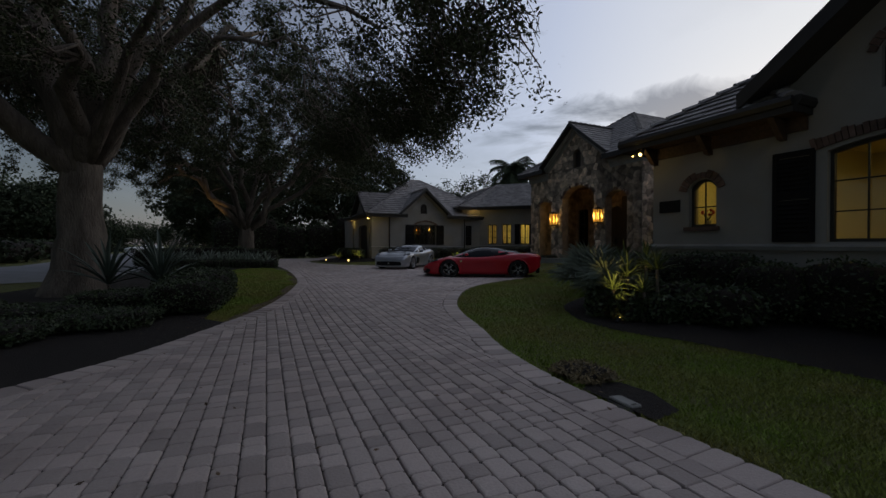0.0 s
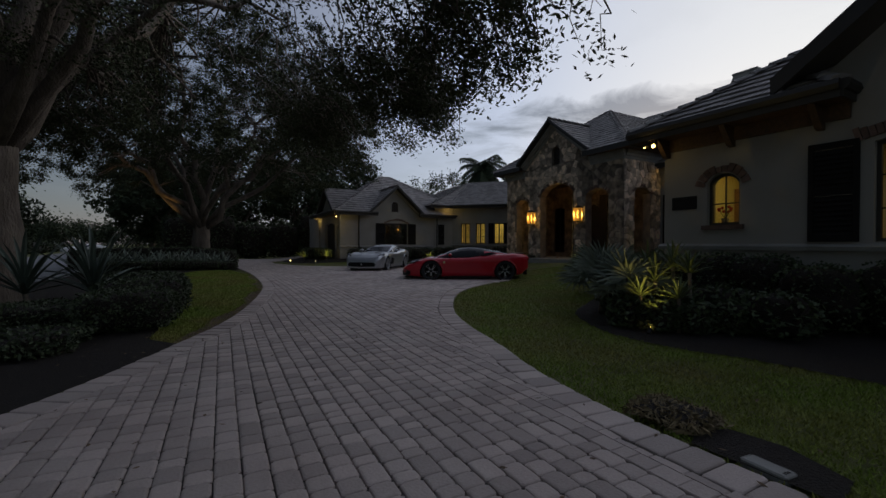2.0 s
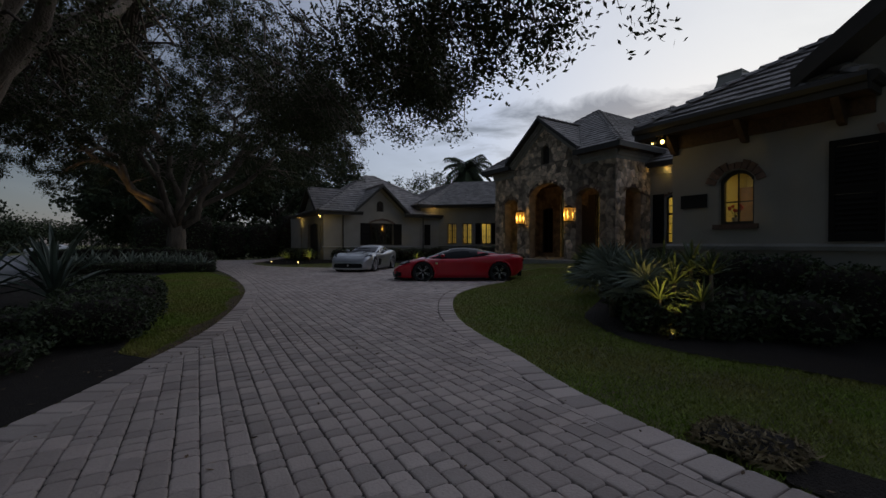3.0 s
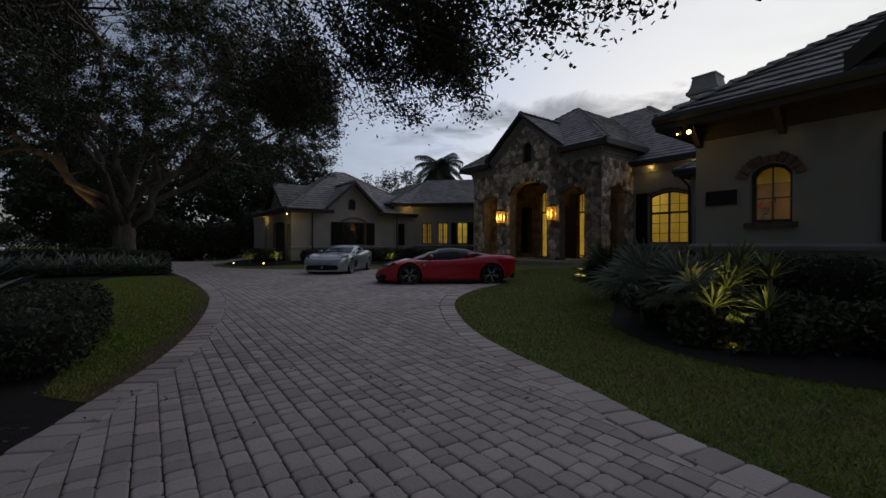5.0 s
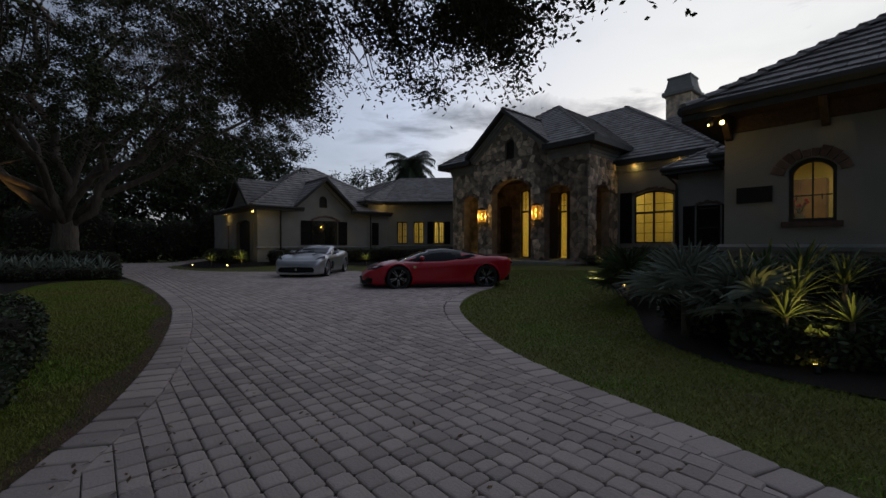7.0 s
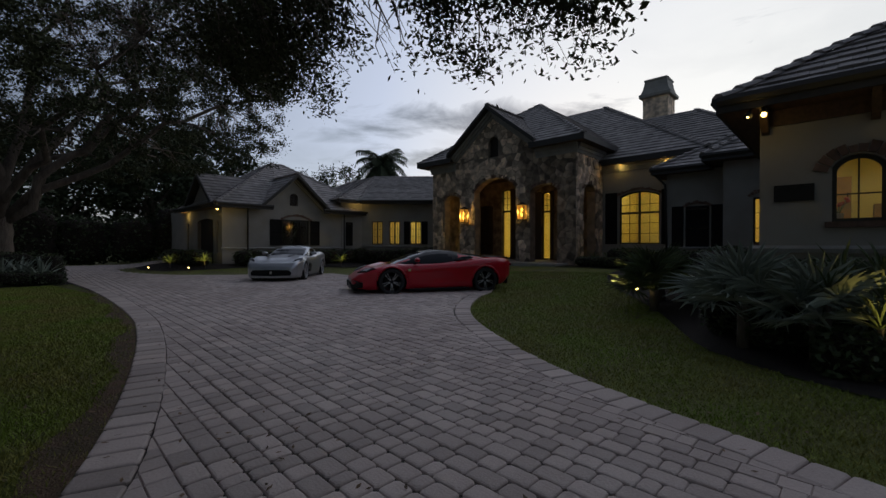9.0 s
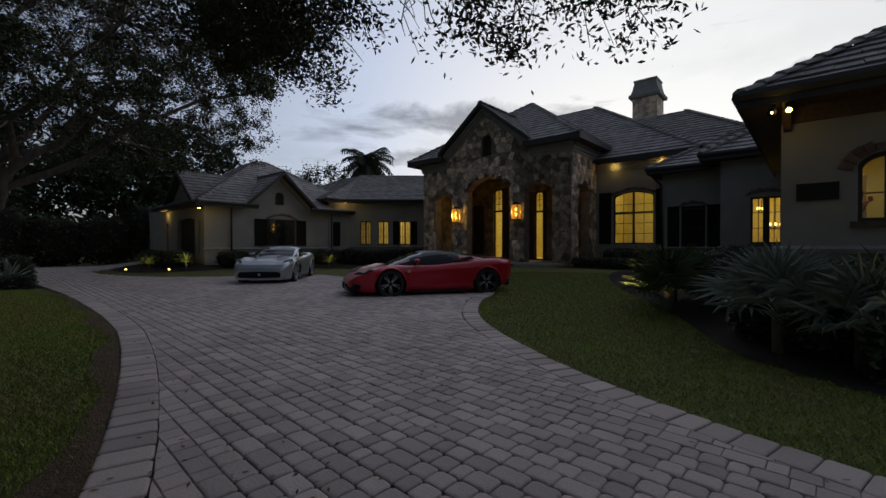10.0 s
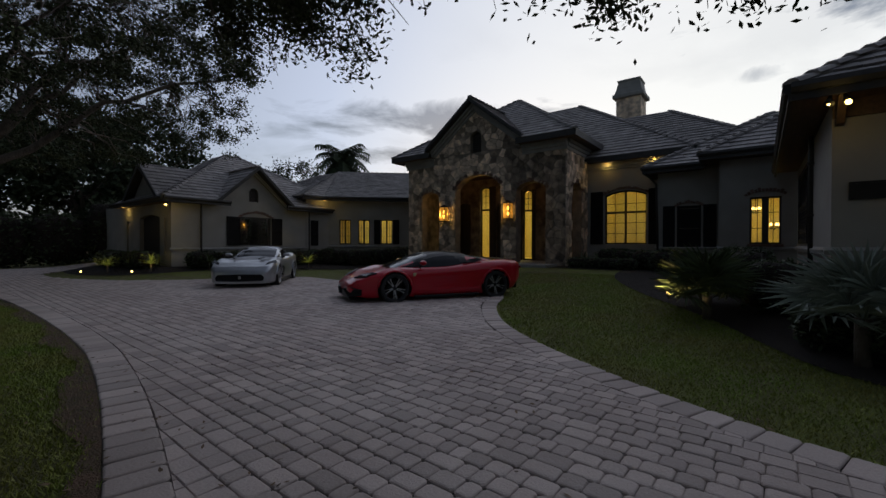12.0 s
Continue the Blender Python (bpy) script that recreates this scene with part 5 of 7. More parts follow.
def car(name, m, spec, paint, label):
    """Lofted body with wheel arches, glasshouse, wheels, lamps, mirrors and trim. x forward from the front axle, y to its left."""
    th = empty(name, m, label=label, category="car")
    x0, x1 = spec["tail"], spec["nose"]
    wb, r, hw = spec["wheelbase"], spec["wheel"], spec["half"]
    n = 84
    xs = [x1 + (x0 - x1) * i / n for i in range(n + 1)]
    prof = [(0.0, 0.0), (0.72, 0.0), (0.90, 0.03), (0.955, 0.12), (0.975, 0.30), (0.985, 0.5), (0.995, 0.68), (1.0, 0.82), (0.985, 0.93), (0.94, 1.0)]
    deck = [0.86, 0.74, 0.58, 0.38, 0.18, 0.0]
    rows = []
    for x in xs:
        w, zb, zs, zd = hw * interp(spec["width"], -x), interp(spec["bottom"], -x), interp(spec["shoulder"], -x), interp(spec["deck"], -x)
        row = []
        for a, b in prof:
            scoop = 0.05 * math.exp(-((x + wb * 0.52) / 0.55) ** 2) * math.exp(-((b - 0.42) / 0.25) ** 2)
            row.append((w * (a - scoop), zb + (zs - zb) * b))
        for a in deck:
            k = (1 - a / 0.94)
            bulge = interp(spec["fender"], -x) * math.exp(-((a - 0.80) / 0.12) ** 2)
            row.append((w * a, zs + (zd - zs) * (1 - (1 - k) ** 2) + bulge))
        rows.append(row)
    pc = len(rows[0])
    ra = r + 0.055
    verts, faces = [], []
    for sgn in (1, -1):
        base = len(verts)
        for i, row in enumerate(rows):
            for j, (y, z) in enumerate(row):
                x = xs[i]
                if 2 <= j <= 9:
                    for ax in (0.0, -wb):
                        dx, dz = x - ax, z - r
                        d = math.hypot(dx, dz)
                        if abs(d - ra) < 0.05 and d > 0.01:
                            x, z = ax + dx * ra / d, r + dz * ra / d
                verts.append((x, sgn * y, z))
        for i in range(n):
            for j in range(pc - 1):
                q = [base + i * pc + j, base + i * pc + j + 1, base + (i + 1) * pc + j + 1, base + (i + 1) * pc + j]
                c = [sum(verts[k][t] for k in q) / 4 for t in range(3)]
                if 1 <= j <= 9 and any(math.hypot(c[0] - ax, c[2] - r) < ra - 0.012 for ax in (0.0, -wb)):
                    continue
                faces.append(tuple(q) if sgn > 0 else tuple(q[::-1]))
        cap = [base + j for j in range(pc)]
        faces.append(tuple(cap) if sgn < 0 else tuple(cap[::-1]))
        cap = [base + n * pc + j for j in range(pc)]
        faces.append(tuple(cap[::-1]) if sgn < 0 else tuple(cap))
    body = mesh_object("body", verts, faces, paint, th, False)
    # dark wheel housings
    for ax in (0.0, -wb):
        for s in (1, -1):
            v, f = [], []
            seg = 20
            for i in range(seg + 1):
                a = math.pi * (-0.12 + 1.24 * i / seg)
                for y in (0.45, hw * 0.965):
                    v.append((ax + (ra + 0.004) * math.cos(a), s * y, r + (ra + 0.004) * math.sin(a)))
            f = [(2 * i, 2 * i + 1, 2 * i + 3, 2 * i + 2) for i in range(seg)] + [tuple(2 * i for i in range(seg + 1))]
            mesh_object("wheel_housing", v, f, M_CARBON, th)
    for ax in (0.0, -wb):
        for s in (1, -1):
            arc = [math.pi * (0.03 + 0.94 * i / 16) for i in range(17)]
            tube("arch_lip", [(ax + ra * math.cos(a), s * hw * (0.968 if ax == 0.0 else 0.985), r + ra * math.sin(a)) for a in arc], 0.026, paint, th, 6)
    # glasshouse
    g0, g1 = spec["glass"]
    gn = 30
    bel, gw = spec["belt"], spec["glass_half"]
    grid = []
    for i in range(gn + 1):
        x = g0 + (g1 - g0) * i / gn
        zr, zb = interp(spec["roof"], -x), interp(bel, -x) - 0.03
        wb_, wt = hw * interp(gw, -x), hw * interp(gw, -x) * interp(spec["tumble"], -x)
        pts = [(wb_, zb)]
        for a, b in ((0.25, 0.32), (0.5, 0.6), (0.75, 0.83)):
            pts.append((wb_ + (wt - wb_) * a ** 1.4, zb + (zr - 0.05 - zb) * b))
        pts += [(wt * 0.97, zb + (zr - 0.035 - zb) * 0.95), (wt * 0.86, zr - 0.022), (wt * 0.6, zr - 0.008), (wt * 0.3, zr - 0.001), (0.0, zr)]
        grid.append([(x, max(y, 0.0), max(z, zb)) for y, z in pts])
    cls = {"roof": [], "windscreen": [], ("side_window", 1): [], ("side_window", -1): [], "rear_window": [], "pillar": []}
    gv = []
    k = len(grid[0])
    for s in (1, -1):
        b0 = len(gv)
        gv += [(x, s * y, z) for row in grid for x, y, z in row]
        for i in range(gn):
            x = g0 + (g1 - g0) * (i + 0.5) / gn
            for j in range(k - 1):
                q = (b0 + i * k + j, b0 + i * k + j + 1, b0 + (i + 1) * k + j + 1, b0 + (i + 1) * k + j)
                q = q if s > 0 else q[::-1]
                side = j < 3
                if side:
                    c = "side_window" if spec["side"][1] + 0.1 * j < x < spec["side"][0] - 0.11 * j else ("windscreen" if x > spec["side"][0] + 0.1 - 0.11 * j else ("roof" if spec["black_roof"] and x > -1.9 else "pillar"))
                elif j == 3:
                    c = "roof" if spec["black_roof"] and x < spec["side"][0] else "pillar"
                else:
                    c = "windscreen" if x > spec["screen"] else ("rear_window" if x < spec["rear"] else "roof")
                cls[c if c != "side_window" else ("side_window", s)].append(q)
    for c, fs in cls.items():
        c = c[0] if isinstance(c, tuple) else c
        if not fs:
            continue
        used = sorted({i for q in fs for i in q})
        mp = {u: i for i, u in enumerate(used)}
        mat = paint if c == "pillar" else (spec["roof_mat"] if c == "roof" else M_CARGLASS)
        o = mesh_object(c, [gv[u] for u in used], [tuple(mp[i] for i in q) for q in fs], mat, th, False)
        if "window" in c or c == "windscreen":
            o["label"] = "dark tinted glass"
    for ax, in ((0.0,), (-wb,)):
        for s in (1, -1):
            wheel(th, ax, s * (hw * 0.985 - 0.135), r, 0.27, s, 5, spec["alloy"])
    # mirrors
    for s in (1, -1):
        bm = bmesh.new()
        bmesh.ops.create_uvsphere(bm, u_segments=12, v_segments=8, radius=1, matrix=pose(spec["mirror"], s * (hw - 0.02), spec["mirror_z"], 0, 0, 0) @ Matrix.Diagonal((0.075, 0.125, 0.06, 1)))
        mir = part("mirror", bm, paint, th, "", False)
        v, f = [], []
        add_tube(v, f, [(spec["mirror"] + 0.02, s * (hw * 0.8), spec["mirror_z"] - 0.11), (spec["mirror"], s * (hw - 0.06), spec["mirror_z"] - 0.03)], [0.022, 0.018], 6)
        mesh_object("mirror_arm", v, f, M_CARBON, mir)
    # side sill blade and door lines
    for s in (1, -1):
        bm = bmesh.new()
        add_box(bm, (-wb + 0.48, s * hw * 0.93 - 0.03, 0.10), (-0.48, s * hw * 0.93 + 0.03, 0.16), 0.01)
        part("sill_blade", bm, M_CARBON, th)
    return th


RED = dict(nose=1.02, tail=-3.52, wheelbase=2.65, wheel=0.345, half=0.985,
           width=[(-1.02, 0.62), (-0.95, 0.74), (-0.8, 0.86), (-0.5, 0.955), (0.0, 0.985), (0.6, 0.955), (1.3, 0.96), (2.0, 0.975), (2.65, 1.0), (3.05, 0.97), (3.3, 0.88), (3.45, 0.78), (3.52, 0.70)],
           bottom=[(-1.02, 0.30), (-0.9, 0.17), (-0.6, 0.12), (0, 0.11), (2.65, 0.12), (3.2, 0.2), (3.52, 0.42)],
           shoulder=[(-1.02, 0.42), (-0.8, 0.56), (-0.4, 0.70), (0.0, 0.765), (0.5, 0.77), (1.2, 0.79), (1.9, 0.84), (2.5, 0.90), (3.0, 0.93), (3.35, 0.91), (3.52, 0.86)],
           deck=[(-1.02, 0.47), (-0.8, 0.585), (-0.4, 0.70), (0.0, 0.775), (0.35, 0.83), (0.8, 0.90), (1.9, 0.95), (2.6, 0.95), (3.2, 0.96), (3.4, 0.95), (3.52, 0.90)],
           fender=[(-1.02, 0), (-0.7, 0.01), (-0.1, 0.06), (0.5, 0.02), (1.4, 0.0), (2.1, 0.03), (2.7, 0.05), (3.3, 0.03), (3.66, 0)],
           glass=(-0.05, -3.0), belt=[(0.05, 0.79), (0.6, 0.80), (1.4, 0.83), (2.2, 0.90), (3.05, 0.95)], glass_half=[(0.05, 0.62), (0.35, 0.78), (0.8, 0.84), (1.7, 0.83), (2.4, 0.72), (3.05, 0.56)],
           tumble=[(0.05, 0.95), (0.65, 0.75), (1.15, 0.68), (2.0, 0.68), (3.05, 0.8)], roof=[(0.05, 0.81), (0.35, 0.93), (0.75, 1.075), (1.1, 1.165), (1.42, 1.19), (1.8, 1.165), (2.4, 1.075), (3.0, 0.97)],
           side=(-0.5, -1.78), screen=-0.92, rear=-2.0, roof_mat=None, alloy=M_BLACKALLOY, mirror=-0.68, mirror_z=0.92)
RED["roof_mat"], RED["black_roof"] = M_CARBON, True
SILVER = dict(nose=0.97, tail=-3.69, wheelbase=2.72, wheel=0.345, half=0.985,
              width=[(-0.97, 0.70), (-0.9, 0.80), (-0.75, 0.90), (-0.4, 0.97), (0.0, 0.985), (0.7, 0.93), (1.3, 0.93), (2.0, 0.96), (2.72, 1.0), (3.2, 0.97), (3.69, 0.84)],
              bottom=[(-0.97, 0.20), (-0.85, 0.13), (0, 0.11), (2.7, 0.12), (3.3, 0.2), (3.69, 0.36)],
              shoulder=[(-0.97, 0.50), (-0.8, 0.66), (-0.4, 0.78), (0.0, 0.83), (0.7, 0.84), (1.5, 0.85), (2.2, 0.92), (2.8, 0.97), (3.3, 0.94), (3.69, 0.88)],
              deck=[(-0.97, 0.54), (-0.8, 0.66), (-0.4, 0.78), (0.0, 0.85), (0.6, 0.92), (1.1, 0.96), (2.2, 1.0), (3.2, 1.0), (3.69, 0.95)],
              fender=[(-0.97, 0), (-0.6, 0.03), (0.0, 0.07), (0.6, 0.02), (1.5, 0), (2.3, 0.03), (2.8, 0.06), (3.4, 0.02), (3.69, 0)],
              glass=(-0.75, -3.35), belt=[(0.75, 0.88), (1.3, 0.87), (2.2, 0.92), (3.35, 0.98)], glass_half=[(0.75, 0.66), (1.1, 0.80), (1.5, 0.83), (2.2, 0.80), (2.8, 0.70), (3.35, 0.58)],
              tumble=[(0.75, 0.95), (1.3, 0.76), (1.7, 0.70), (2.3, 0.70), (3.35, 0.8)], roof=[(0.75, 0.90), (1.05, 1.03), (1.4, 1.17), (1.75, 1.25), (2.1, 1.275), (2.5, 1.255), (2.9, 1.17), (3.35, 1.01)],
              side=(-1.15, -2.5), screen=-1.6, rear=-2.55, roof_mat=None, alloy=M_ALLOY, mirror=-1.2, mirror_z=0.98)
SILVER["roof_mat"], SILVER["black_roof"] = M_SILVERPAINT, False


def plate(name, pts, mat, parent, depth=0.02, out=(1, 0, 0), label=""):
    """A thin solid plate through points, pushed back by depth."""
    P = [Vector(p) for p in pts]
    o = Vector(out).normalized() * depth
    n = len(P)
    ob = mesh_object(name, [p + o for p in P] + [p - o * 2 for p in P], [tuple(range(n)), tuple(range(n, 2 * n))[::-1]] + [(i, i + n, (i + 1) % n + n, (i + 1) % n) for i in range(n)], mat, parent)
    if label:
        ob["label"] = label
    return ob


red_m = pose(7.44, 15.50, 0.115, 0, 0, 150.3)
red = car("sports_car", red_m, RED, M_REDPAINT, "glossy red low mid-engined sports car parked on pavers")
for s in (1, -1):
    plate("headlight", [(0.86, s * 0.50, 0.585), (0.66, s * 0.86, 0.63), (0.42, s * 0.915, 0.695), (0.50, s * 0.86, 0.715), (0.74, s * 0.62, 0.645)], M_HEADLAMP, red, 0.012, (0.3, s * 0.5, 0.8), "slim dark headlamp glass")
    plate("air_intake", [(1.03, s * 0.20, 0.17), (0.97, s * 0.64, 0.17), (0.82, s * 0.86, 0.20), (0.80, s * 0.88, 0.34), (0.93, s * 0.70, 0.39), (1.04, s * 0.3, 0.33)], M_CARBON, red, 0.05, (0.8, s * 0.4, 0))
    plate("side_intake", [(-1.78, s * 0.845, 0.915), (-2.05, s * 0.80, 0.90), (-2.32, s * 0.815, 0.97), (-2.22, s * 0.76, 1.01), (-1.98, s * 0.765, 0.985)], M_CARBON, red, 0.018, (0, s, 0.45))
    plate("badge", [(-0.44, s * 0.957, 0.62), (-0.50, s * 0.957, 0.62), (-0.51, s * 0.957, 0.69), (-0.43, s * 0.957, 0.69)], M_YELLOWBADGE, red, 0.02, (0, s, 0))
    for k in (0, 1):
        bm = bmesh.new()
        add_box(bm, (-3.54, s * (0.3 + 0.24 * k) - 0.1, 0.74), (-3.47, s * (0.42 + 0.24 * k) + 0.1, 0.80), 0.015)
        part("tail_light", bm, M_TAIL, red)
splitter = bmesh.new()
add_box(splitter, (0.66, -0.74, 0.11), (0.99, 0.74, 0.135), 0.008)
part("splitter", splitter, M_CARBON, red)
wingb = bmesh.new()
add_box(wingb, (-3.48, -0.6, 0.965), (-3.1, 0.6, 0.985), 0.008)
part("rear_deck_flap", wingb, M_CARBON, red)
diff = bmesh.new()
add_box(diff, (-3.5, -0.6, 0.2), (-3.36, 0.6, 0.45), 0.02)
part("diffuser", diff, M_CARBON, red)

sil_m = pose(7.04, 21.28, 0.13, 0, 0, -132.8)
sil = car("sports_car", sil_m, SILVER, M_SILVERPAINT, "silver-white front-engined coupe parked on pavers, nose toward the lawn")
plate("grille", [(0.975, -0.66, 0.235), (0.985, 0.0, 0.215), (0.975, 0.66, 0.235), (0.955, 0.70, 0.33), (0.965, 0.62, 0.42), (0.985, 0.0, 0.43), (0.965, -0.62, 0.42), (0.955, -0.70, 0.33)], M_CARBON, sil, 0.02, (1, 0, 0), "wide black mesh grille")
plate("bumper_lip", [(1.0, -0.72, 0.16), (1.02, 0, 0.15), (1.0, 0.72, 0.16), (1.0, 0.72, 0.215), (1.02, 0, 0.205), (1.0, -0.72, 0.215)], M_SILVERPAINT, sil, 0.02)
plate("badge", [(1.0, -0.03, 0.29), (1.0, 0.03, 0.29), (1.0, 0.03, 0.37), (1.0, -0.03, 0.37)], M_ALLOY, sil, 0.02)
for s in (1, -1):
    plate("headlight", [(0.80, s * 0.60, 0.62), (0.70, s * 0.84, 0.64), (0.40, s * 0.95, 0.76), (0.30, s * 0.90, 0.84), (0.55, s * 0.72, 0.78)], M_HEADLAMP, sil, 0.02, (0.5, s * 0.5, 0.7), "clear headlamp glass")
    plate("side_vent", [(-0.5, s * 0.955, 0.30), (-0.75, s * 0.945, 0.28), (-0.95, s * 0.94, 0.55), (-0.6, s * 0.95, 0.62)], M_CARBON, sil, 0.012, (0, s, 0))
    plate("bonnet_vent", [(0.25, s * 0.40, 0.885), (-0.25, s * 0.52, 0.94), (-0.3, s * 0.46, 0.955), (0.2, s * 0.35, 0.895)], M_CARBON, sil, 0.008, (0, 0, 1))

M_WHITEPAINT = material("white_paint", (0.7, 0.7, 0.7), 0.35, vary=0.05, bump=0)
STREET = dict(SILVER, roof_mat=M_WHITEPAINT)
car("parked_car", pose(-15.5, 74.1, ground_z(-15.5, 74.1), 0, 0, 200), STREET, M_WHITEPAINT, "white car parked far down the street")

# ---- beds and lawns ----
BED_RIGHT = [(p.x, p.y) for p in resample([(17.3, 12.2), (13.5, 11.6), (11.3, 10.6), (9.6, 9.4), (8.3, 8.5), (7.2, 7.9), (6.3, 7.35), (5.7, 6.4), (5.45, 5.6), (5.5, 4.6), (5.8, 3.0), (6.0, -6)], 0.4)] + [(8.86, -6), (8.86, 7.0), (17.4, 7.0)]
BED_ENTRY = [(16.0, 12.3), (16.0, 14.9), (20.1, 14.6), (20.1, 11.4), (17.3, 11.4)]
BED_FAR = [(p.x, p.y) for p in resample([(5.4, 37), (4.9, 33), (5.6, 30), (7.2, 28.8), (10.0, 28.9), (13.0, 27.8), (16.4, 24.4)], 0.5)] + [(21, 25.5), (17.2, 30.6), (8.2, 30.9), (8.2, 37)]
LAWN_LEFT_IN = resample([(1.0, 24.2), (-0.6, 23.6), (-1.3, 20), (-1.0, 16), (-0.75, 13), (-0.55, 11), (-0.75, 8.6)], 0.5)
BED_LEFT = [(p.x, p.y) for p in LAWN_LEFT_IN] + [(p.x - 0.015, p.y) for p in LEFT if p.y < 8.2 and p.x > -6.0] + [(-6.2, 12), (-5.0, 19), (-4.5, 33.5), (1.6, 33), (1.65, 27), (1.68, 24.6)]
for nm, poly in (("bed_front", BED_RIGHT), ("bed_entry", BED_ENTRY), ("bed_far", BED_FAR), ("bed_left", BED_LEFT)):
    sheet(nm, poly, M_MULCH_AND_SHADE, 0.004 if nm != "bed_entry" else 0.009, "dark bark mulch planting bed", "planting bed", 0.7)


def quads(name, co, mat, parent, corners=4):
    """A mesh of loose small faces from an array (n, corners, 3)."""
    n = len(co)
    me = bpy.data.meshes.new(name)
    me.vertices.add(n * corners)
    me.vertices.foreach_set("co", np.ascontiguousarray(co, dtype=np.float32).ravel())
    me.loops.add(n * corners)
    me.loops.foreach_set("vertex_index", np.arange(n * corners, dtype=np.int32))
    me.polygons.add(n)
    me.polygons.foreach_set("loop_start", np.arange(0, n * corners, corners, dtype=np.int32))
    me.update(calc_edges=True)
    me.materials.append(mat)
    ob = new(name, me)
    if parent:
        ob.parent = parent
    return ob


def leaf_quads(rng, centres, length, width, droop=0.3):
    """Pointed leaves at random turns round given places."""
    n = len(centres)
    d = rng.normal(size=(n, 3))
    d[:, 2] = d[:, 2] * 0.7 - droop
    d /= np.linalg.norm(d, axis=1)[:, None]
    e = rng.normal(size=(n, 3))
    s = np.cross(d, e)
    s /= np.linalg.norm(s, axis=1)[:, None] + 1e-9
    L = length * rng.uniform(0.65, 1.25, n)[:, None]
    W = width * rng.uniform(0.7, 1.2, n)[:, None]
    c = np.asarray(centres)
    return np.stack([c - d * L / 2, c + s * W / 2, c + d * L / 2, c - s * W / 2], 1)


def limb_path(rng, a, b, sag=0.0, wob=0.25, n=7):
    a, b = np.array(a, float), np.array(b, float)
    L = np.linalg.norm(b - a)
    out = []
    for i in range(n + 1):
        t = i / n
        p = a + (b - a) * t
        p[2] += sag * L * math.sin(math.pi * t)
        if 0 < i < n:
            p += rng.normal(size=3) * wob * L / n * 0.5
        out.append(p)
    return out


def oak(name, base, height, fork, limbs, clumps, per, leaf, spread, seed, label, mat, trunk_r, flare=1.5, skirt=None, twigs=()):
    """A trunk with root flare, main limbs to given ends, twigs to the nearest clumps, and leaves in clumps."""
    rng = np.random.default_rng(seed)
    th = empty(name, Matrix.Translation(base), label=label, category="tree")
    base = np.array(base, float)
    v, f = [], []
    top = base + np.array(fork)
    path = limb_path(rng, base - [0, 0, 0.15], top, 0, 0.12, 8)
    rad = [trunk_r * (1 + (flare - 1) * math.exp(-3.5 * i / 8 * 2)) * (1 - 0.2 * i / 8) for i in range(9)]
    add_tube(v, f, path, rad, 18)
    v = [Vector((p[0] + 0.10 * trunk_r * math.sin(5 * math.atan2(p[1] - base[1], p[0] - base[0]) + p[2]), p[1] + 0.10 * trunk_r * math.cos(4 * math.atan2(p[1] - base[1], p[0] - base[0])), p[2])) for p in v]
    trunk = mesh_object("trunk", [p - Vector(base) for p in v], f, M_BARK, th, False)
    pts = []
    for end, r0, rise in (q if len(q) == 3 else (*q, 0.08) for q in limbs):
        v, f = [], []
        e = np.array(end, float)
        p = limb_path(rng, top - [0, 0, 0.3], e, rise, 0.4, 9)
        add_tube(v, f, p, [r0 * (1 - 0.75 * i / 9) for i in range(10)], 10)
        mesh_object("limb", [Vector(q) - Vector(base) for q in v], f, M_BARK, th, False)
        pts += [(q, r0 * (1 - 0.75 * i / 9)) for i, q in enumerate(p) if i > 2]
    P = np.array([q for q, r in pts])
    v, f = [], []
    clumps = np.asarray(clumps)
    for c in clumps[::2]:
        k = int(np.argmin(((P - c) ** 2).sum(1) + 0.6 * np.maximum(0, P[:, 2] - c[2]) ** 2))
        r = min(pts[k][1] * 0.45, 0.05)
        add_tube(v, f, limb_path(rng, P[k], c, 0.06, 0.6, 4), [r, r * 0.8, r * 0.6, r * 0.4, 0.006], 5, False)
    for a, b in twigs:
        add_tube(v, f, limb_path(rng, a, b, 0.05, 0.6, 4), [0.014, 0.012, 0.009, 0.006, 0.003], 4, False)
    br = mesh_object("twig_mass", [Vector(q) - Vector(base) for q in v], f, M_BARK, th, False)
    br["kind"] = "stuff"
    n = len(clumps)
    cen = np.repeat(clumps, per, 0) + rng.normal(size=(n * per, 3)) * np.array(spread) * rng.uniform(0.4, 1.0, (n * per, 1))
    co = leaf_quads(rng, cen, *leaf)
    if skirt is not None:
        k = len(skirt)
        c2 = np.repeat(skirt, 36, 0) + rng.normal(size=(k * 36, 3)) * [0.12, 0.12, 0.1]
        co = np.concatenate([co, leaf_quads(rng, c2, 0.07, 0.032)])
    crown = quads("crown", co - base, mat, th)
    crown["kind"] = "stuff"
    return th


def keep_gaps(rng, p, scale, cut, seed):
    """Thin a cloud of points by noise, so that the crown has gaps."""
    return np.array([q for q in p if noise.noise(Vector((q[0] / scale + seed, q[1] / scale, q[2] / scale))) > cut])


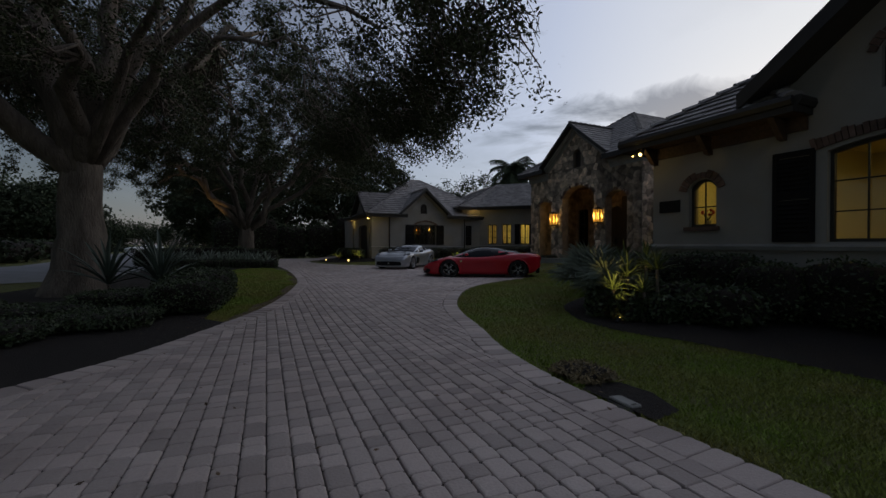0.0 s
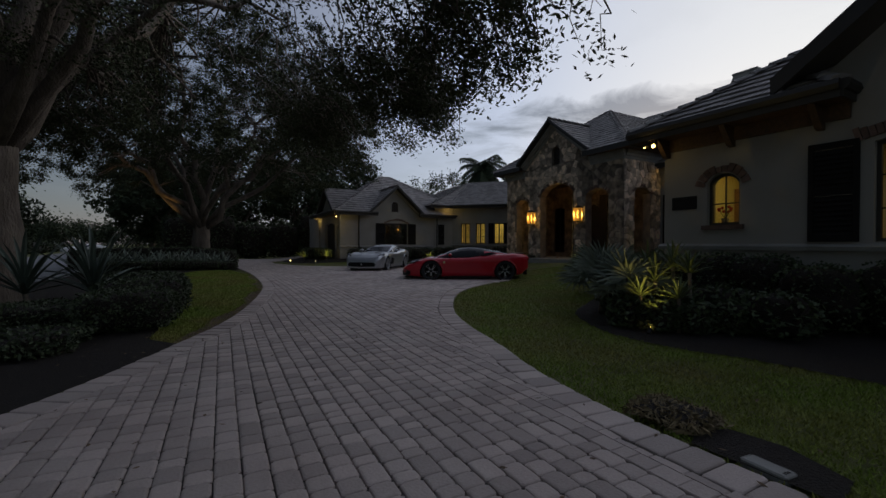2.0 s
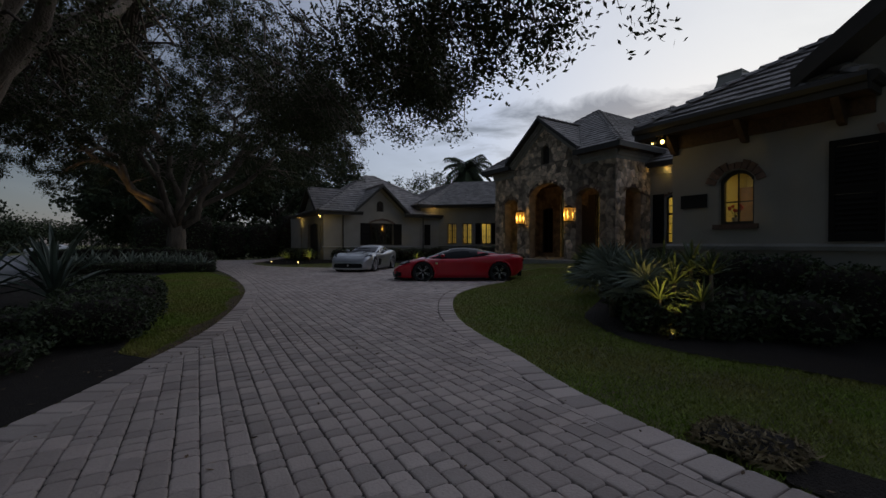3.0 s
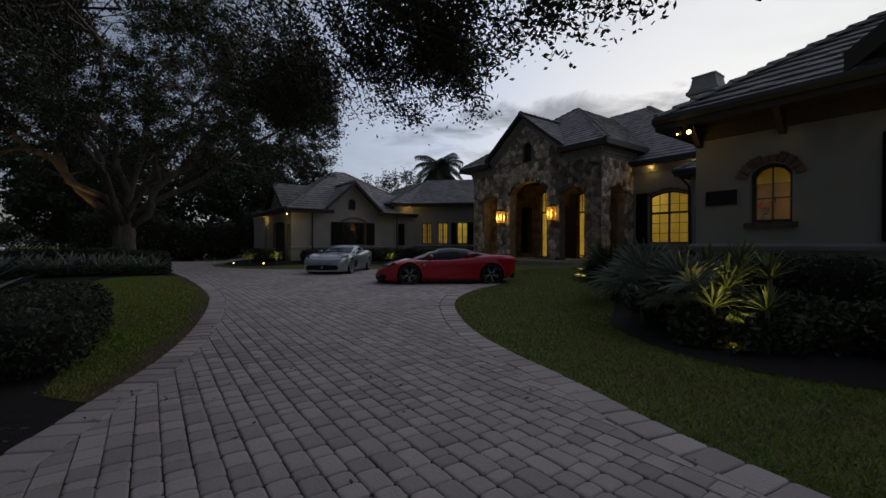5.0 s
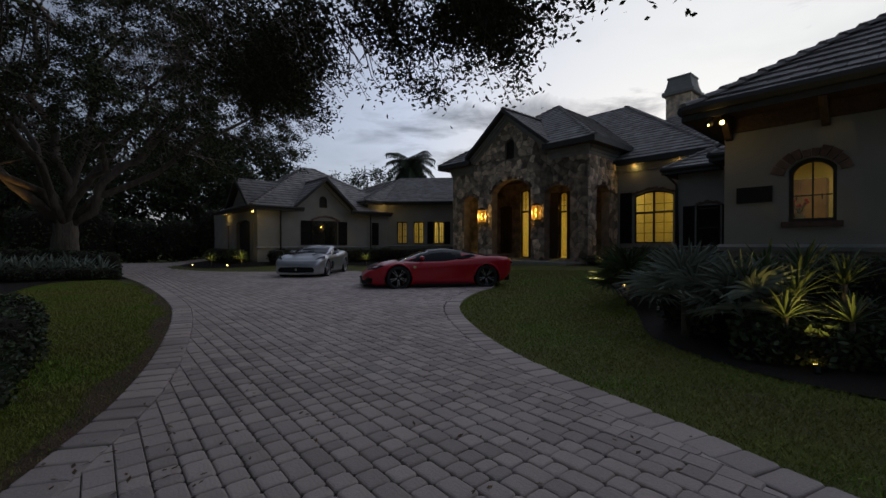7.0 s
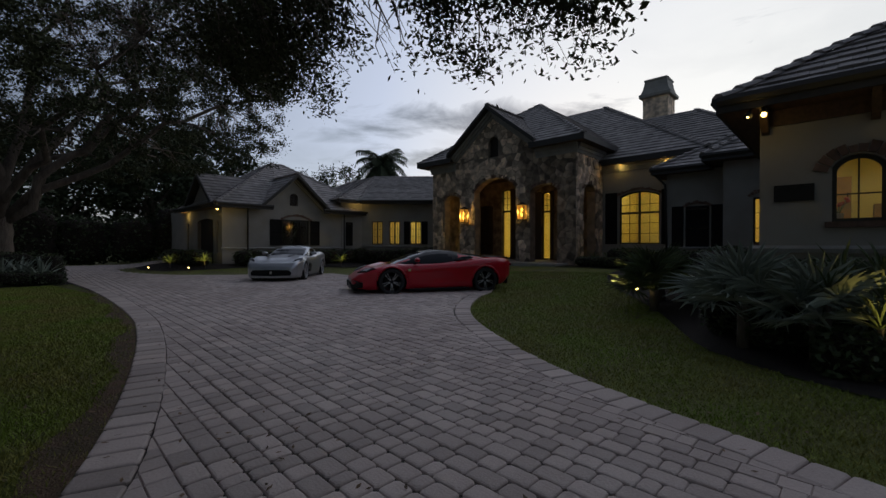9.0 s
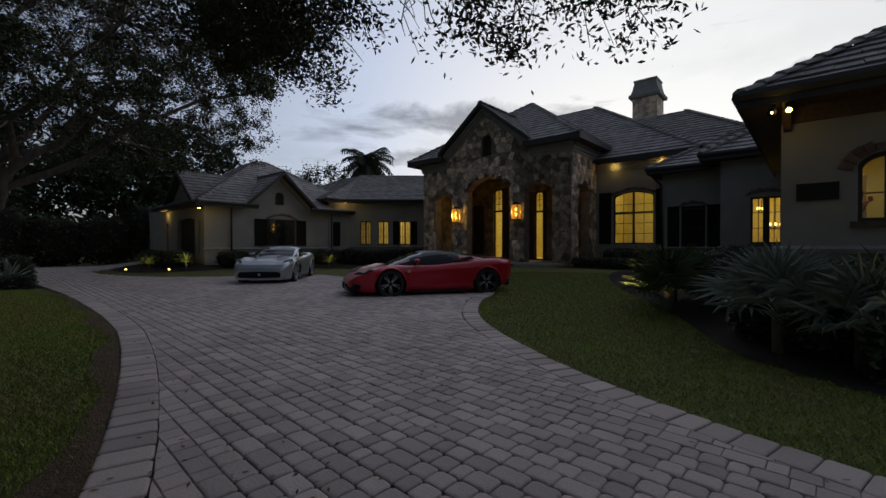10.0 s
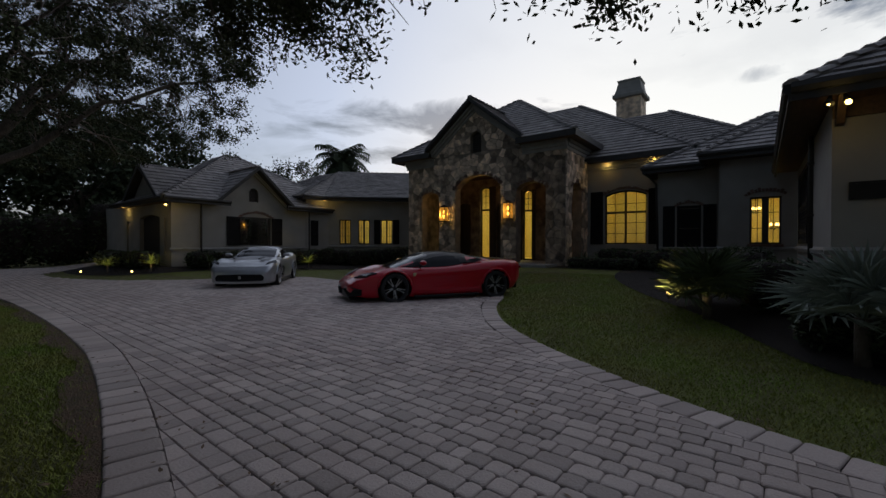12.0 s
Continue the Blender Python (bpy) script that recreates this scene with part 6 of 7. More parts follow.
# the great oak beside the drive: a wide crown whose skirt hangs over the pavers
rng = np.random.default_rng(11)
n = 6400
x = rng.uniform(-13, 3.9, n)
y = rng.uniform(1.0, 24, n)
edge = np.clip((x + 1.0) / 4.6, 0, 1) ** 1.6
under = 5.0 - 1.6 * edge + 0.12 * np.maximum(0, y - 9.6) * edge + 0.35 * np.sin(x * 1.9) * np.cos(y * 1.3)
topz = 9.5 - 5.4 * np.clip((x - 0.2) / 3.6, 0, 1) ** 0.8
z = under + (topz - under) * rng.uniform(0, 1, n) ** 1.7
z = np.maximum(z, np.where(x > 0.5, 4.3, 0))
ok = (((x + 4.2) / 9.2) ** 2 + ((y - 13.2) / 11.0) ** 2 < 1) | ((x > 0) & (x < 3.3 + 0.7 * np.exp(-((y - 8.1) / 0.9) ** 2)) & (y < 12.6) & (y > 2.6))
ok &= ~((y > 13.3 + 0.5 * np.sin(x * 2)) & (x > -1.2)) & ~((x > 1.2) & (y < 4.2))
ok &= rng.uniform(0, 1, n) < np.where(x < -1.2, 1.0, np.where(x < 0.9, 0.34, 0.06))
ok &= ~((x > 3.35) & ((y < 7.2) | (y > 9.3)))
ok &= ~((x > 2.2) & (y > 9.7) & (y < 10.35))
cl = keep_gaps(rng, np.stack([x, y, z], 1)[ok], 0.9, -0.12, 3)
# unseen clumps added to the crown to shade the start of the drive
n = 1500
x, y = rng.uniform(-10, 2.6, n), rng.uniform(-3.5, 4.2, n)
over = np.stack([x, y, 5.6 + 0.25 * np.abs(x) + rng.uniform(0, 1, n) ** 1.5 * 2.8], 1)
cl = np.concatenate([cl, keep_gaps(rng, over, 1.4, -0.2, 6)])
# hanging outer twigs with small dense leaves
skirt, twigs = [], []
for i in range(640):
    py = rng.uniform(3.3, 13.4) if i < 480 else (rng.uniform(7.4, 9.7) if i < 560 else rng.uniform(10.4, 13.6))
    if noise.noise(Vector((py * 1.15, 3.3, 0))) < -0.28 and i < 480 and rng.uniform() < 0.8:
        continue
    lim = 3.25 + 0.85 * math.exp(-((py - 8.2) / 0.75) ** 2) + 0.15 * math.sin(py * 5) - 0.5 * max(0, 4.4 - py)
    px = lim - abs(rng.normal()) * 1.15
    if px < -0.5 or (px > 2.3 and 9.75 < py < 10.3) or (px < lim - 0.7 and rng.uniform() < 0.55):
        continue
    tip = 3.2 + 0.18 * max(0, py - 9.3) ** 0.8 + 0.30 * (lim - px) + 0.9 * rng.uniform(0, 1) ** 1.6 + 0.12 * math.sin(py * 3.1)
    a = np.array([px - rng.uniform(0.3, 0.8), py + rng.uniform(-0.5, 0.5), tip + rng.uniform(0.45, 1.0)])
    b = np.array([px, py, tip])
    twigs.append((a, b))
    for k in range(6):
        t = 0.2 + 0.8 * k / 5
        skirt.append(a + (b - a) * t + rng.normal(size=3) * 0.05)
skirt = keep_gaps(rng, np.array(skirt), 0.55, -0.1, 4)
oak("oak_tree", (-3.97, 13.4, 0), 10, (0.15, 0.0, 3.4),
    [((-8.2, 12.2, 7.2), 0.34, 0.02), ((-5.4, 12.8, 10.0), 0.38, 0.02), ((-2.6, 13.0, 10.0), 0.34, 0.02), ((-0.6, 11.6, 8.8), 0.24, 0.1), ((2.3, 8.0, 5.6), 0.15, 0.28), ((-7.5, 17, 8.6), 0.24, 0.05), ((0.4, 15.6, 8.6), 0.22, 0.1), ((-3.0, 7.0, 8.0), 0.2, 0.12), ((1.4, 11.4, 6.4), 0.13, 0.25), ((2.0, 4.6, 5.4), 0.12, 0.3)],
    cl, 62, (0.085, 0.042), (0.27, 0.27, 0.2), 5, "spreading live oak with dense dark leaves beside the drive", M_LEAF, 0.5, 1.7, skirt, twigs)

# second oak by the turn of the drive
rng = np.random.default_rng(21)
n = 5200
x = rng.uniform(-10, 11.5, n)
y = rng.uniform(17, 39, n)
rr = ((x + 0.3) / 9.8) ** 2 + ((y - 28) / 10.5) ** 2
under = 4.6 + 1.3 * np.clip((x - 0) / 9, 0, 1) + 0.5 * np.sin(x * 1.1) * np.cos(y * 0.9)
topz = 6.5 + 8.5 * np.sqrt(np.clip(1 - rr, 0, 1))
z = under + (topz - under) * rng.uniform(0, 1, n)
cl = keep_gaps(rng, np.stack([x, y, z], 1)[rr < 1], 1.5, -0.03, 9)
oak("oak_tree", (-0.3, 29, 0.3), 12, (0.1, 0, 2.2),
    [((-6.0, 27.5, 7.2), 0.22), ((-1.8, 27.8, 12), 0.2), ((1.8, 28.5, 12), 0.2), ((5.5, 26.5, 8.5), 0.19), ((3.0, 22, 8.0), 0.15), ((-3, 33, 9.5), 0.16), ((-3.5, 22.5, 8.0), 0.16), ((8.4, 25.5, 8.2), 0.16), ((4.5, 31, 10), 0.19), ((6.8, 29.0, 10.0), 0.15), ((-7.5, 24, 9.0), 0.17)],
    cl, 120, (0.11, 0.058), (0.25, 0.25, 0.17), 6, "live oak with uplit trunk in a round bed", M_LEAF, 0.46, 1.5)
# small uplight at the second oak
lamp("tree_uplight", "SPOT", look((-1.5, 28.0, 0.75), (-2.6, 28.3, 4.0)), 170, (1.0, 0.58, 0.16), 0.04, 55)


def back_tree(x, y, h, r, seed, per=58, n=260, low=0.2, leaf=(0.42, 0.26), label="dark leafy tree beyond the garden", mat=None, cut=-0.15):
    rng = np.random.default_rng(seed)
    p = rng.normal(size=(n, 3))
    p /= np.linalg.norm(p, axis=1)[:, None]
    p *= rng.uniform(0.25, 1, (n, 1)) ** 0.5
    c = p * [r, r, h * (1 - low) / 2] + [x, y, h * (low + (1 - low) / 2)]
    c = keep_gaps(rng, c, 2.5, cut, seed)
    limbs = [((x + r * 0.55 * math.cos(k * 2.1 + seed), y + r * 0.55 * math.sin(k * 2.1 + seed), h * (0.55 + 0.1 * k)), 0.05 * h * 0.3) for k in range(4)]
    return oak("tree", (x, y, 0), h, (0.1, 0, h * 0.25), limbs, c, per, leaf, (r * 0.13, r * 0.13, r * 0.11), seed, label, mat or M_LEAF2, 0.03 * h, 1.3)


for i, (x, y, h, r) in enumerate(((9, 50, 12.5, 5), (14, 54, 13.5, 6), (3, 52, 12, 6), (-4, 56, 11, 6), (-34, 52, 8, 7), (-2, 78, 9, 7), (-45, 60, 9, 8), (-5.5, 62, 9.0, 4), (-30, 48, 12, 6.0), (-38, 72, 15, 9), (-52, 46, 14, 9), (-20.5, 60, 8.2, 5.5), (-26, 64, 8.5, 7), (-12, 106, 5.2, 9), (-24, 104, 5.6, 9), (-1, 104, 6, 9), (-36, 100, 6.5, 9), (-60, 70, 15, 10), (-44, 36, 11, 7))):
    back_tree(x, y, h, r, 40 + i)
back_tree(30.5, 54, 11.8, 4.0, 61, 34, 170, 0.5, (0.3, 0.18), "sparse tree showing over the roofs", M_LEAF2, 0.0)
back_tree(25.5, 56, 11.2, 3.6, 62, 34, 170, 0.5, (0.3, 0.18), "sparse tree showing over the roofs", M_LEAF2, 0.0)


def palm(x, y, h, r, seed, label, trunk=0.2, lit=None):
    """Trunk and drooping feather fronds."""
    rng = np.random.default_rng(seed)
    th = empty("palm_tree", Matrix.Translation((x, y, 0)), label=label, category="palm")
    v, f = [], []
    add_tube(v, f, [(0, 0, -0.1), (0.05, 0, h * 0.4), (0, 0.05, h * 0.8), (0, 0, h)], [trunk * 1.3, trunk, trunk * 0.9, trunk], 10)
    mesh_object("trunk", v, f, M_BARK, th, False)
    for k in range(36):
        a = k * 2.4
        up = 1.55 - 2.1 * (k / 36)
        co = []
        q = []
        for i in range(12):
            t = (i + 0.5) / 12
            q.append(np.array([math.cos(a) * r * t, math.sin(a) * r * t, h + r * (up * t - 0.95 * t * t)]))
        side = np.array([-math.sin(a), math.cos(a), 0])
        for i in range(11):
            d = q[i + 1] - q[i]
            for s in (-1, 1):
                tip = q[i] + side * s * r * 0.34 * (1 - 0.6 * abs(i / 11 - 0.35)) + d * 1.2 + [0, 0, -r * 0.16]
                co.append([q[i], q[i] + d * 1.0, tip + d * 0.15, tip - d * 0.2])
        quads("frond", np.array(co), M_LEAF2, th)
    return th


palm(29.8, 44.2, 10.5, 3.0, 71, "tall feathery palm standing behind the roofs")
palm(-25, 40, 3.2, 2.4, 72, "short feathery palm across the street")
lamp("palm_uplight", "SPOT", look((-24.2, 39.2, 0.2), (-25, 40, 3)), 120, WARM, 0.05, 60)


# ---- shrubs and bed plants ----
def hedge(poly_c, size, seed, label, count=2600, leaf=(0.07, 0.04), mat=None, name="hedge", rot=0):
    """A clipped shrub: small leaves over a solid filling, near-black for the shade inside."""
    rng = np.random.default_rng(seed)
    x, y = poly_c
    g = ground_z(x, y)
    th = empty(name, pose(x, y, g, 0, 0, rot), label=label, category="shrub", group="garden shrubs")
    a, b, h = size
    p = rng.normal(size=(count, 3))
    p /= (np.abs(p) ** 4).sum(1)[:, None] ** 0.25
    lump = np.array([1 + 0.16 * noise.noise(Vector(q * 2.2) + Vector((seed, 0, 0))) for q in p])[:, None]
    c = p * lump * [a / 2, b / 2, h / 2] * rng.uniform(0.84, 1.03, (count, 1)) + [0, 0, h / 2]
    c = c[c[:, 2] > 0.02]
    quads("foliage", leaf_quads(rng, c, *leaf, 0.0), mat or M_HEDGE, th)["kind"] = "stuff"
    # solid filling, coloured dark in place of shade between the leaves
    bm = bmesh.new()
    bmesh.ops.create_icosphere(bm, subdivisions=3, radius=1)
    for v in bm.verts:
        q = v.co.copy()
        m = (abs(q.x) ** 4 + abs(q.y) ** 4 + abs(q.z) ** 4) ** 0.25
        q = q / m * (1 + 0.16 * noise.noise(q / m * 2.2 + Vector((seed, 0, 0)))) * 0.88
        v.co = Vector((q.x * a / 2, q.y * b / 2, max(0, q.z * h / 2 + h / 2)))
    part("core", bm, M_MULCH_AND_SHADE, th, "", False)
    return th


BLADES = {}


def blade(mat, length, width, arch, stiff, fold=0.25):
    """One bent, folded sword leaf; shared by all that look alike."""
    key = (mat.name, length, width, arch, stiff)
    if key not in BLADES:
        v, f = [], []
        n = 6
        for i in range(n + 1):
            t = i / n
            x, z = length * (t - arch * 0.35 * t * t), length * (stiff * t - arch * t * t)
            w = width * (0.55 + 0.9 * t) * (1 - t) ** 0.6 * 1.1 if i < n else 0.002
            v += [(x, -w / 2, z + fold * w), (x, 0, z), (x, w / 2, z + fold * w)]
        for i in range(n):
            k = 3 * i
            f += [(k, k + 1, k + 4, k + 3), (k + 1, k + 2, k + 5, k + 4)]
        me = bpy.data.meshes.new("leaf")
        me.from_pydata(v, [], f)
        me.materials.append(mat)
        BLADES[key] = me
    return BLADES[key]


def spiky(name, x, y, n, length, width, arch, mat, seed, label, tilt=(15, 80), stem=0.0, scale=1.0, z=None):
    """A rosette of sword leaves, each a part."""
    rnd = random.Random(seed)
    z = ground_z(x, y) if z is None else z
    th = empty(name, Matrix.Translation((x, y, z)), label=label, category="plant", group="bed plants")
    if stem:
        tube("stem", [(0, 0, -0.05), (0.02, 0, stem * 0.5), (0, 0, stem + 0.05)], 0.028, M_BARK, th)
    for k in range(n):
        o = new("leaf", blade(mat, length, width, arch, 0.15))
        o.parent = th
        up = tilt[0] + (tilt[1] - tilt[0]) * (k / n)
        s = scale * rnd.uniform(0.75, 1.12)
        o.matrix_local = Matrix.Translation((0, 0, stem + 0.03)) @ pose(0, 0, 0, 0, 0, k * 137.5 + rnd.uniform(-14, 14)) @ pose(0, 0, 0, rnd.uniform(-12, 12), -up, 0) @ Matrix.Diagonal((s, s, s, 1))
    return th


def fan_leaf(mat, r, n=16):
    key = ("fan", mat.name, r)
    if key not in BLADES:
        v, f = [], []
        stalk = r * 0.9
        v += [(0, -0.012, 0), (0, 0.012, 0), (stalk, 0.01, 0.0), (stalk, -0.01, 0.0)]
        f.append((0, 1, 2, 3))
        for k in range(n):
            a = radians(-115 + 230 * k / (n - 1))
            u = Vector((math.cos(a), math.sin(a), 0))
            s = Vector((-u.y, u.x, 0))
            c = Vector((stalk, 0, 0))
            w = r * 0.055
            dz = Vector((0, 0, 1))
            b = len(v)
            v += [c, c + u * r * 0.5 + s * w + dz * 0.02, c + u * r * 0.5 - dz * 0.01, c + u * r * 0.5 - s * w + dz * 0.02, c + u * r - dz * (0.12 * r + 0.02 * (k % 3))]
            f += [(b, b + 2, b + 1), (b, b + 3, b + 2), (b + 1, b + 2, b + 4), (b + 2, b + 3, b + 4)]
        me = bpy.data.meshes.new("fan_leaf")
        me.from_pydata([tuple(p) for p in v], [], f)
        me.materials.append(mat)
        BLADES[key] = me
    return BLADES[key]


def palmetto(x, y, n, r, mat, seed, label, stem=0.15, z=None):
    rnd = random.Random(seed)
    z = ground_z(x, y) if z is None else z
    th = empty("fan_palm", Matrix.Translation((x, y, z)), label=label, category="plant", group="bed plants")
    tube("stem", [(0, 0, -0.05), (0.02, 0, stem * 0.5), (0, 0, stem + 0.05)], 0.08, M_BARK, th)
    for k in range(n):
        o = new("fan_leaf", fan_leaf(mat, r))
        o.parent = th
        up = 8 + 72 * k / n
        s = rnd.uniform(0.8, 1.1)
        o.matrix_local = Matrix.Translation((0, 0, stem)) @ pose(0, 0, 0, 0, 0, k * 137.5 + rnd.uniform(-15, 15)) @ pose(0, 0, 0, rnd.uniform(-20, 20), -up, 0) @ Matrix.Diagonal((s, s, s, 1))
    return th


# front bed
palmetto(6.75, 7.05, 26, 0.55, M_SILVER, 1, "silvery fan palmetto in the mulch bed", 0.5)
palmetto(6.5, 6.3, 20, 0.5, M_SILVER, 2, "silvery fan palmetto in the mulch bed", 0.42)
palmetto(8.65, 8.75, 26, 0.55, M_PALM, 3, "green fan palm with a lit heart in the bed", 0.35)
palmetto(9.6, 8.9, 20, 0.5, M_PALM, 4, "green fan palm in the bed", 0.25)
for i, (px, py, st, sc) in enumerate(((6.45, 5.75, 0.72, 1.0), (6.3, 5.25, 0.5, 0.85), (6.75, 6.1, 0.85, 1.1), (6.15, 5.8, 0.5, 0.85), (6.75, 5.35, 0.85, 1.0), (6.95, 5.75, 0.9, 1.1), (6.35, 6.2, 0.8, 0.9))):
    spiky("sword_plant", px, py, 34, 0.52, 0.045, 0.2, M_PALM, 10 + i, "yellow-green sword-leaved plant lit from below", (10, 82), st, sc)
lamp("bed_spot", "SPOT", look((5.7, 5.4, 0.34), (6.5, 5.7, 1.35)), 26, (1.0, 0.74, 0.2), 0.03, 80)
lamp("bed_spot", "SPOT", look((8.2, 9.5, 0.5), (8.75, 8.75, 1.25)), 26, (1.0, 0.76, 0.3), 0.03, 90)


def path_light(x, y, aim, h=0.12):
    g = ground_z(x, y)
    th = empty("spot_light", Matrix.Translation((x, y, g)), label="small bronze garden spotlight in the bed, lit", category="spot light", group="garden spotlights")
    v, f = [], []
    add_tube(v, f, [(0, 0, -0.05), (0, 0, h)], [0.012, 0.012], 6)
    mesh_object("stake", v, f, M_IRON, th)
    d = (Vector(aim) - Vector((x, y, g + h + 0.02))).normalized()
    v, f = [], []
    c = Vector((0, 0, h + 0.02))
    add_tube(v, f, [c - d * 0.05, c + d * 0.05], [0.03, 0.04], 10)
    mesh_object("head", v, f, M_IRON, th)
    v, f = [], []
    add_tube(v, f, [c + d * 0.05, c + d * 0.056], [0.034, 0.034], 10)
    mesh_object("lens", v, f, M_FLOOD, th)["label"] = "glowing lens"


path_light(5.95, 5.5, (6.6, 5.7, 0.6), 0.02)
path_light(10.2, 9.6, (0, 7, 1.2))
path_light(5.1, 32.0, (2, 8, 1.2))
path_light(6.2, 29.3, (2, 8, 1.2))
for i, (px, py) in enumerate(((6.75, 5.75), (7.3, 5.2), (7.4, 6.3), (7.2, 4.3), (6.95, 6.6), (7.5, 7.2), (6.28, 5.55), (6.5, 5.15), (6.15, 6.05), (6.9, 4.8))):
    hedge((px, py), (0.9, 0.9, 0.62) if i < 6 else (0.55, 0.55, 0.5), 340 + i, "dark leafy shrub among the lit bed plants", 900, (0.1, 0.05))
# dark shrubs along the wing and the link
rnd = random.Random(5)
for i in range(13):
    hedge((8.1 + rnd.uniform(-0.15, 0.15), 6.6 - i * 0.85), (1.1, 1.05, 0.95 + rnd.uniform(-0.1, 0.15)), 100 + i, "dark clipped shrub under the wing wall", 1500)
for i in range(9):
    hedge((9.6 + i * 0.95, 7.9 + 0.12 * i + rnd.uniform(-0.1, 0.1)), (1.2, 1.0, 0.85 + rnd.uniform(-0.1, 0.1)), 120 + i, "dark clipped shrub beside the link wall", 900)
for i in range(7):
    hedge((16.4 + 0.42 * i, 9.9 + 0.0 * i + (0.75 * i if i < 4 else 3.0)), (1.2, 1.2, 0.75), 140 + i, "dark low shrub at the foot of the house", 700, (0.1, 0.06))
for i in range(7):
    hedge((16.75, 12.0 + i * 0.62 if i < 4 else 20.8 + (i - 4) * 0.8), (0.9, 0.8, 0.42), 150 + i, "low clipped box hedge by the porch", 500, (0.09, 0.05))
for i in range(5):
    spiky("sword_plant", 17.6 + 0.4 * i, 13.9 - 0.42 * i, 16, 0.7, 0.07, 0.6, M_PALM, 60 + i, "lit strap-leaved plant under the great window", (15, 80), 0.25)
lamp("bed_spot", "SPOT", look((17.6, 12.9, 0.75), (20.0, 13.2, 3.6)), 26, (1.0, 0.66, 0.26), 0.03, 110)
# far beds
for i in range(14):
    hedge((9.0 + i * 0.6, 29.7 + 0.2 * math.sin(i * 2.0)), (1.0, 1.0, 0.8 + 0.1 * math.sin(i * 3.1)), 170 + i, "dark low shrub along the far wing", 420, (0.12, 0.07))
for i in range(8):
    hedge((16.3 + i * 0.52, 29.3 - i * 0.55), (1.1, 1.1, 0.95), 190 + i, "dark low shrub along the angled wall", 420, (0.12, 0.07))
for i, (px, py) in enumerate(((7.0, 29.6), (5.9, 31.4), (13.6, 27.4), (9.2, 29.0))):
    spiky("sword_plant", px, py, 24, 0.8, 0.09, 0.5, M_PALM, 30 + i, "yellow-green plant lit from below by the far wing", (10, 82), 0.3)
for sx, sy in ((6.7, 29.0), (5.5, 30.8), (13.2, 26.8)):
    lamp("bed_spot", "SPOT", look((sx, sy, 0.45), (sx + 0.35, sy + 0.65, 1.1)), 26, (1.0, 0.78, 0.2), 0.03, 90)
for i in range(9):
    hedge((7.2 + 0.1 * math.sin(i), 30.9 + i * 0.75), (1.0, 0.9, 0.8), 210 + i, "dark low shrub beside the far wing", 380, (0.12, 0.07))
# left side: yuccas, clipped shrubs, agaves, tall boundary hedge
for i, (px, py, s) in enumerate(((-1.9, 11.6, 1.0), (-3.0, 12.1, 0.9), (-2.4, 14.2, 0.9))):
    spiky("yucca", px, py, 24, 1.5, 0.13, 0.22, M_AGAVE, 80 + i, "large dark sword-leaved yucca in the bed", (12, 85), 0.3, s)
for i, (px, py, w, h) in enumerate(((-1.1, 9.6, 1.3, 0.62), (-1.02, 10.7, 1.4, 0.68), (-1.0, 11.9, 1.3, 0.7), (-2.2, 8.6, 1.5, 0.25), (-3.4, 7.9, 1.6, 0.25), (-2.4, 10.2, 1.4, 0.4), (-1.6, 13.2, 1.3, 0.6), (-3.3, 9.6, 1.6, 0.25), (-4.6, 9.0, 1.6, 0.22), (-4.4, 7.2, 1.5, 0.22), (-5.2, 10.8, 1.5, 0.25))):
    hedge((px, py), (w, w * 0.95, h), 230 + i, "dark small-leaved shrub beside the lawn", 3600, (0.06, 0.035))
for i in range(11):
    spiky("agave", -3.8 + 0.46 * i, 25.6 + 0.35 * math.sin(i * 1.7), 22, 0.9, 0.14, 0.2, M_SILVER, 90 + i, "blue-grey agave rosette in the round bed", (10, 80), 0.05)
for i in range(9):
    hedge((-5.2 + 0.78 * i, 27.4), (1.0, 1.1, 0.95), 250 + i, "clipped hedge round the oak bed", 900, (0.09, 0.05))
for i in range(7):
    hedge((-3.6 + 0.75 * i, 24.6), (0.9, 0.8, 0.42), 262 + i, "low clipped edging shrub of the oak bed", 700, (0.08, 0.05))
for i in range(11):
    hedge((-1.6 + 2.6 * i, 42.0 + 0.5 * math.sin(i)), (3.0, 2.0, 3.4 + 0.5 * math.sin(i * 1.9)), 280 + i, "tall dark boundary hedge", 1500, (0.24, 0.14), M_LEAF2)
for i in range(9):
    hedge((-15.0 - 1.0 * i, 30 + 8 * i), (5, 7, 1.6), 300 + i, "dark hedge across the street", 700, (0.4, 0.25), M_LEAF2)


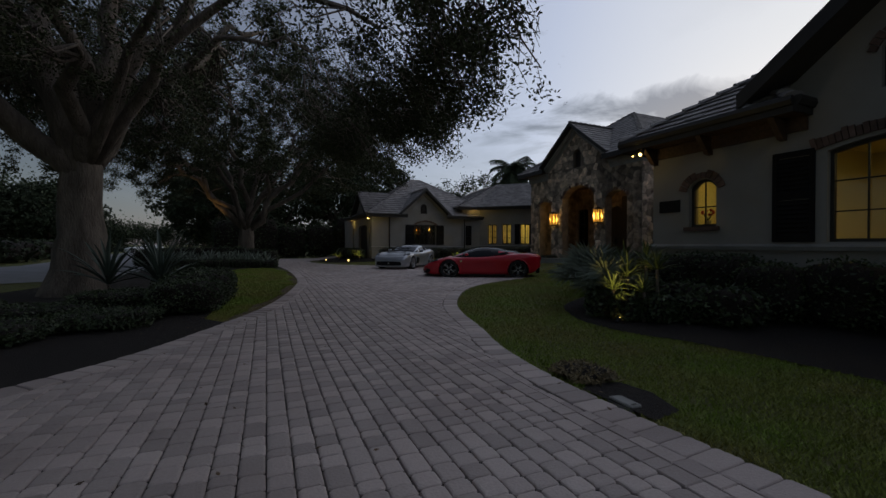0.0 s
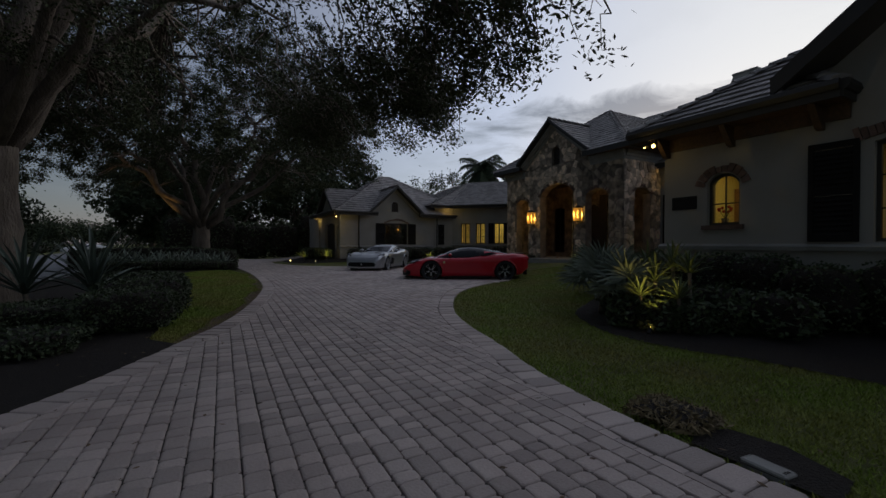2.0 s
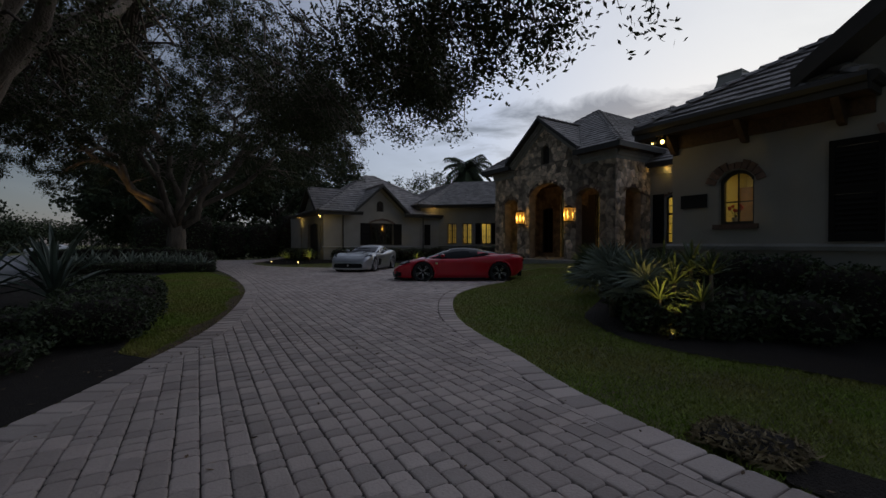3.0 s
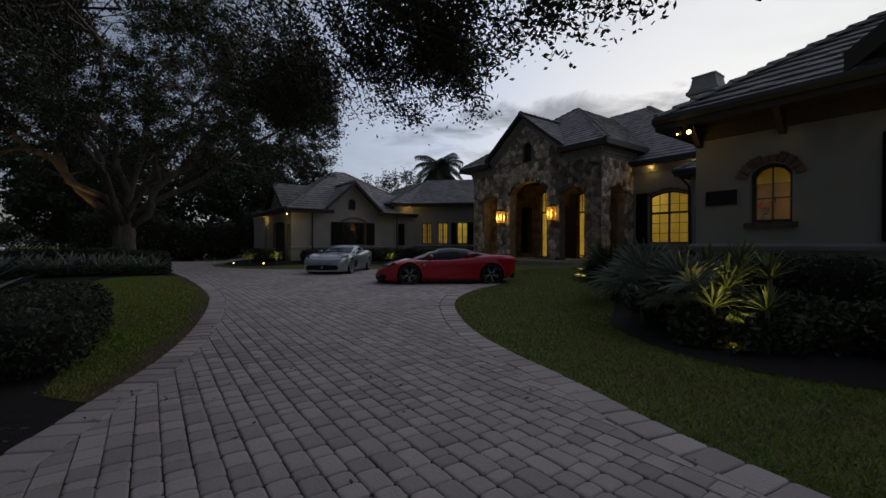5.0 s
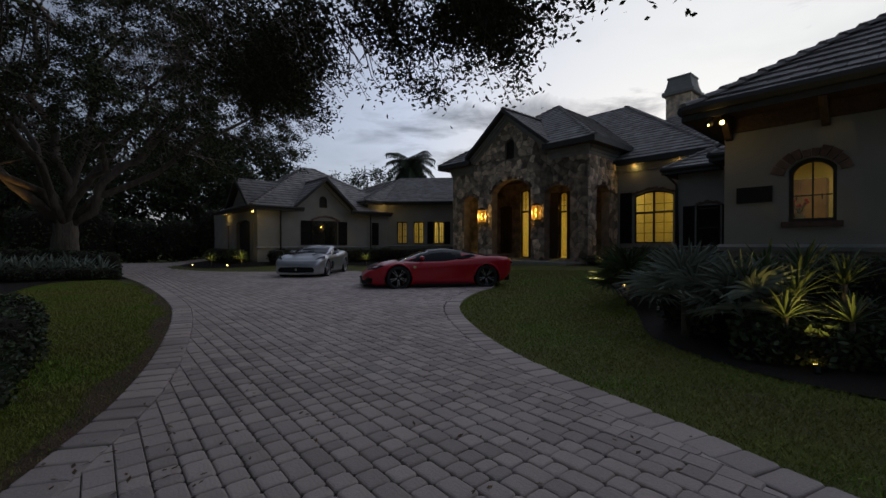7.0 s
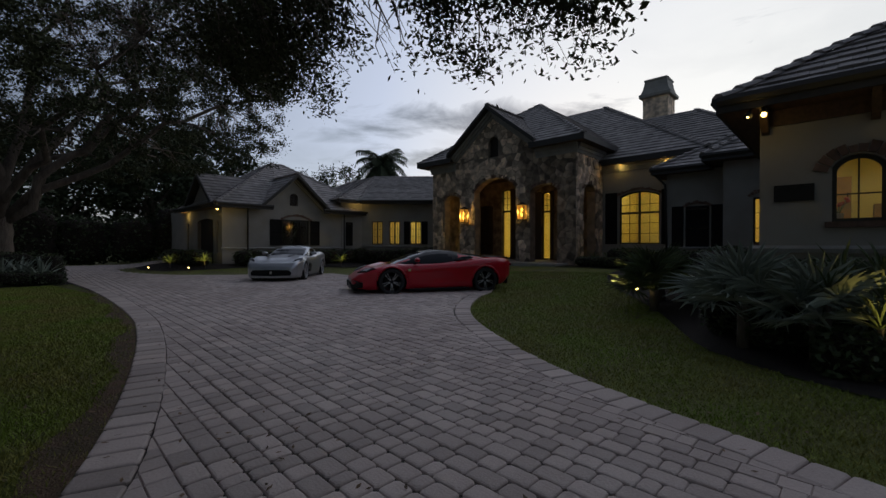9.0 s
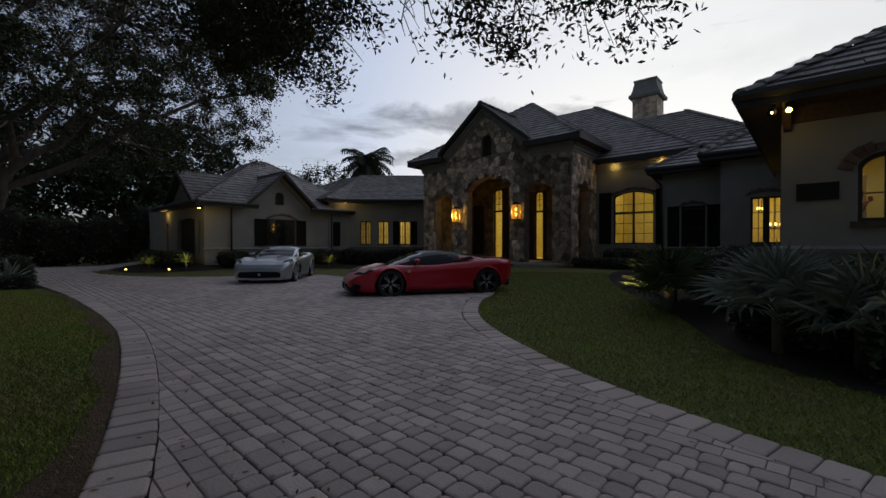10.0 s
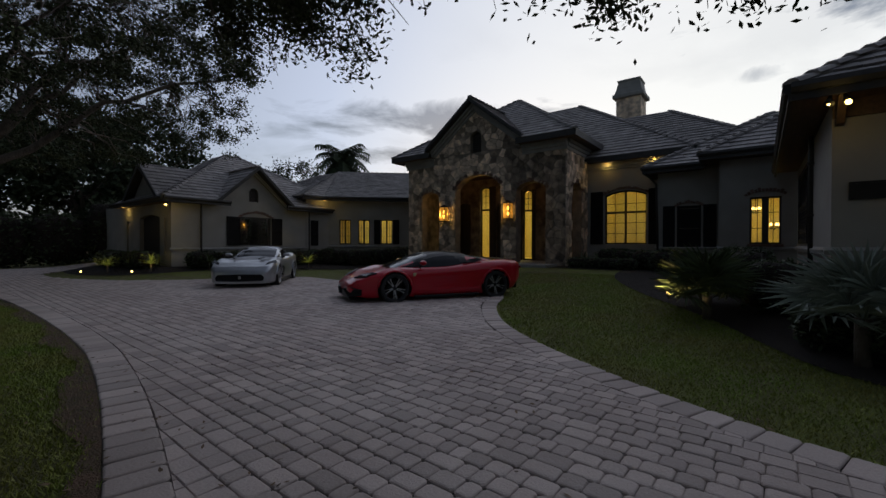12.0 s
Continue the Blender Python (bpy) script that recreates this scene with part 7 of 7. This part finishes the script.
# ---- grass ----
def grass(name, polys, count, box_, seed, h=0.032, mat=None, label="short mown lawn grass in dusk light"):
    rng = np.random.default_rng(seed)
    x = rng.uniform(box_[0], box_[1], count)
    y = box_[2] + (box_[3] - box_[2]) * rng.uniform(0, 1, count) ** 1.5
    m = np.zeros(count, bool)
    for poly, keep in polys:
        P = np.array(poly)
        r = np.zeros(count, bool)
        for a, b in zip(P, np.roll(P, 1, 0)):
            with np.errstate(divide="ignore", invalid="ignore"):
                hit = ((a[1] > y) != (b[1] > y)) & (x < (b[0] - a[0]) * (y - a[1]) / (b[1] - a[1]) + a[0])
            r ^= hit
        m = (m | r) if keep else (m & ~r)
    x, y = x[m], y[m]
    z = np.array([ground_z(a, b) for a, b in zip(x, y)])
    k = len(x)
    ang = rng.uniform(0, 6.28, k)
    w = rng.uniform(0.004, 0.008, k)
    hh = h * rng.uniform(0.5, 1.4, k)
    lx, ly = rng.normal(size=k) * 0.02, rng.normal(size=k) * 0.02
    base = np.stack([x, y, z - 0.01], 1)
    s = np.stack([np.cos(ang) * w, np.sin(ang) * w, np.zeros(k)], 1)
    co = np.stack([base - s, base + s, base + np.stack([lx, ly, hh], 1)], 1)
    ob = quads(name, co, mat or M_BLADE, None, 3)
    return tagged(ob, label, "grass", kind="stuff")


BARE = [(2.88, 2.3), (3.25, 2.35), (3.42, 2.75), (3.38, 3.1), (3.12, 3.2), (2.88, 3.1)]
LAWN_R = [(p.x + 0.02, p.y) for p in RIGHT] + [(17, 23), (17, -14)]
grass("lawn_grass", [(LAWN_R, True), (BED_RIGHT, False), (BED_ENTRY, False), (BARE, False)], 330000, (2.8, 14, 0.5, 16), 7)
EARTH = [p for p in LEFT if 8.0 < p.y < 22]
EARTH_IN = [(p.x - 0.20 - 0.09 * math.sin(p.y * 2.1) - 0.05 * math.sin(p.y * 5.3), p.y + 0.05) for p in EARTH]
sheet("soil_edge", [(p.x, p.y) for p in EARTH] + EARTH_IN[::-1], M_SOIL, 0.006, "strip of bare brown soil and dead grass beside the pavers", "soil", 0.6)
LAWN_L = [(x + 0.05, y) for x, y in EARTH_IN][::-1] + [(p.x, p.y) for p in LAWN_LEFT_IN]
grass("lawn_grass", [(LAWN_L, True)], 160000, (-1.5, 1.8, 8, 24.3), 8)
STRIP = [(p.x, p.y) for p in EARTH] + EARTH_IN[::-1]
grass("edge_grass", [(STRIP, True)], 26000, (-1.5, 1.8, 8, 22), 9, 0.03, M_DRY, "thin dead grass on the bare soil strip")
grass("edge_grass", [(STRIP, True)], 16000, (-1.5, 1.8, 8, 22), 10, 0.04, M_BLADE, "thin green grass on the bare soil strip")


def litter(n, seed, box_):
    """Fallen oak leaves lying on lawn, soil and pavers."""
    rng = np.random.default_rng(seed)
    x, y = rng.uniform(box_[0], box_[1], n), rng.uniform(box_[2], box_[3], n)
    z = np.array([ground_z(a, b) for a, b in zip(x, y)]) + 0.028
    a, L = rng.uniform(0, 6.28, n), rng.uniform(0.018, 0.032, n)
    d, w = np.stack([np.cos(a), np.sin(a), rng.uniform(-0.3, 0.3, n)], 1) * L[:, None], np.stack([-np.sin(a), np.cos(a), rng.uniform(-0.3, 0.3, n)], 1) * L[:, None] * 0.45
    c = np.stack([x, y, z], 1)
    tagged(quads("leaf_litter", np.stack([c - d, c + w, c + d, c - w], 1), M_LITTER, None), "scattered dry brown oak leaves on the ground", "leaves", kind="stuff")


litter(260, 12, (-1.2, 4.5, 2.5, 16))
litter(500, 13, (-1.6, 1.5, 7.5, 18))

# utility cover and trimmed stump by the drive
sheet("soil_patch", [(2.9, 2.3), (3.25, 2.35), (3.42, 2.75), (3.38, 3.1), (3.12, 3.2), (2.9, 3.1)], M_MULCH_AND_SHADE, 0.009, "patch of bare dark soil round the utility cover", "soil", 0.5)
uc = empty("utility_cover", pose(2.99, 2.68, ground_z(2.99, 2.68), 0, 0, 84), label="grey plastic utility box cover in the lawn", category="utility cover")
box("rim", (-0.15, -0.085, -0.05), (0.15, 0.085, 0.016), M_TRIMSTONE, uc, 0.03)
box("lid", (-0.135, -0.07, 0.0), (0.135, 0.07, 0.026), M_TRIMSTONE, uc, 0.02)
for k in (-0.02, 0.0, 0.02):
    box("finger_slot", (-0.115, k - 0.006, 0.02), (-0.095, k + 0.006, 0.029), M_JOINT, uc, 0)
hedge((3.2, 3.42), (0.5, 0.62, 0.1), 330, "dry brown tuft of groundcover by the drive edge", 1100, (0.1, 0.02), M_DRY, "groundcover")


# ---- pavers ----
def pavers():
    """Rows of tumbled pavers along the drive with a soldier course on its edges."""
    rnd = random.Random(77)
    ang = radians(1.8)
    ca, sa = math.cos(ang), math.sin(ang)
    row = 0.156
    edge = np.array([(p.x, p.y) for p in RIGHT + LEFT])
    P = np.array(DRIVE)
    cells = []
    for i in range(-70, 92):
        u = i * row
        v = -4 + rnd.uniform(0, 0.3)
        while v < 41:
            L = rnd.choice((0.115, 0.156, 0.156, 0.195, 0.235)) if v < 26 else 0.30
            cells.append((u + row / 2, v + L / 2, row, L))
            v += L
    C = np.array(cells)
    X, Y = C[:, 0] * ca + C[:, 1] * sa, -C[:, 0] * sa + C[:, 1] * ca
    r = np.zeros(len(C), bool)
    for a, b in zip(P, np.roll(P, 1, 0)):
        with np.errstate(divide="ignore", invalid="ignore"):
            r ^= ((a[1] > Y) != (b[1] > Y)) & (X < (b[0] - a[0]) * (Y - a[1]) / (b[1] - a[1]) + a[0])
    r &= (X > -8) & (X < 11)
    C, X, Y = C[r], X[r], Y[r]
    d = np.full(len(C), 9.0)
    for e in edge:
        d = np.minimum(d, np.hypot(X - e[0], Y - e[1]))
    k = (d > 0.02)
    near_edge = (d < 0.62)[k]
    C, X, Y = C[k], X[k], Y[k]
    todo = [(x, y, -ang, c[2] - 0.006, c[3] - 0.002, low_) for c, x, y, low_ in zip(C, X, Y, near_edge)]
    for curve in (RIGHT, LEFT):
        pts = resample([(p.x, p.y) for p in curve[::3]] + [(curve[-1].x, curve[-1].y)], 0.2)
        for a, b in zip(pts, pts[1:]):
            t = (b - a)
            L = t.length
            if L < 0.05:
                continue
            t = t / L
            nrm = Vector((-t.y, t.x))
            mid = (a + b) / 2 + nrm * 0.16
            todo.append((mid.x, mid.y, math.atan2(t.y, t.x) - math.pi / 2, 0.314, L - 0.008, False))
    shared = {}

    def cell(w, l):
        """A tumbled block: broken corners, rounded top edge."""
        q = []
        for zz, ins, cut in ((-0.03, 0.0, 0.016), (0.010, 0.0, 0.018), (0.018, 0.005, 0.022), (0.022, 0.016, 0.026)):
            a, b = w / 2 - ins, l / 2 - ins
            q += [(-a + cut, -b, zz), (a - cut, -b, zz), (a, -b + cut, zz), (a, b - cut, zz), (a - cut, b, zz), (-a + cut, b, zz), (-a, b - cut, zz), (-a, -b + cut, zz)]
        return q
    FACES = [(k + i, k + (i + 1) % 8, k + 8 + (i + 1) % 8, k + 8 + i) for k in (0, 8, 16) for i in range(8)] + [tuple(range(24, 32))]
    V, F = [], []
    singles = 0
    segs = [(a, b) for cv in (RIGHT, LEFT) for a, b in zip(cv, cv[1:]) if (b - a).length > 0.01]
    mids = np.array([((a + b) / 2)[:] for a, b in segs])
    for x, y, a, w, l, cut in todo:
        if cut:
            cs, sn = math.cos(a), math.sin(a)
            lp = [(x + p * cs - q * sn, y + p * sn + q * cs) for p, q in ((-w / 2, -l / 2), (w / 2, -l / 2), (w / 2, l / 2), (-w / 2, l / 2))]
            order = np.argsort((mids[:, 0] - x) ** 2 + (mids[:, 1] - y) ** 2)[:3]
            for o_ in order:
                s0, s1 = segs[o_]
                t = (s1 - s0).normalized()
                nr = Vector((-t.y, t.x))
                lp = clip(lp, s0.x + nr.x * 0.318, s0.y + nr.y * 0.318, -nr.x, -nr.y)
            if len(lp) < 3:
                continue
            m_ = len(lp)
            cx_, cy_ = sum(p[0] for p in lp) / m_, sum(p[1] for p in lp) / m_
            gz_ = ground_z(x, y) + rnd.uniform(-0.003, 0.003)
            b = len(V)
            for hz, kk in ((-0.03, 1.0), (0.013, 1.0), (0.021, 0.93)):
                V += [(cx_ + (p - cx_) * kk, cy_ + (q - cy_) * kk, gz_ + hz) for p, q in lp]
            F += [(b + r_ * m_ + i, b + r_ * m_ + (i + 1) % m_, b + (r_ + 1) * m_ + (i + 1) % m_, b + (r_ + 1) * m_ + i) for r_ in (0, 1) for i in range(m_)] + [tuple(range(b + 2 * m_, b + 3 * m_))]
            continue
        z = ground_z(x, y) + rnd.uniform(-0.003, 0.004)
        x, y = x + rnd.uniform(-0.003, 0.003), y + rnd.uniform(-0.002, 0.002)
        near = 0.3 < x < 2.2 and 4.6 < y < 9.2
        if near and singles < 300:
            key = (round(w, 3), round(l, 2))
            if key not in shared:
                me = bpy.data.meshes.new("paver")
                me.from_pydata(cell(*key), [], FACES)
                me.materials.append(M_PAVER)
                shared[key] = me
            o = new("paver", shared[key])
            o.parent = PAVING
            o.matrix_local = Matrix.Translation((x, y, z)) @ pose(0, 0, 0, rnd.uniform(-0.5, 0.5), rnd.uniform(-0.5, 0.5), math.degrees(a))
            singles += 1
            continue
        ca_, sa_ = math.cos(a), math.sin(a)
        tx, ty = rnd.uniform(-0.012, 0.012), rnd.uniform(-0.012, 0.012)
        b = len(V)
        V += [(x + p * ca_ - q * sa_, y + p * sa_ + q * ca_, z + h + p * tx + q * ty) for p, q, h in cell(w, l)]
        F += [tuple(i + b for i in f) for f in FACES]
    ob = mesh_object("paver_rows", V, F, M_PAVER, PAVING)
    ob["kind"] = "stuff"


pavers()
